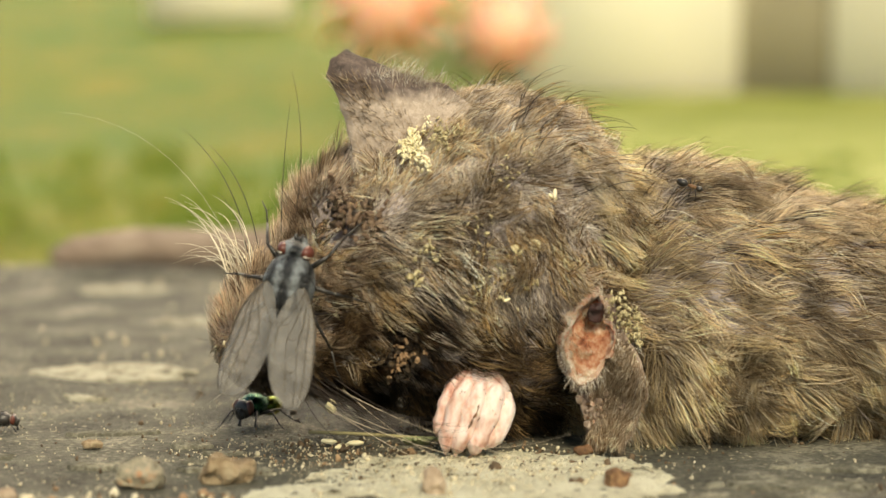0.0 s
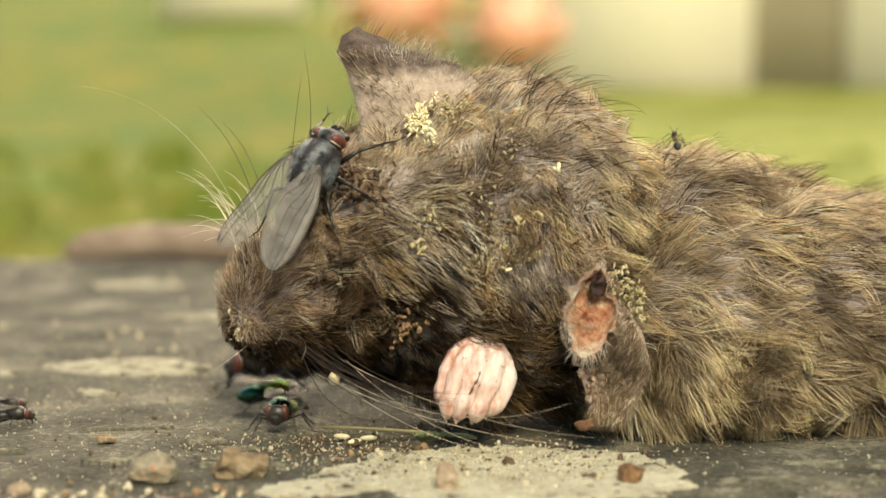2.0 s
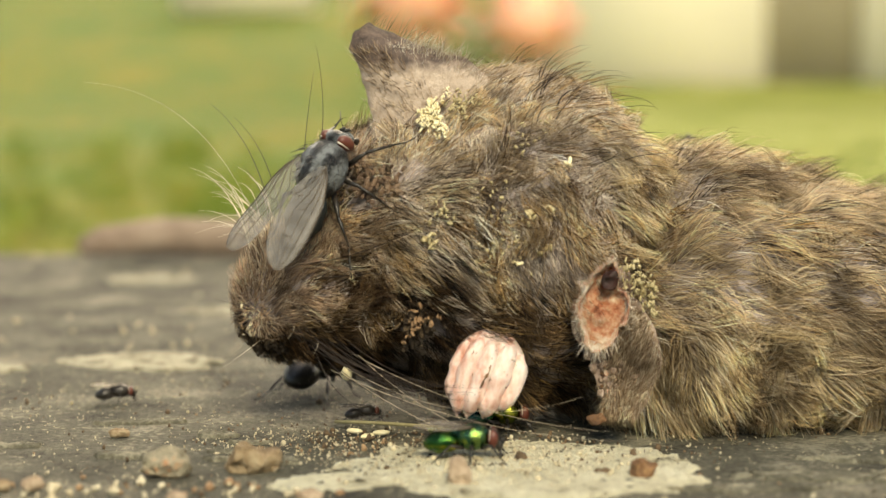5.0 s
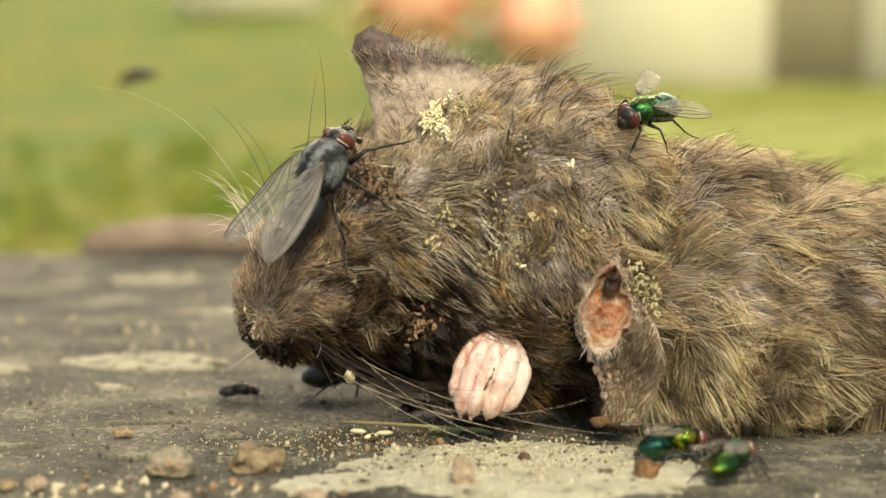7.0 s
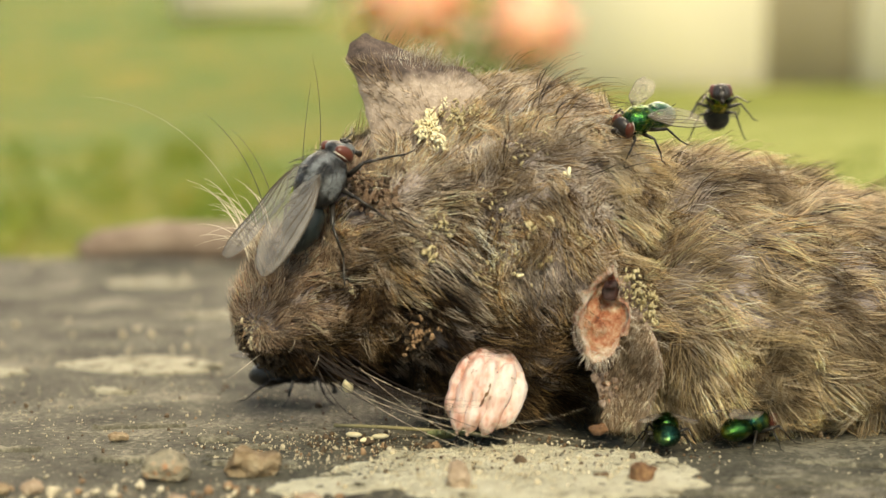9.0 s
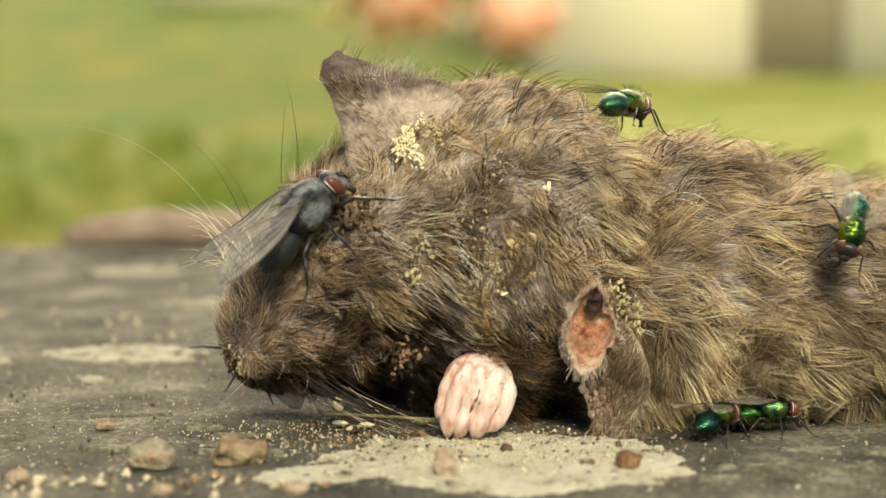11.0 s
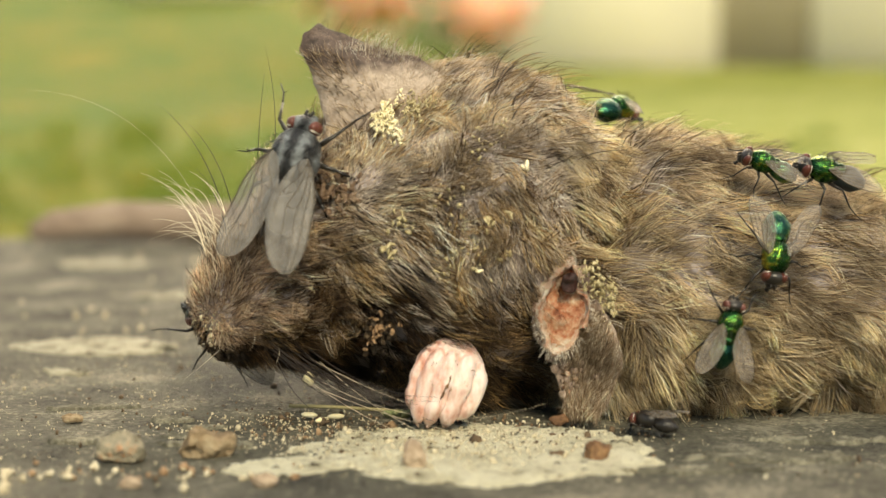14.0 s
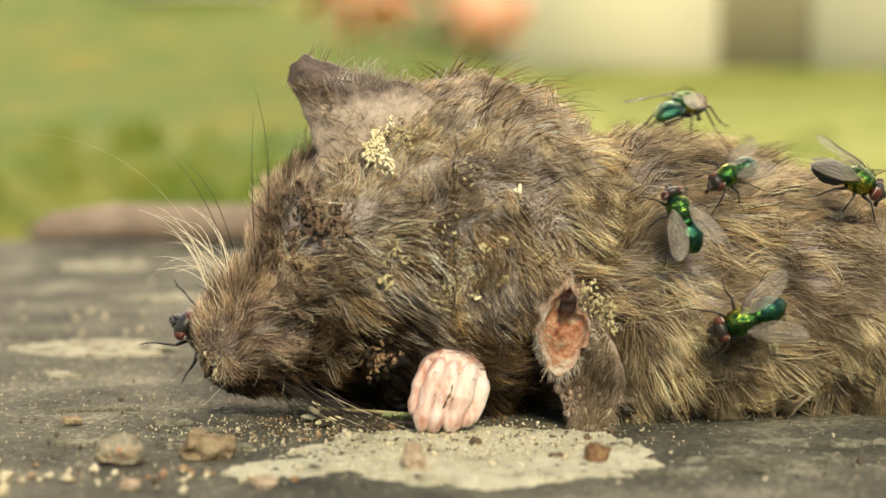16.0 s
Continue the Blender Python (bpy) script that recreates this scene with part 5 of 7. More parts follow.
def build_fly(name, label, size, thorax_mat, abdomen_mat, membrane, spread, tilt, seed, bristly=60, face=FACE_SILVER, lift=0.0, skull=1.0):
    """A fly of body length 9 mm times size, its origin in the thorax, its feet 2.4 mm times size below."""
    rnd = random.Random(seed)
    s = size
    fly = tagged(new(name), label, "fly", "flies round the carcass")
    bm = bmesh.new()
    vs = ball(bm, (0, 0, 0), (1.75 * s, 1.36 * s, 1.28 * s), 30, 22)
    for v in vs:
        x, y, z = v.co / s
        if z > 0:
            v.co.z -= 0.13 * s * math.exp(-((x + 0.15) / 0.1) ** 2) + 0.05 * s * math.exp(-((abs(y) - 0.5) / 0.1) ** 2)
    rough(vs, 0.05 * s, 0.5)
    vs = ball(bm, (-1.55 * s, 0, 0.45 * s), (0.55 * s, 0.7 * s, 0.5 * s), 14, 10)
    thorax = part("thorax", bm, thorax_mat, fly)
    bm = bmesh.new()
    for _ in range(bristly):
        a, b = rnd.uniform(0, 2 * math.pi), rnd.uniform(0.15, 1.45)
        n = Vector((math.cos(a) * math.sin(b), math.sin(a) * math.sin(b), math.cos(b)))
        p = Vector((n.x * 1.72 * s, n.y * 1.42 * s, n.z * 1.37 * s))
        q = p + (n * 0.6 + Vector((-0.75, 0, 0))).normalized() * rnd.uniform(0.5, 1.0) * s
        tube(bm, [p, p.lerp(q, 0.5) + n * 0.05 * s, q], [0.022 * s, 0.015 * s, 0.004 * s], 4)
    tagged(part("bristles", bm, BLACK_CHITIN, thorax), kind="stuff")
    bm = bmesh.new()
    vs = ball(bm, (-2.8 * s, 0, -0.45 * s), (1.85 * s, 1.4 * s, 1.15 * s), 26, 22)
    for v in vs:
        x = v.co.x / s
        v.co.yz = v.co.yz * (1 - 0.05 * (0.5 + 0.5 * math.cos(x * 5.2)) ** 6) * (1.0 if x > -3.2 else 1 - 0.16 * (-3.2 - x))
        v.co.z -= 0.06 * (x + 2) ** 2 * s
    if s > 1.1:
        for v in bm.verts:
            v.co = Vector((-1.2 * s, 0, -0.3 * s)) + (v.co - Vector((-1.2 * s, 0, -0.3 * s))) * 0.84
    abdomen = part("abdomen", bm, abdomen_mat, fly)
    bm = bmesh.new()
    for _ in range(bristly // 2):
        a, f = rnd.uniform(0, 2 * math.pi), rnd.uniform(0.1, 1.0)
        n = Vector((-f * 0.9, math.cos(a) * math.sqrt(1 - 0.8 * f * f), math.sin(a) * math.sqrt(1 - 0.8 * f * f))).normalized()
        p = Vector((-2.8 * s + n.x * 1.75 * s, n.y * 1.3 * s, -0.55 * s + n.z * 1.0 * s))
        q = p + (n * 0.5 + Vector((-0.8, 0, 0))).normalized() * 0.5 * s
        tube(bm, [p, q], [0.025 * s, 0.005 * s], 4)
    tagged(part("bristles", bm, BLACK_CHITIN, abdomen), kind="stuff")
    bm = bmesh.new()
    ball(bm, (2.00 * s, 0, -0.2 * s), (0.66 * s, 1.12 * s, 1.0 * s), 20, 14)
    ball(bm, (2.50 * s, 0, -0.65 * s), (0.4 * s, 0.6 * s, 0.65 * s), 14, 10)
    tube(bm, [(1.05 * s, 0, 0), (1.75 * s, 0, -0.1 * s)], [0.7 * s, 0.6 * s], 10)
    def shrink(bm):
        for v in bm.verts:
            v.co = Vector((1.2 * s, 0, 0)) + (v.co - Vector((1.2 * s, 0, 0))) * skull

    shrink(bm)
    head = part("head", bm, BLUE_THORAX if s > 1.1 else BLACK_CHITIN, fly)
    for side in (-1, 1):
        bm = bmesh.new()
        ball(bm, (1.93 * s, side * 0.76 * s, -0.04 * s), (0.5 * s, 0.46 * s, 0.82 * s), 20, 14)
        shrink(bm)
        part("eye", bm, EYE_RED, head, "large red-brown compound eye")
        bm = bmesh.new()
        rim = [(1.68 * s, side * (0.52 + 0.58 * math.cos(a)) * s, 0.83 * s * math.sin(a)) for a in [radians(-80 + 15 * k) for k in range(11)]]
        tube(bm, rim, [0.06 * s] * 11, 6)
        shrink(bm)
        part("eye_rim", bm, face, head, "silvery rim of the eye")
        bm = bmesh.new()
        tube(bm, [(2.70 * s, side * 0.18 * s, 0.0), (2.95 * s, side * 0.22 * s, -0.3 * s), (2.97 * s, side * 0.22 * s, -0.6 * s)], [0.09 * s, 0.12 * s, 0.06 * s], 6)
        tube(bm, [(2.90 * s, side * 0.22 * s, -0.2 * s), (3.35 * s, side * 0.4 * s, 0.1 * s)], [0.025 * s, 0.008 * s], 4)
        shrink(bm)
        part("antenna", bm, BLACK_CHITIN, head)
    bm = bmesh.new()
    tube(bm, [(2.55 * s, 0, -1.1 * s), (2.65 * s, 0, -1.6 * s), (2.70 * s, 0, -1.85 * s)], [0.2 * s, 0.16 * s, 0.26 * s], 8)
    shrink(bm)
    part("proboscis", bm, BLACK_CHITIN, head)
    for side in (-1, 1):
        wing_mesh(side, spread + rnd.uniform(-3, 3), tilt, s, membrane, fly, lift, 6.2 if s > 1.1 else 5.6)
        for x, reach, back in ((0.95, 2.4, 2.5), (0.1, 3.5, -0.3), (-0.8, 2.9, -3.2)):
            bm = bmesh.new()
            j = [Vector((x, side * 0.7, -0.95)), Vector((x + 0.35 * back, side * (reach * 0.55 + 0.3), -0.5 + rnd.uniform(-0.2, 0.25))),
                 Vector((x + 0.75 * back + rnd.uniform(-0.2, 0.2), side * reach * 0.88, -1.8)), Vector((x + back, side * reach, -2.3)), Vector((x + 1.18 * back, side * reach * 1.15, -2.4))]
            j = [p * s for p in j]
            w = 0.75 * s if s > 1.1 else 0.9 * s
            tube(bm, [j[0], j[0].lerp(j[1], 0.4), j[1]], [0.2 * w, 0.21 * w, 0.12 * w], 7)
            tube(bm, [j[1], j[2]], [0.12 * w, 0.09 * w], 7)
            tube(bm, [j[2], j[3], j[4]], [0.075 * w, 0.06 * w, 0.035 * w], 6)
            for _ in range(10):
                k = rnd.randrange(0, 3)
                p = j[k].lerp(j[k + 1], rnd.random())
                tube(bm, [p, p + Vector((rnd.uniform(-1, 1), rnd.uniform(-1, 1), rnd.uniform(-1, 0.3))) * 0.3 * s], [0.02 * s, 0.004 * s], 4)
            part("leg", bm, BLACK_CHITIN, fly)
    return fly


def build_ant(label):
    ant = tagged(new("ant"), label, "ant")
    for name, c, r in (("head", (1.0, 0, 0.1), (0.36, 0.33, 0.3)), ("thorax", (0.25, 0, 0.1), (0.5, 0.22, 0.24)), ("gaster", (-0.85, 0, 0.15), (0.62, 0.42, 0.4))):
        bm = bmesh.new()
        ball(bm, c, r, 14, 10)
        if name == "thorax":
            tube(bm, [(-0.4, 0, 0.1), (0.0, 0, 0.1)], [0.1, 0.1], 6)
        bmesh.ops.scale(bm, vec=(0.7, 0.7, 0.7), verts=bm.verts)
        part(name, bm, HUSK if name == "thorax" else BLACK_CHITIN, ant)
    for side in (-1, 1):
        for x, b in ((0.5, 0.6), (0.25, 0.0), (0.05, -0.7)):
            bm = bmesh.new()
            tube(bm, [(x, side * 0.15, 0), (x + 0.4 * b, side * 0.65, 0.35), (x + b, side * 1.1, -0.5)], [0.06, 0.06, 0.025], 5)
            bmesh.ops.scale(bm, vec=(0.7, 0.7, 0.7), verts=bm.verts)
            part("leg", bm, BLACK_CHITIN, ant)
        bm = bmesh.new()
        tube(bm, [(1.25, side * 0.15, 0.2), (1.5, side * 0.4, 0.5), (1.95, side * 0.5, 0.3)], [0.035, 0.035, 0.025], 5)
        bmesh.ops.scale(bm, vec=(0.7, 0.7, 0.7), verts=bm.verts)
        part("antenna", bm, BLACK_CHITIN, ant)
    return ant


bluebottle = build_fly("bluebottle", "large grey-blue bluebottle fly with smoky folded wings", 1.28, BLUE_THORAX, BLUE_ABDOMEN, WING, 7, -6, 1, 46, face=FACE_SILVER, skull=0.8)
dark_fly = build_fly("dark_fly", "dark bristly fly with red eyes and folded wings", 1.0, BLACK_CHITIN, BLACK_CHITIN, WING, 14, -2, 2, 80)
green_walker = build_fly("green_fly", "metallic green fly walking on the slab", 0.7, TEAL_CHITIN, GREEN_CHITIN, WING_CLEAR, 10, -2, 3)
green_partner = build_fly("green_fly", "metallic blue-green fly that climbs from slab to fur", 0.67, GREEN_CHITIN, TEAL_CHITIN, WING_CLEAR, 20, -3, 4)
green_crown = build_fly("green_fly", "metallic green fly with spread wings on the head", 0.8, GREEN_CHITIN, TEAL_CHITIN, WING_CLEAR, 30, 5, 5)
back_fly = build_fly("dark_fly", "dark green fly with red eyes on the back", 0.74, GREEN_CHITIN, BLUE_ABDOMEN, WING_CLEAR, 14, 0, 6, 80)
back_fly_late = build_fly("green_fly", "dark metallic green fly that lands on the back", 0.6, GREEN_CHITIN, TEAL_CHITIN, WING_CLEAR, 12, 0, 7)
flank_fly = build_fly("green_fly", "bright metallic green fly with half-spread wings on the flank", 0.74, GREEN_CHITIN, TEAL_CHITIN, WING_CLEAR, 22, -8, 8)
small_fly = build_fly("small_fly", "small dark fly walking on the slab", 0.42, BLACK_CHITIN, BLACK_CHITIN, WING_CLEAR, 8, -2, 9, 40)
runner_fly = build_fly("small_fly", "small slender dark fly running over the slab", 0.36, BLACK_CHITIN, BLACK_CHITIN, WING, 6, -2, 10, 30)
late_fly = build_fly("small_fly", "small black fly beside the hanging ear", 0.48, BLACK_CHITIN, BLACK_CHITIN, WING_CLEAR, 12, -2, 11, 50)
flying_fly = build_fly("dark_fly", "dark fly passing on the wing behind the head", 0.8, BLACK_CHITIN, BLACK_CHITIN, WING, 80, 0, 12, 40)
ant = build_ant("tiny reddish-black ant on the fur")

# ---- stones, husks, crumbs and straws on the slab ----
def stone(name, label, c, r, material, seed, jag=0.35):
    bm = bmesh.new()
    bmesh.ops.create_icosphere(bm, subdivisions=5, radius=1, matrix=Matrix.Diagonal((*r, 1)))
    rough(bm.verts, jag * min(r), min(r) * 1.3, seed)
    rough(bm.verts, 0.13 * min(r), min(r) * 0.4, seed + 3)
    rough(bm.verts, 0.07 * min(r), min(r) * 0.12, seed + 5)
    low = min(v.co.z for v in bm.verts)
    for v in bm.verts:
        v.co.z = max(v.co.z, low * 0.62)
    ob = part(name, bm, material)
    ob.location = (c[0] * MM, c[1] * MM, (-low * 0.62 - 0.06) * MM)
    return tagged(ob, label, "stone" if "stone" in name else "husk")


stone("stone", "rough tan stone chip lying on the slab", (-11.9, -12.6), (1.6, 1.1, 0.98), STONE_TAN, 1, 0.6)
stone("stone", "grey gritty stone with a rusty top on the slab", (-17.3, -13.4), (1.6, 1.15, 1.05), STONE_GREY, 2, 0.55)
stone("stone", "peach-coloured pointed stone on the pale crust", (1.25, -16.2), (0.75, 0.7, 1.15), STONE_PEACH, 3)
stone("husk", "dark brown curled husk on the pale crust", (12.7, -14.6), (0.8, 0.6, 0.8), HUSK, 4, 0.8)
stone("stone", "small peach stone chip on the slab", (-24.6, -17.4), (0.7, 0.5, 0.5), STONE_PEACH, 5)
stone("stone", "small peach stone chip on the slab", (-15.5, -20.5), (0.6, 0.5, 0.45), STONE_PEACH, 6)
stone("stone", "small tan stone chip on the slab", (-22.5, -1.5), (0.75, 0.5, 0.35), STONE_TAN, 7)
stone("stone", "small peach stone chip on the slab", (-7.6, -20.3), (0.8, 0.6, 0.45), STONE_PEACH, 8)
stone("stone", "small tan stone chip on the slab", (-26.4, -17.6), (0.5, 0.5, 0.4), STONE_TAN, 9)
stone("husk", "small dark husk on the pale crust", (10.3, -13.4), (0.6, 0.35, 0.25), CRUMB_DARK, 10)


def crumbs(name, label, count, area, size, material, seed, z0=0.0):
    """Grit strewn over the slab."""
    rng = np.random.default_rng(seed)
    bm = bmesh.new()
    for k in range(count):
        x, y = rng.uniform(area[0], area[1]), rng.uniform(area[2], area[3])
        if len(area) > 4:
            x, y = rng.normal(area[0], area[1]), rng.normal(area[2], area[3])
        s = size * rng.lognormal(0, 0.45)
        m = Matrix.Translation((x, y, z0 + 0.25 * s)) @ Euler(rng.uniform(-3, 3, 3)).to_matrix().to_4x4() @ Matrix.Diagonal((s, s * rng.uniform(0.5, 0.9), s * rng.uniform(0.4, 0.8), 1))
        vs = bmesh.ops.create_icosphere(bm, subdivisions=1, radius=1, matrix=m)["verts"]
        for v in vs:
            v.co += Vector(rng.uniform(-1, 1, 3)) * 0.22 * s
    ob = part(name, bm, material)
    return tagged(ob, label, "grit", kind="stuff")


crumbs("pale_grit", "pale grit strewn over the slab", 2600, (-40, 32, -20, 44), 0.06, CRUMB_PALE, 1)
crumbs("pale_grit", "crumbling grains on the pale crust", 1100, (3.5, 5.5, -10.5, 3.6, 1), 0.08, CRUMB_PALE, 11, 0.2)
crumbs("dark_grit", "fine dark specks on the pale crust", 160, (4.0, 6.0, -9.5, 3.6, 1), 0.075, CRUMB_DARK, 12, 0.22)
crumbs("rusty_grit", "fine rusty grit strewn over the slab", 90, (-38, 30, -20, 30), 0.09, CRUMB_RUST, 13)
crumbs("pale_grit", "coarse pale grit near the stones", 46, (-19, 9, -17.9, 1.5, 1), 0.26, CRUMB_PALE, 2)
crumbs("rusty_grit", "rust-coloured grit near the stones", 20, (-19, 9, -17.7, 1.6, 1), 0.24, CRUMB_RUST, 3)
crumbs("rusty_grit", "rust-brown grains trailing out under the chin", 160, (-3, 5.5, -5.6, 1.8, 1), 0.07, CRUMB_RUST, 21)
crumbs("pale_grit", "pale grains trailing out under the chin", 300, (-8, 5.0, -5.5, 2.6, 1), 0.06, CRUMB_PALE, 22)
crumbs("dark_grit", "dark crumbs fallen under the head", 160, (-3, 7, -2.5, 2.2, 1), 0.11, CRUMB_DARK, 4)
crumbs("pale_grit", "pale crumbs fallen under the snout", 150, (-8, 4, -2.0, 2.4, 1), 0.07, CRUMB_PALE, 5)
crumbs("dark_grit", "dark crumbs strewn over the slab", 320, (-40, 30, -20, 30), 0.12, CRUMB_DARK, 6)
crumbs("pale_grit", "pale grit on the far part of the slab", 70, (-60, 10, 30, 130), 0.3, CRUMB_PALE, 7)
crumbs("dark_grit", "dark crumbs on the pale crust", 50, (5, 5, -7, 3.0, 1), 0.14, CRUMB_DARK, 8)

for x, y, a in ((-4.1, -1.4, 10), (-6.0, -0.8, -15), (-5.0, -2.6, 40)):
    bm = bmesh.new()
    ball(bm, (0, 0, 0.2), (0.62, 0.22, 0.2), 12, 8)
    grain_egg = part("fly_egg", bm, EGG)
    grain_egg.matrix_world = pose(x * MM, y * MM, 0, 0, 0, a)
    tagged(grain_egg, "single pale fly egg lying on the slab", "egg", "fallen eggs")
bm = bmesh.new()
tube(bm, bent((-7.5, 1.0, 0.5), (3.5, -2.2, 0.35), (0, -0.3, 0.2)), [0.14] * 9, 6)
tagged(part("straw", bm, STRAW), "dry greenish grass straw under the head", "straw")
bm = bmesh.new()
tube(bm, bent((1.0, -2.4, 0.3), (4.2, -2.2, 0.5), (0, 0, 0.3)), [0.1] * 9, 6)
for k in range(9):
    tube(bm, bent((0.6 + 0.15 * k, -2.4, 0.3), (0.2 + 0.3 * k, -3.4 + 0.3 * (k % 3), 0.8), (0, 0, 0.2), 4), [0.1, 0.2, 0.22, 0.15, 0.03], 5)
bmesh.ops.translate(bm, vec=(-1.0, -0.6, 0.1), verts=bm.verts)
tagged(part("moss_sprig", bm, MOSS), "small green moss sprig under the paw", "moss")

# ---- what moves ----
def motions():
    # the head rocks on the neck and sinks to the slab
    walk(rat_head, [
        (0, pose(0.00069, 0.00007, -0.00101, 5.2, -0.6, 2.4)), (0.5, pose(0.00029, 0.00028, -0.00088, 4.7, -0.3, 1.4)),
        (1, pose(0.00031, 0.00021, -0.00069, 3.5, -0.4, 1.2)), (1.5, pose(0.00033, 0.00016, -0.00050, 3.0, -0.3, 1.3)),
        (2, pose(0.00000, 0.00001, 0.00020, 0.7, 0.4, 0.5)), (2.5, pose(0.00003, -0.00004, 0.00004, 1.1, 0.3, 0.9)),
        (3, pose(0.00015, 0.00017, -0.00003, 1.5, 0.1, 0.4)), (3.5, pose(0.00015, 0.00009, -0.00008, 1.2, -0.1, 0.5)),
        (4, pose(-0.00002, -0.00002, 0.00040, -0.3, 0.4, -0.1)), (6.5, pose(0.00005, 0.00009, -0.00029, 0.7, -0.2, 0.2)),
        (7, pose(-0.00000, 0.00000, 0.00000, 0.0, -0.0, 0.0)), (7.5, pose(-0.00012, -0.00022, 0.00036, -1.6, 0.2, -0.5)),
        (8, pose(-0.00017, -0.00028, 0.00040, -2.2, 0.3, -0.2)), (8.5, pose(0.00014, 0.00001, -0.00008, 0.3, -0.4, 0.1)),
        (9, pose(0.00018, 0.00006, -0.00030, 1.3, -0.5, 0.4)), (11.5, pose(0.00075, 0.00102, -0.00219, 6.3, -3.5, 0.0)),
        (12, pose(0.00080, 0.00057, -0.00154, 4.7, -2.6, 0.6)), (12.5, pose(0.00021, 0.00024, -0.00028, 1.9, -0.5, 0.1)),
        (13, pose(0.00013, 0.00035, -0.00026, 2.5, -0.2, -0.0)), (13.5, pose(0.00025, 0.00051, -0.00043, 3.3, -0.5, 0.1)),
        (14, pose(0.00060, 0.00061, -0.00100, 5.0, -1.4, 0.7)), (14.5, pose(0.00105, 0.00093, -0.00200, 6.9, -3.2, 0.5)),
        (15, pose(0.00117, 0.00110, -0.00238, 7.2, -4.2, 0.3)), (15.5, pose(0.00121, 0.00146, -0.00236, 8.4, -4.1, -0.6)),
        (16, pose(0.00129, 0.00154, -0.00249, 8.6, -4.5, -0.7)),
    ])
    # the forepaw follows
    walk(rat_paw, [
        (0, pose(0.00411, -0.00560, 0.00309, 2.6, 6.7, 1.2)), (0.5, pose(0.00365, -0.00560, 0.00324, 2.4, 6.9, 0.7)),
        (1, pose(0.00365, -0.00560, 0.00380, 1.8, 6.8, 0.6)), (1.5, pose(0.00370, -0.00560, 0.00389, 1.5, 6.9, 0.6)),
        (2, pose(0.00332, -0.00560, 0.00496, 0.4, 7.2, 0.3)), (2.5, pose(0.00341, -0.00560, 0.00491, 0.5, 7.2, 0.5)),
        (3, pose(0.00335, -0.00560, 0.00440, 0.8, 7.0, 0.2)), (3.5, pose(0.00331, -0.00560, 0.00442, 0.6, 7.0, 0.2)),
        (4, pose(0.00315, -0.00560, 0.00524, -0.2, 7.2, -0.1)), (6.5, pose(0.00324, -0.00560, 0.00456, 0.4, 6.9, 0.1)),
        (7, pose(0.00320, -0.00560, 0.00490, 0.0, 7.0, 0.0)), (7.5, pose(0.00309, -0.00560, 0.00529, -0.8, 7.1, -0.2)),
        (8, pose(0.00309, -0.00560, 0.00546, -1.1, 7.1, -0.1)), (8.5, pose(0.00327, -0.00560, 0.00455, 0.2, 6.8, 0.0)),
        (9, pose(0.00323, -0.00560, 0.00405, 0.7, 6.8, 0.2)), (11.5, pose(0.00359, -0.00560, 0.00285, 3.2, 5.2, 0.1)),
        (12, pose(0.00370, -0.00560, 0.00308, 2.3, 5.7, 0.3)), (12.5, pose(0.00314, -0.00560, 0.00440, 1.0, 6.8, 0.1)),
        (13, pose(0.00306, -0.00560, 0.00408, 1.2, 6.9, -0.0)), (13.5, pose(0.00316, -0.00560, 0.00402, 1.6, 6.7, 0.1)),
        (14, pose(0.00356, -0.00560, 0.00323, 2.5, 6.3, 0.3)), (14.5, pose(0.00379, -0.00560, 0.00281, 3.4, 5.4, 0.3)),
        (15, pose(0.00378, -0.00560, 0.00278, 3.6, 4.9, 0.2)), (15.5, pose(0.00376, -0.00560, 0.00282, 4.2, 4.9, -0.2)),
        (16, pose(0.00375, -0.00560, 0.00279, 4.3, 4.7, -0.3)),
    ])
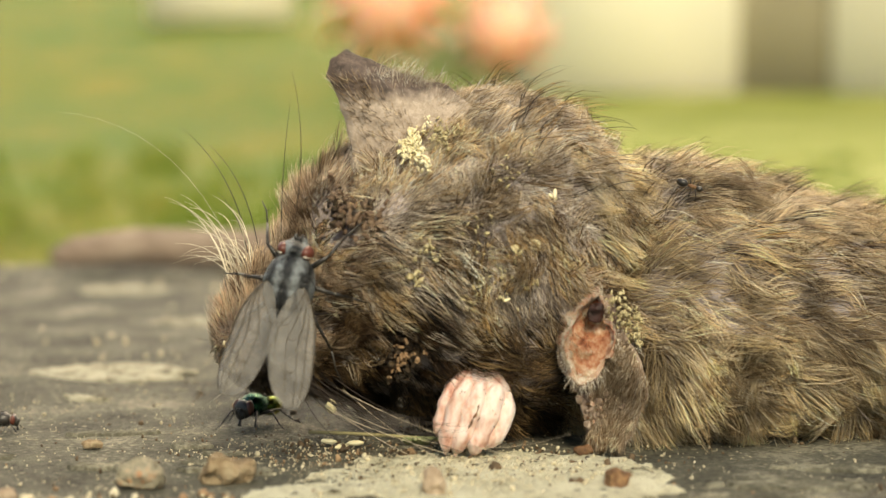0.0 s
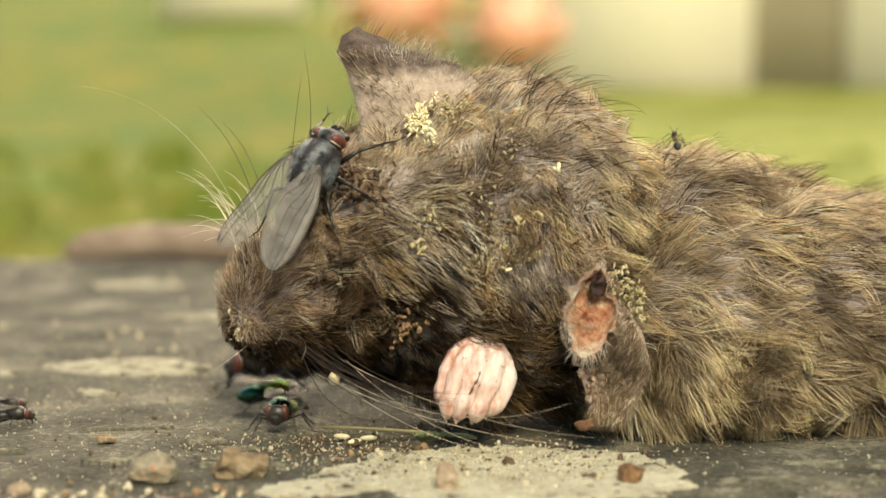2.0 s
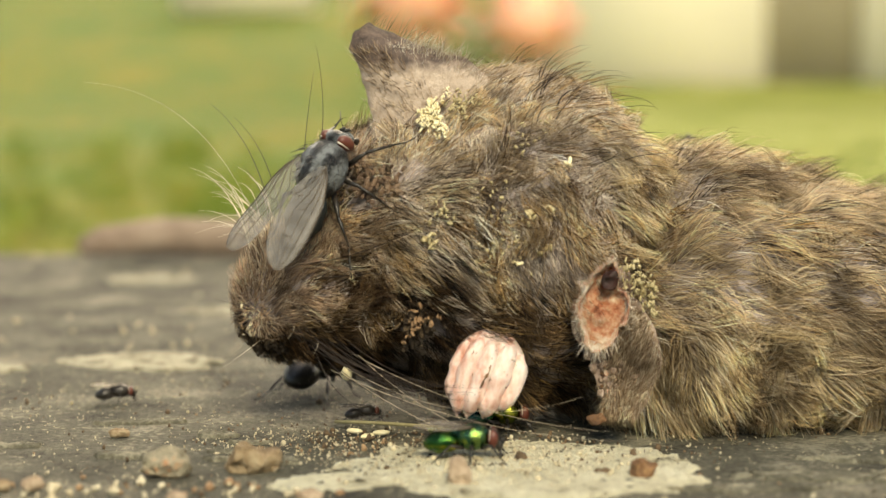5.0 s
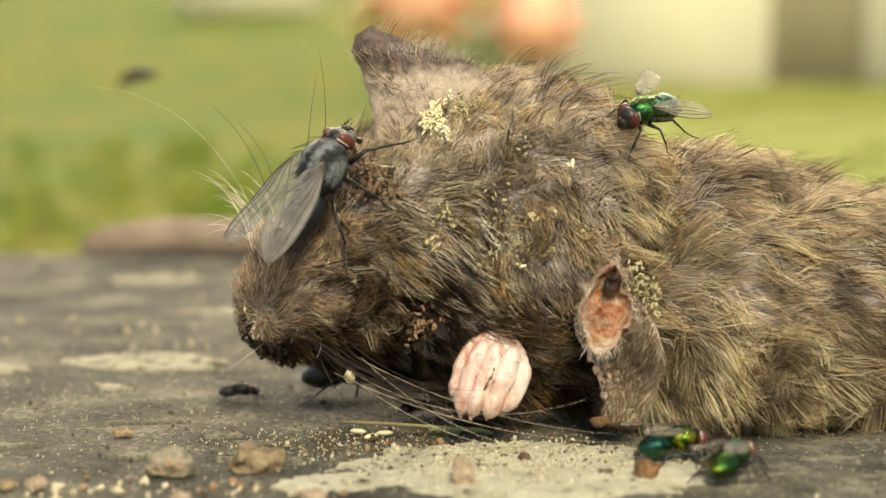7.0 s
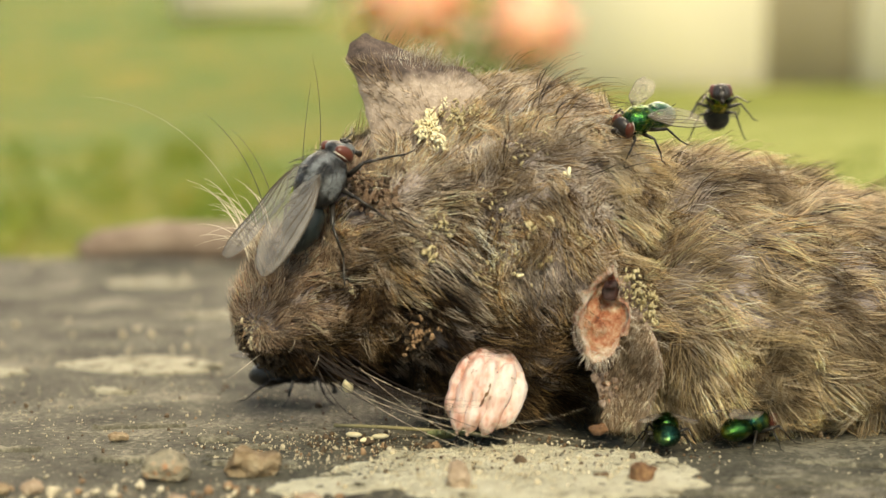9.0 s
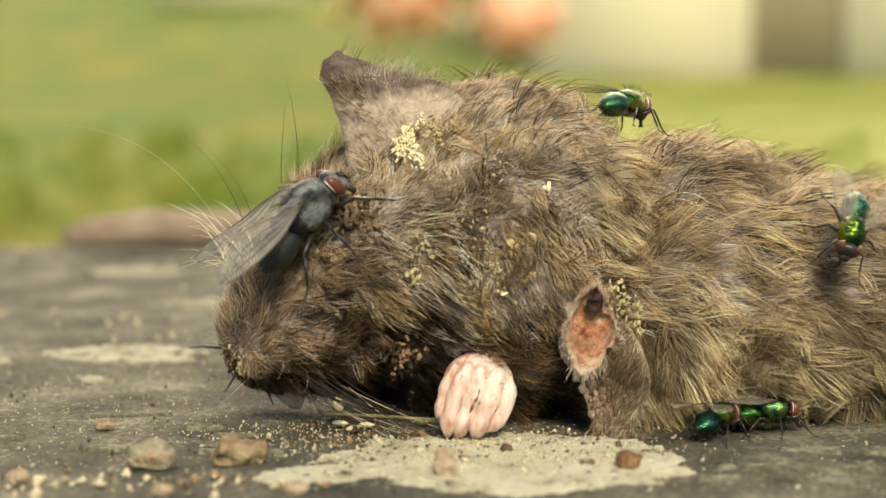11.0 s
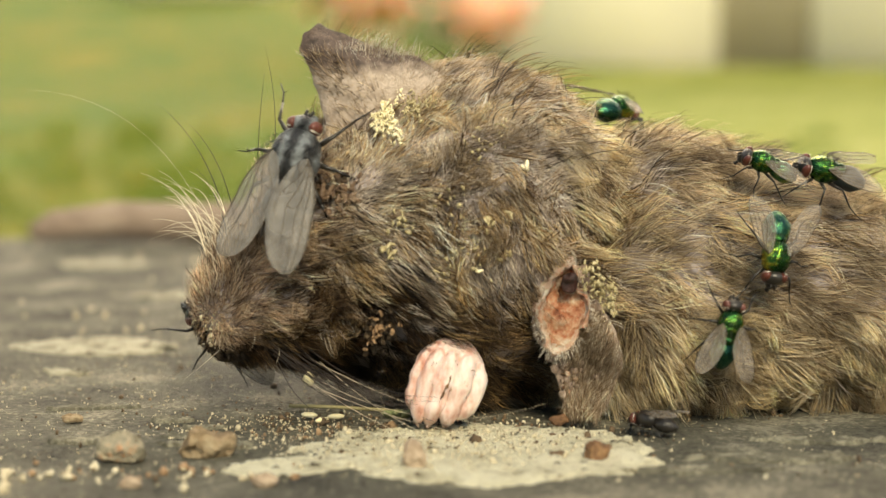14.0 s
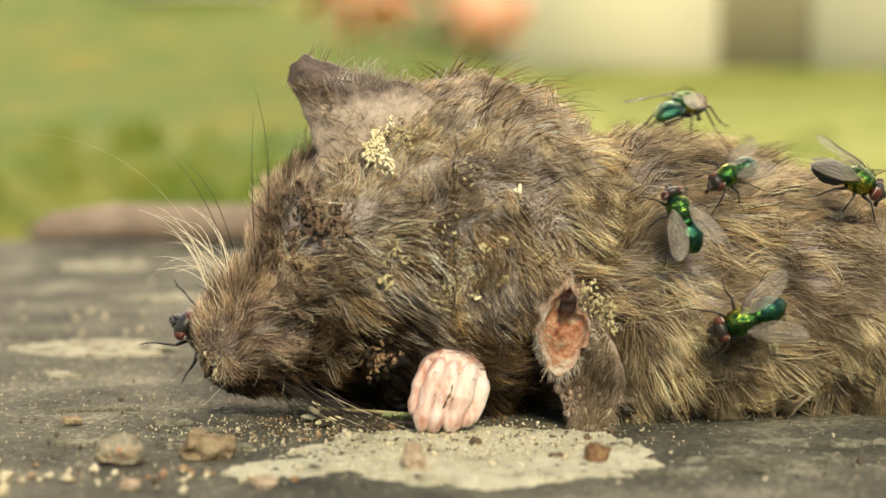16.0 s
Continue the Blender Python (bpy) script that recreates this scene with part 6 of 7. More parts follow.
    # bluebottle
    walk(bluebottle, [
        (0, pose(-0.00818, -0.00805, 0.01208, 68.2, -78.1, 14.0)), (0.1, pose(-0.00827, -0.00772, 0.01243, 68.8, -77.6, 13.4)),
        (0.2, pose(-0.00755, -0.00706, 0.01446, 69.4, -77.0, 12.8)), (0.4, pose(-0.00752, -0.00616, 0.01568, 62.5, -72.5, 16.2)),
        (0.5, pose(-0.00731, -0.00512, 0.01742, 59.6, -70.2, 17.4)), (0.6, pose(-0.00707, -0.00535, 0.01716, 57.7, -68.0, 17.4)),
        (1, pose(-0.00761, -0.00465, 0.01782, 45.2, -67.2, 23.2)), (1.5, pose(-0.00779, -0.00392, 0.01881, 38.4, -61.9, 23.1)),
        (2, pose(-0.00766, -0.00380, 0.01928, 36.9, -60.6, 23.5)), (2.5, pose(-0.00770, -0.00396, 0.01911, 35.6, -59.2, 23.8)),
        (3, pose(-0.00780, -0.00372, 0.01905, 34.6, -59.7, 24.2)), (3.5, pose(-0.00801, -0.00360, 0.01903, 33.6, -60.3, 24.5)),
        (4, pose(-0.00803, -0.00344, 0.01934, 32.7, -60.9, 24.8)), (4.2, pose(-0.00795, -0.00365, 0.01908, 32.2, -61.1, 25.0)),
        (6.3, pose(-0.00818, -0.00358, 0.01865, 27.9, -59.1, 23.4)), (6.5, pose(-0.00822, -0.00348, 0.01872, 27.4, -58.9, 23.3)),
        (7, pose(-0.00824, -0.00339, 0.01897, 26.5, -58.4, 23.0)), (7.5, pose(-0.00825, -0.00320, 0.01933, 25.7, -58.5, 22.5)),
        (8, pose(-0.00827, -0.00317, 0.01933, 25.0, -58.7, 22.2)), (8.5, pose(-0.00818, -0.00356, 0.01875, 24.3, -58.8, 21.7)),
        (9, pose(-0.00802, -0.00399, 0.01833, 23.7, -59.0, 21.2)), (9.2, pose(-0.00789, -0.00420, 0.01800, 23.4, -59.0, 21.0)),
        (11.3, pose(-0.00803, -0.00472, 0.01573, 21.6, -45.2, 11.6)), (11.5, pose(-0.00817, -0.00436, 0.01609, 21.2, -45.2, 11.5)),
        (12, pose(-0.00767, -0.00419, 0.01741, 20.3, -45.1, 11.3)), (12.5, pose(-0.00691, -0.00347, 0.01986, 19.4, -45.1, 11.1)),
        (13, pose(-0.00706, -0.00352, 0.01978, 18.5, -45.0, 10.9)), (13.5, pose(-0.00715, -0.00370, 0.01933, 17.6, -44.9, 10.7)),
        (13.8, pose(-0.00713, -0.00405, 0.01875, 20.1, -48.6, 10.5)), (13.9, pose(-0.00744, -0.00407, 0.01845, 53.1, -71.2, 21.8)),
        (14, pose(-0.00663, -0.00443, 0.01847, 52.8, -72.1, 23.0)), (14.1, pose(-0.00611, -0.00100, 0.01975, 52.5, -73.0, 24.2)),
        (14.2, pose(-0.00464, -0.00200, 0.02707, 52.0, -73.9, 25.6)), (14.4, pose(0.00448, 0.01000, 0.04724, 17.4, -41.9, 39.8)),
        (15, pose(0.06467, 0.06000, 0.08425, 10.4, -11.5, 24.0)), (16, pose(0.13137, 0.09000, 0.09534, 10.4, -11.5, 24.0)),
    ])
    # dark fly
    walk(dark_fly, [
        (0, pose(-0.01208, 0.03528, 0.00240, 0.0, -0.0, 60.0)), (1.5, pose(-0.01346, 0.03238, 0.00240, 0.0, -0.0, 120.0)),
        (2, pose(-0.01366, 0.01906, 0.00240, 0.0, -0.0, -170.0)), (2.2, pose(-0.01429, 0.01517, 0.00240, 0.0, -0.0, 170.0)),
        (2.5, pose(-0.01323, 0.01796, 0.00240, 0.0, -0.0, 100.0)), (2.7, pose(-0.01017, 0.01317, 0.00240, 0.0, -0.0, 60.0)),
        (2.8, pose(-0.00924, 0.01091, 0.00240, 0.0, -0.0, 60.0)), (3.5, pose(-0.00964, 0.01405, 0.00240, 0.0, -0.0, 70.0)),
        (4.2, pose(-0.00984, 0.01354, 0.00240, 0.0, -0.0, 70.0)), (6.3, pose(-0.00835, 0.01901, 0.00240, 0.0, -0.0, 30.0)),
        (7, pose(-0.00659, 0.01340, 0.00240, 0.0, -0.0, 0.0)), (8, pose(-0.00708, 0.01389, 0.00240, 0.0, -0.0, 0.0)),
        (8.4, pose(-0.01110, 0.01437, 0.00240, -0.0, -0.0, -20.0)), (9.2, pose(-0.01079, 0.01482, 0.00240, -0.0, -0.0, -10.0)),
        (9.9, pose(-0.01193, 0.01552, 0.00240, 0.0, -0.0, 50.0)), (10.5, pose(-0.01276, 0.01000, 0.00391, -7.7, -34.4, 121.0)),
        (11.3, pose(-0.01243, 0.00550, 0.00528, -85.7, -28.6, -166.0)), (12, pose(-0.01303, 0.00550, 0.00718, -85.7, -28.6, -166.0)),
        (12.5, pose(-0.01316, 0.00550, 0.00797, -85.7, -28.6, -166.0)), (13.5, pose(-0.01324, 0.00550, 0.00710, -85.7, -28.6, -166.0)),
        (14, pose(-0.01286, 0.00550, 0.00587, -85.7, -28.6, -166.0)), (14.5, pose(-0.01371, 0.00550, 0.00526, -85.7, -28.6, -166.0)),
        (15, pose(-0.01350, 0.00550, 0.00495, -85.7, -28.6, -166.0)), (16, pose(-0.01369, 0.00550, 0.00498, -85.7, -28.6, -166.0)),
    ])
    # green walker
    walk(green_walker, [
        (0, pose(-0.01185, 0.00567, 0.00168, 0.0, -0.0, -120.0)), (1, pose(-0.01214, 0.00592, 0.00168, 0.0, -0.0, -120.0)),
        (1.5, pose(-0.01234, 0.00565, 0.00168, 0.0, -0.0, -120.0)), (1.8, pose(-0.01240, 0.00331, 0.00168, 0.0, -0.0, -115.0)),
        (2, pose(-0.01056, 0.00177, 0.00168, 0.0, -0.0, -95.0)), (2.2, pose(-0.00979, 0.00057, 0.00168, -0.0, -0.0, -85.0)),
        (2.4, pose(-0.00887, -0.00268, 0.00168, -0.0, -0.0, -60.0)), (2.5, pose(-0.00638, -0.00406, 0.00168, -0.0, -0.0, -38.0)),
        (2.6, pose(-0.00594, -0.00415, 0.00168, -0.0, -0.0, -32.0)), (2.8, pose(-0.00346, -0.00474, 0.00168, -0.0, -0.0, -12.0)),
        (3, pose(-0.00185, -0.00609, 0.00168, -0.0, -0.0, -5.0)), (3.5, pose(-0.00140, -0.00598, 0.00168, -0.0, -0.0, -3.0)),
        (4.2, pose(-0.00062, -0.00439, 0.00168, -0.0, -0.0, -3.0)), (5.2, pose(0.00265, -0.01119, 0.00168, -0.0, -0.0, -5.0)),
        (6.3, pose(0.00598, -0.01300, 0.00168, -0.0, -0.0, -0.0)), (6.4, pose(0.00912, -0.01334, 0.00168, 0.0, -0.0, 5.0)),
        (6.6, pose(0.01394, -0.01413, 0.00168, 0.0, -0.0, 15.0)), (6.8, pose(0.01693, -0.01336, 0.00168, 0.0, -0.0, 40.0)),
        (7, pose(0.01814, -0.01475, 0.00168, 0.0, -0.0, 60.0)), (7.2, pose(0.01862, -0.01444, 0.00168, 0.0, -0.0, 65.0)),
        (7.4, pose(0.01850, -0.01330, 0.00168, 0.0, -0.0, 60.0)), (7.6, pose(0.01907, -0.00867, 0.00168, 0.0, -0.0, 40.0)),
        (7.8, pose(0.02129, -0.00491, 0.00168, 0.0, -0.0, 20.0)), (8.4, pose(0.02137, -0.00431, 0.00168, 0.0, -0.0, 18.0)),
        (9, pose(0.02180, -0.00339, 0.00168, 0.0, -0.0, 40.0)), (9.2, pose(0.02184, -0.00179, 0.00168, 0.0, -0.0, 60.0)),
        (10.2, pose(0.02321, -0.00303, 0.00168, 0.0, -0.0, 30.0)), (11.3, pose(0.02542, -0.00347, 0.00168, 0.0, -0.0, 2.0)),
        (11.7, pose(0.02921, -0.00266, 0.00168, 0.0, -0.0, 10.0)), (12, pose(0.03221, -0.00238, 0.00168, 0.0, -0.0, 60.0)),
        (12.5, pose(0.03192, -0.00399, 0.00168, 0.0, -0.0, 90.0)), (12.8, pose(0.03329, -0.00414, 0.00168, 0.0, -0.0, 70.0)),
        (12.95, pose(0.03590, -0.00488, 0.00168, 0.0, -0.0, 30.0)), (13.2, pose(0.03770, -0.00563, 0.00168, 0.0, -0.0, 15.0)),
        (16, pose(0.04177, -0.00596, 0.00168, 0.0, -0.0, 5.0)),
    ])
    # green partner
    walk(green_partner, [
        (0, pose(-0.01360, 0.01500, 0.00573, 0.0, -0.0, -174.3)), (0.2, pose(-0.01668, 0.01500, 0.00638, 0.0, -0.0, -174.3)),
        (0.4, pose(-0.02165, 0.01500, 0.00693, 0.0, -0.0, -174.3)), (0.6, pose(-0.02226, 0.01500, 0.00722, 0.0, -0.0, -174.3)),
        (0.7, pose(-0.02588, 0.01500, 0.00743, 0.0, -0.0, -174.3)), (0.8, pose(-0.02967, 0.01500, 0.00774, 0.0, -0.0, -174.3)),
        (0.9, pose(-0.03235, 0.01500, 0.00751, 0.0, -0.0, -174.3)), (1, pose(-0.03596, 0.01500, 0.00583, 0.0, -0.0, -107.5)),
        (1.1, pose(-0.03462, 0.01300, 0.00384, -0.0, -0.0, -36.9)), (1.2, pose(-0.03131, 0.02155, 0.00161, -0.0, -0.0, -2.0)),
        (1.3, pose(-0.02603, 0.01840, 0.00161, 0.0, -0.0, 0.0)), (1.5, pose(-0.02071, 0.01414, 0.00161, -0.0, -0.0, -2.0)),
        (1.6, pose(-0.01907, 0.01322, 0.00161, -0.0, -0.0, -2.0)), (1.8, pose(-0.01536, 0.01090, 0.00161, 0.0, -0.0, 0.0)),
        (2, pose(-0.01156, 0.01015, 0.00161, 0.0, -0.0, 0.0)), (2.2, pose(-0.00728, 0.00729, 0.00161, -0.0, -0.0, -2.0)),
        (2.4, pose(-0.00653, 0.00646, 0.00161, 0.0, -0.0, 0.0)), (2.6, pose(-0.00681, 0.00761, 0.00161, 0.0, -0.0, 0.0)),
        (2.8, pose(-0.00598, 0.00597, 0.00161, 0.0, -0.0, 0.0)), (3, pose(-0.00423, 0.00345, 0.00161, 0.0, -0.0, 0.0)),
        (3.5, pose(-0.00314, 0.00224, 0.00161, 0.0, -0.0, 0.0)), (4.2, pose(-0.00049, 0.00182, 0.00161, 0.0, -0.0, 2.0)),
        (5.2, pose(0.00602, -0.00233, 0.00161, 0.0, -0.0, 5.0)), (6, pose(0.01058, -0.00654, 0.00161, 0.0, -0.0, 10.0)),
        (6.3, pose(0.01121, -0.00694, 0.00161, 0.0, -0.0, 10.0)), (6.6, pose(0.01201, -0.00820, 0.00161, 0.0, -0.0, 10.0)),
        (7, pose(0.01549, -0.00997, 0.00161, 0.0, -0.0, 20.0)), (7.4, pose(0.01571, -0.00966, 0.00161, 0.0, -0.0, 18.0)),
        (7.6, pose(0.01711, -0.00977, 0.00161, 0.0, -0.0, 15.0)), (7.8, pose(0.01619, -0.00610, 0.00161, 0.0, -0.0, 50.0)),
        (8, pose(0.01345, -0.00437, 0.00161, 0.0, -0.0, 85.0)), (8.4, pose(0.01351, -0.00433, 0.00161, 0.0, -0.0, 85.0)),
        (8.6, pose(0.01479, -0.00497, 0.00161, 0.0, -0.0, 85.0)), (9, pose(0.01553, -0.00441, 0.00161, 0.0, -0.0, 85.0)),
        (9.2, pose(0.01567, -0.00344, 0.00161, 0.0, -0.0, 85.0)), (11.3, pose(0.02048, -0.00542, 0.00161, 0.0, -0.0, 40.0)),
        (11.5, pose(0.02060, -0.00585, 0.00161, 0.0, -0.0, 35.0)), (11.9, pose(0.02561, -0.00709, 0.00161, 0.0, -0.0, 60.0)),
        (12.3, pose(0.02571, -0.00500, 0.00134, -3.6, -11.9, 108.4)), (12.5, pose(0.02617, -0.00500, 0.00214, -22.5, -40.3, 135.0)),
        (12.7, pose(0.02509, -0.00636, 0.00312, -121.8, -77.6, -143.5)), (13, pose(0.02408, -0.00661, 0.00454, 106.5, -79.8, -11.9)),
        (13.3, pose(0.02399, -0.00662, 0.00454, 101.2, -74.9, -6.6)), (13.5, pose(0.02230, -0.00676, 0.00465, 99.2, -71.9, -7.1)),
        (13.8, pose(0.02136, -0.00683, 0.00579, 92.7, -72.0, -2.4)), (14, pose(0.02255, -0.00676, 0.00735, 74.6, -77.5, 17.3)),
        (14.2, pose(0.02308, -0.00653, 0.00870, 33.9, -80.4, 58.8)), (14.5, pose(0.02231, -0.00612, 0.01050, -20.8, -75.6, 114.2)),
        (15, pose(0.02165, -0.00603, 0.01089, -26.7, -74.2, 119.7)), (15.2, pose(0.02176, -0.00586, 0.01135, -14.9, -74.2, 108.0)),
        (15.4, pose(0.02121, -0.00473, 0.01395, 15.5, -68.8, 77.0)), (15.6, pose(0.02147, -0.00429, 0.01471, 28.5, -64.5, 63.6)),
        (16, pose(0.01951, -0.00420, 0.01506, -40.6, -60.2, 134.9)),
    ])
    # green crown
    walk(green_crown, [
        (0, pose(0.05976, 0.00938, 0.00192, 0.0, -0.0, 170.0)), (4.6, pose(0.05598, 0.00583, 0.00192, 0.0, -0.0, 170.0)),
        (5.2, pose(0.03644, 0.00000, 0.02455, -10.9, -24.0, 180.0)), (5.8, pose(0.01657, 0.00000, 0.02454, -16.8, 5.7, 180.0)),
        (6.2, pose(0.01427, 0.00100, 0.02236, -32.3, 14.8, -142.3)), (6.5, pose(0.01428, 0.00100, 0.02247, -32.3, 14.8, -142.3)),
        (7, pose(0.01419, 0.00100, 0.02281, -32.3, 14.8, -142.3)), (7.5, pose(0.01418, 0.00100, 0.02324, -32.3, 14.8, -142.3)),
        (8, pose(0.01417, 0.00100, 0.02324, -32.3, 14.8, -142.3)), (8.5, pose(0.01417, 0.00100, 0.02258, -32.3, 14.8, -142.3)),
        (9, pose(0.01411, 0.00100, 0.02237, -32.7, 16.2, -143.7)), (9.2, pose(0.01423, 0.00100, 0.02213, -32.7, 16.2, -143.7)),
        (9.6, pose(0.01428, 0.00100, 0.02204, -14.1, -6.1, 148.0)), (10, pose(0.01446, 0.00200, 0.02202, -3.6, -6.2, 102.5)),
        (10.7, pose(0.01473, 0.00400, 0.02251, 11.6, -6.1, 58.0)), (11.3, pose(0.01503, 0.00500, 0.02271, -7.2, 18.3, 52.6)),
        (11.7, pose(0.01507, 0.00500, 0.02266, -7.2, 18.3, 52.6)), (12.1, pose(0.01533, 0.00500, 0.02288, -7.2, 18.3, 52.6)),
        (12.5, pose(0.01596, 0.00500, 0.02351, -7.2, 18.3, 52.6)), (12.7, pose(0.01752, 0.01000, 0.02225, 20.7, 17.6, 32.0)),
        (13, pose(0.01744, 0.01100, 0.02132, 19.9, 12.2, 49.4)), (13.5, pose(0.01741, 0.01100, 0.02136, 18.6, 6.1, 58.0)),
        (14, pose(0.01744, 0.01100, 0.02156, 18.6, 6.1, 58.0)), (14.5, pose(0.01670, 0.01100, 0.02157, 17.8, 6.4, 63.4)),
        (15, pose(0.01697, 0.01100, 0.02151, 18.2, -0.0, 58.0)), (15.2, pose(0.01615, 0.01100, 0.02214, 15.2, -0.0, 49.4)),
        (15.4, pose(0.01676, 0.01100, 0.02285, 17.1, -0.0, 32.0)), (15.6, pose(0.01959, 0.00900, 0.02221, 3.6, -7.0, 50.4)),
        (15.8, pose(0.01939, 0.00900, 0.02245, 3.6, -7.0, 50.4)), (16, pose(0.02208, 0.00900, 0.02205, 3.6, -7.0, 50.4)),
    ])
    # back fly
    walk(back_fly, [
        (0, pose(-0.07131, 0.06600, 0.01038, 5.7, -2.8, -5.7)), (3.7, pose(-0.05971, 0.06600, 0.00857, 5.7, -2.8, -5.7)),
        (4, pose(-0.04669, 0.06600, 0.00858, 5.7, -2.8, -5.7)), (4.1, pose(-0.04278, 0.06600, 0.00920, 5.7, -2.8, -5.7)),
        (4.2, pose(-0.03876, 0.06600, 0.00982, 5.7, -2.8, -5.7)), (5.5, pose(0.00250, 0.06000, 0.01415, 5.7, -2.8, -5.7)),
        (6.8, pose(0.02181, 0.04500, 0.01500, 0.0, -11.5, -24.0)), (7.5, pose(0.02127, 0.02200, 0.02074, 10.9, -35.3, -45.0)),
        (7.8, pose(0.02163, 0.02000, 0.02265, 12.6, 6.2, -40.6)), (8.4, pose(0.02182, 0.02000, 0.02252, 11.8, 6.2, -45.0)),
        (8.6, pose(0.02357, 0.01900, 0.02220, 6.0, 9.0, -58.0)), (8.8, pose(0.02334, 0.01400, 0.02320, -2.3, -17.2, -78.1)),
        (9, pose(0.02161, 0.01200, 0.02371, 1.5, -30.4, -93.4)), (9.2, pose(0.02122, 0.01200, 0.02375, 1.5, -30.4, -93.4)),
        (9.6, pose(0.02500, 0.01500, 0.02700, -1.8, -6.0, -71.6)), (10.1, pose(0.04800, 0.02000, 0.03400, -5.8, -12.5, 6.3)),
        (10.7, pose(0.07500, 0.02200, 0.03200, -4.6, -0.0, 36.9)), (11.2, pose(0.06200, 0.01400, 0.03000, -16.6, -0.0, -173.7)),
        (11.5, pose(0.04200, 0.00800, 0.02550, -21.7, 11.7, -171.0)), (11.6, pose(0.02937, 0.00450, 0.02024, -20.7, 6.1, -148.0)),
        (11.7, pose(0.02888, 0.00426, 0.01981, -34.9, -0.0, -151.6)), (12, pose(0.02838, 0.00561, 0.02044, -31.2, -0.0, -147.5)),
        (12.5, pose(0.02799, 0.00691, 0.02089, -27.7, -1.7, -146.4)), (12.7, pose(0.02751, 0.00488, 0.02050, -33.2, -0.0, -148.0)),
        (12.9, pose(0.03004, 0.00237, 0.01855, -40.2, -4.8, -162.5)), (13.3, pose(0.02918, 0.00017, 0.01742, -46.6, -7.8, -168.2)),
        (13.5, pose(0.03077, 0.00056, 0.01715, -45.2, -9.9, -170.2)), (14, pose(0.03063, 0.00083, 0.01740, -43.9, -11.9, -172.1)),
        (14.5, pose(0.02944, 0.00217, 0.01864, -38.6, -14.9, -174.8)), (15, pose(0.02982, 0.00165, 0.01820, -32.5, -29.1, 164.5)),
        (15.2, pose(0.03168, 0.00215, 0.01787, 8.3, -44.1, 99.9)), (15.4, pose(0.03172, 0.00194, 0.01774, 35.3, -27.0, 52.5)),
        (15.6, pose(0.03198, 0.00138, 0.01730, 43.0, 9.8, 10.7)), (16, pose(0.03329, 0.00119, 0.01672, 38.5, 24.9, -6.6)),
    ])
    # back fly late
    walk(back_fly_late, [
        (0, pose(0.08389, 0.04000, 0.02846, 0.0, -0.0, 180.0)), (12.8, pose(0.08557, 0.04000, 0.02600, 0.0, -0.0, 180.0)),
        (13.2, pose(0.04822, 0.02500, 0.02474, 0.0, 11.3, 180.0)), (13.4, pose(0.03257, 0.01600, 0.02040, -5.8, 11.3, 180.0)),
        (13.5, pose(0.02543, 0.00104, 0.01898, -43.9, -11.8, -169.4)), (13.7, pose(0.02571, 0.00109, 0.01891, -43.0, -14.9, -172.6)),
        (14, pose(0.02607, 0.00005, 0.01801, -45.2, -20.0, -178.6)), (14.2, pose(0.02531, 0.00023, 0.01844, -43.7, -22.0, 179.0)),
        (14.5, pose(0.02381, 0.00070, 0.01935, -40.5, -22.9, 175.3)), (14.8, pose(0.02204, 0.00094, 0.02004, -37.0, -24.4, 166.4)),
        (15, pose(0.02116, 0.00120, 0.02040, -32.4, -27.7, 155.6)), (15.2, pose(0.02202, 0.00192, 0.02064, -38.5, -10.0, -175.4)),
        (15.5, pose(0.02266, 0.00075, 0.01975, -43.9, 9.0, -153.9)), (15.8, pose(0.02444, -0.00003, 0.01858, -47.2, 13.0, -149.2)),
        (16, pose(0.02333, -0.00179, 0.01731, -54.6, 22.5, -152.5)),
    ])
    # flank fly
    walk(flank_fly, [
        (0, pose(0.05222, -0.00169, 0.01067, -62.5, -0.0, -170.3)), (9.4, pose(0.05010, -0.00246, 0.01023, -66.7, -0.0, -171.7)),
        (10.1, pose(0.04059, -0.00286, 0.01155, -57.5, 9.8, -168.9)), (10.8, pose(0.03151, -0.00322, 0.01326, -47.5, 45.9, -136.2)),
        (11.3, pose(0.02738, -0.00328, 0.01462, -22.1, 60.2, -104.2)), (11.7, pose(0.02712, -0.00399, 0.01373, -23.0, 62.8, -105.8)),
        (12, pose(0.02632, -0.00496, 0.01243, -25.0, 66.8, -109.1)), (12.5, pose(0.02746, -0.00525, 0.01143, -22.5, 69.5, -106.3)),
        (12.8, pose(0.02642, -0.00575, 0.01071, -30.3, 71.6, -115.0)), (13, pose(0.02595, -0.00593, 0.01043, -41.1, 70.4, -126.6)),
        (13.3, pose(0.02557, -0.00559, 0.01143, -20.3, 71.1, -104.8)), (13.8, pose(0.02568, -0.00545, 0.01170, -12.0, 71.1, -95.8)),
        (14, pose(0.02587, -0.00535, 0.01181, -26.6, 68.7, -111.1)), (14.2, pose(0.02579, -0.00589, 0.01060, -52.7, 64.4, -139.3)),
        (14.5, pose(0.02576, -0.00550, 0.01157, -57.1, 54.9, -145.3)), (15, pose(0.02530, -0.00556, 0.01160, -62.3, 48.5, -152.0)),
        (15.2, pose(0.02506, -0.00612, 0.01022, -72.0, 40.6, -162.5)), (15.4, pose(0.02559, -0.00622, 0.00968, -77.0, 24.6, -168.7)),
        (15.6, pose(0.02350, -0.00682, 0.00776, -85.3, 19.9, -174.9)), (16, pose(0.02331, -0.00684, 0.00773, -85.4, 19.9, -175.1)),
    ])
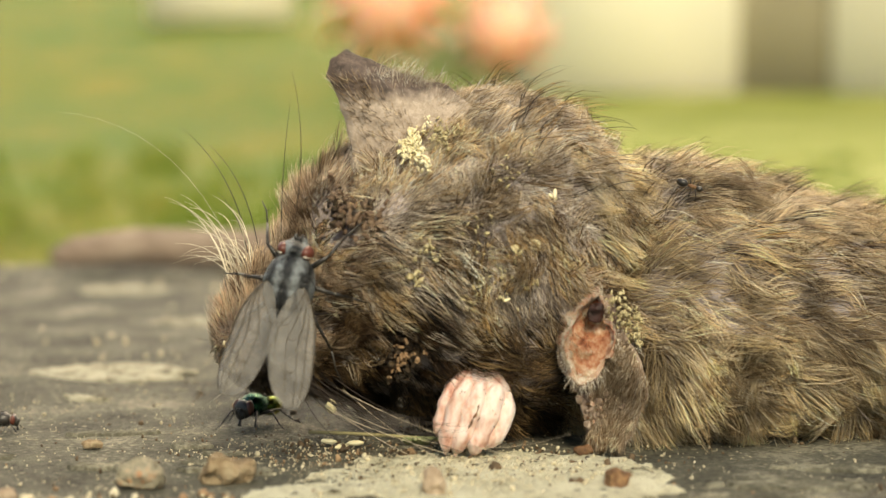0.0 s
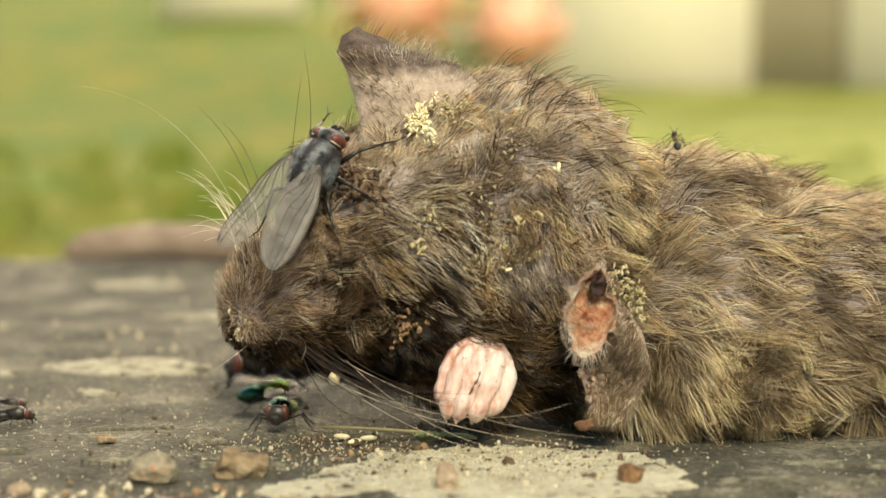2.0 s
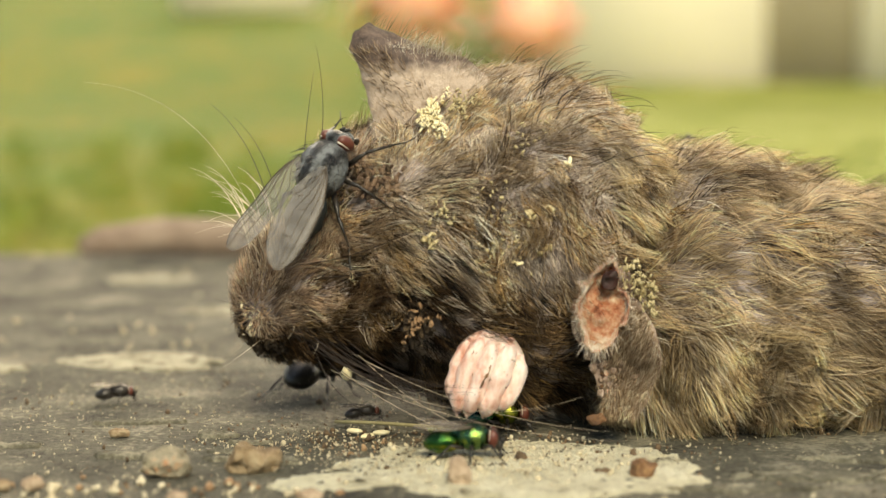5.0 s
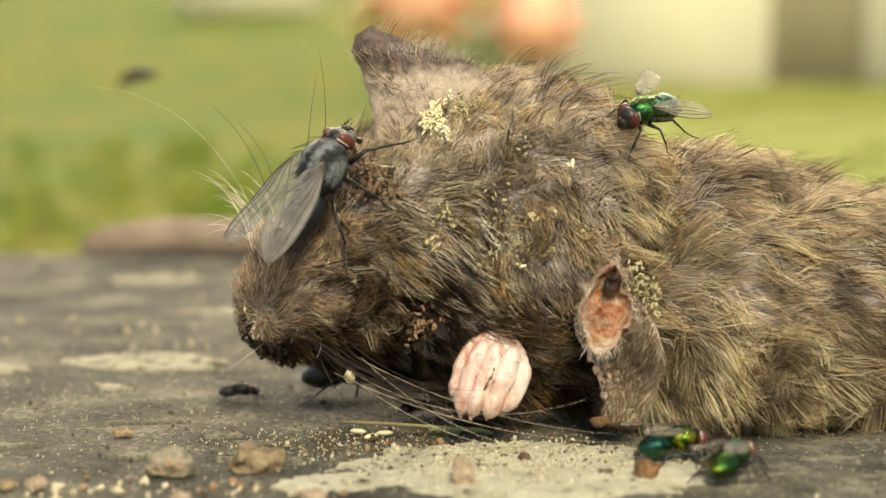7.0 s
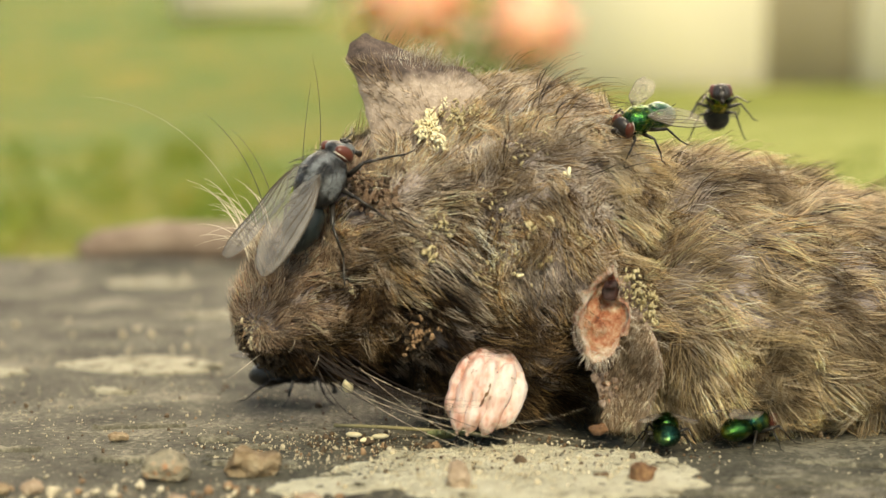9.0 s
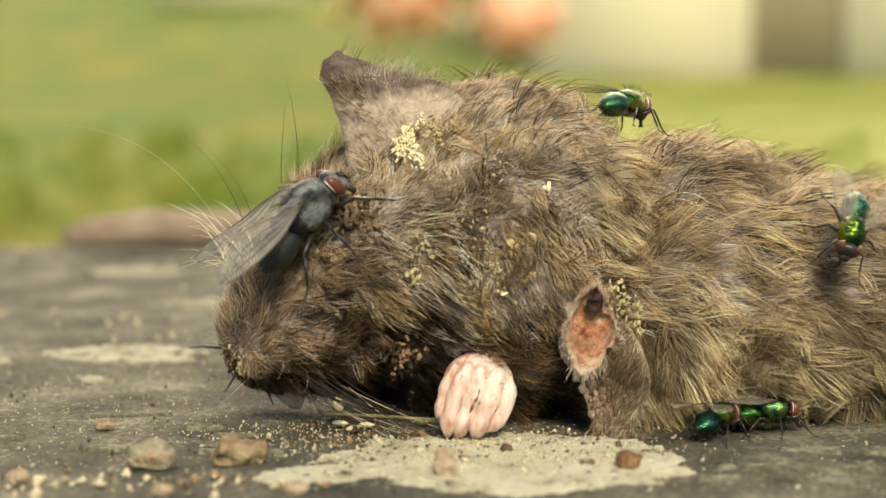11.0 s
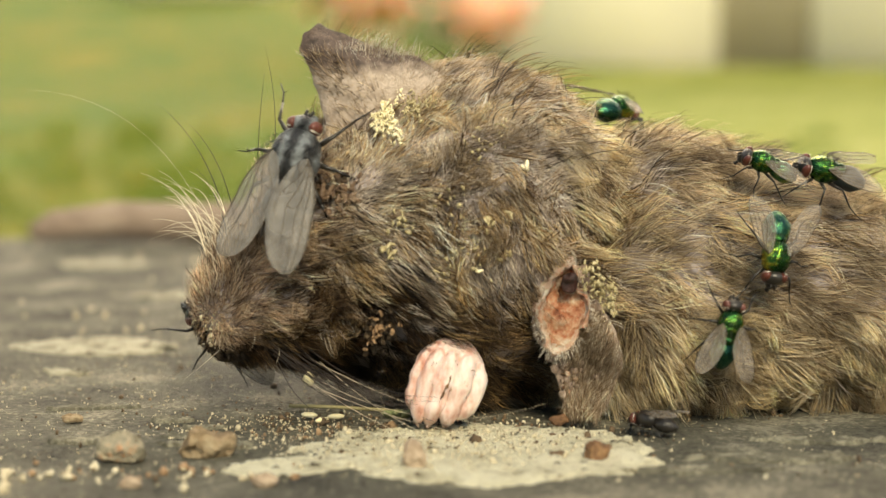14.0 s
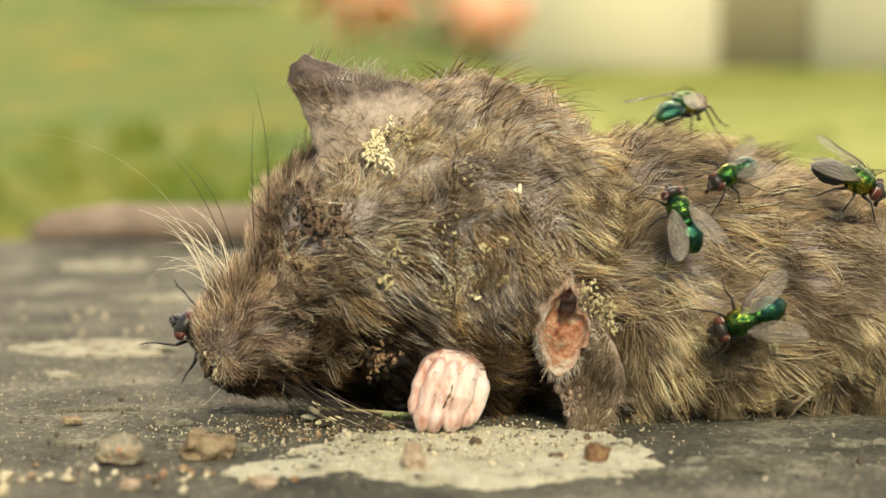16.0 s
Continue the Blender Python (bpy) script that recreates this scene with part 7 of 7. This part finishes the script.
    # small fly
    walk(small_fly, [
        (0, pose(-0.03004, 0.00373, 0.00101, 0.0, -0.0, 0.0)), (1, pose(-0.03028, 0.00391, 0.00101, 0.0, -0.0, 0.0)),
        (1.5, pose(-0.02983, 0.00319, 0.00101, 0.0, -0.0, 0.0)), (2, pose(-0.03001, 0.00398, 0.00101, -0.0, -0.0, -5.0)),
        (2.5, pose(-0.03048, 0.00381, 0.00101, 0.0, -0.0, 0.0)), (3.5, pose(-0.03069, 0.00381, 0.00101, 0.0, -0.0, 0.0)),
        (4, pose(-0.03012, 0.00427, 0.00101, 0.0, -0.0, 8.0)), (4.2, pose(-0.02929, 0.00603, 0.00101, 0.0, -0.0, 10.0)),
        (6.3, pose(-0.01797, 0.01241, 0.00101, 0.0, -0.0, 5.0)), (6.8, pose(-0.01668, 0.01261, 0.00101, 0.0, -0.0, 0.0)),
        (7, pose(-0.01565, 0.01176, 0.00101, -0.0, -0.0, -5.0)), (7.2, pose(-0.01282, 0.01274, 0.00101, -0.0, -0.0, -5.0)),
        (7.6, pose(-0.01081, 0.01229, 0.00101, 0.0, -0.0, 0.0)), (8, pose(-0.00848, 0.01274, 0.00101, 0.0, -0.0, 5.0)),
        (8.8, pose(-0.00399, 0.01495, 0.00101, 0.0, -0.0, 5.0)), (16, pose(0.00056, 0.00786, 0.00101, 0.0, -0.0, 5.0)),
    ])
    # runner fly
    walk(runner_fly, [
        (0, pose(-0.04067, 0.01091, 0.00086, 0.0, -0.0, 0.0)), (1.8, pose(-0.03498, 0.00914, 0.00086, 0.0, -0.0, 0.0)),
        (2.2, pose(-0.02675, 0.00801, 0.00086, 0.0, -0.0, 0.0)), (2.4, pose(-0.02231, 0.00555, 0.00086, 0.0, -0.0, 0.0)),
        (2.8, pose(-0.01680, 0.00548, 0.00086, 0.0, -0.0, 0.0)), (3, pose(-0.01327, 0.00480, 0.00086, -0.0, -0.0, -5.0)),
        (3.5, pose(-0.00870, 0.00098, 0.00086, -0.0, -0.0, -5.0)), (4.2, pose(-0.00701, 0.00163, 0.00086, 0.0, -0.0, 10.0)),
        (6.3, pose(-0.00264, 0.00576, 0.00086, 0.0, -0.0, 20.0)), (16, pose(0.00174, 0.00101, 0.00086, 0.0, -0.0, 20.0)),
    ])
    # late fly
    walk(late_fly, [
        (0, pose(0.03961, -0.00967, 0.00115, 0.0, -0.0, 180.0)), (12.8, pose(0.03599, -0.01761, 0.00115, 0.0, -0.0, -170.0)),
        (13.1, pose(0.02491, -0.01603, 0.00115, 0.0, -0.0, 165.0)), (13.5, pose(0.02488, -0.01510, 0.00115, 0.0, -0.0, 170.0)),
        (13.6, pose(0.02348, -0.01205, 0.00115, 0.0, -0.0, 175.0)), (13.7, pose(0.02012, -0.01160, 0.00115, 0.0, -0.0, 170.0)),
        (13.9, pose(0.01721, -0.00811, 0.00115, 0.0, -0.0, 150.0)), (14, pose(0.01695, -0.00753, 0.00115, 0.0, -0.0, 145.0)),
        (14.5, pose(0.01695, -0.00673, 0.00115, 0.0, -0.0, 145.0)), (14.7, pose(0.01651, -0.00611, 0.00115, 0.0, -0.0, 150.0)),
        (15, pose(0.01549, -0.00348, 0.00115, 0.0, -0.0, 150.0)), (16, pose(0.01506, -0.00148, 0.00115, 0.0, -0.0, 150.0)),
    ])
    # flying fly
    walk(flying_fly, [
        (0, pose(0.16288, 0.14000, 0.05744, 0.0, -0.0, 180.0)), (6.2, pose(0.13117, 0.14000, 0.04692, 0.0, -0.0, 180.0)),
        (6.5, pose(0.07948, 0.14000, 0.03577, 0.0, -0.0, 180.0)), (6.6, pose(0.05940, 0.14000, 0.03338, 0.0, -0.0, 180.0)),
        (6.8, pose(0.00660, 0.14000, 0.03671, 0.0, -0.0, 174.3)), (7, pose(-0.04778, 0.14000, 0.02684, -0.0, 18.3, -173.7)),
        (7.2, pose(-0.07166, 0.14000, 0.02882, 0.0, -0.0, 180.0)), (7.6, pose(-0.14635, 0.14000, 0.02988, 0.0, -0.0, 143.1)),
        (9.5, pose(-0.17132, 0.14000, 0.01693, 0.0, -0.0, 90.0)), (12, pose(-0.14006, 0.14000, 0.01149, 0.0, -0.0, 36.9)),
        (12.8, pose(-0.05622, 0.14000, 0.01092, 0.0, -0.0, 0.0)), (12.9, pose(-0.04054, 0.14000, 0.01031, 0.0, -0.0, 0.0)),
        (13.1, pose(-0.00561, 0.08000, 0.00976, 0.0, 5.6, 11.3)), (13.6, pose(0.02397, 0.11600, 0.00113, 0.0, 5.6, 11.3)),
        (16, pose(0.02425, 0.11600, 0.00146, 0.0, 5.6, 11.3)),
    ])
    # ant
    walk(ant, [
        (0, pose(0.01967, 0.00124, 0.01809, 43.2, 19.4, -14.6)), (0.5, pose(0.01931, 0.00112, 0.01801, 46.3, 9.9, -6.6)),
        (1, pose(0.01891, 0.00165, 0.01844, 40.9, -18.8, 21.0)), (1.5, pose(0.01908, 0.00291, 0.01924, 12.9, -41.6, 71.1)),
        (2, pose(0.01884, 0.00901, 0.02077, -1.1, -44.8, 95.0)), (2.6, pose(0.01951, 0.01600, 0.02199, -11.9, -48.1, 111.8)),
        (3.4, pose(0.02020, 0.02400, 0.02071, 0.0, 5.7, 90.0)), (16, pose(0.02395, 0.02600, 0.01890, 0.0, 5.7, 90.0)),
    ])


motions()
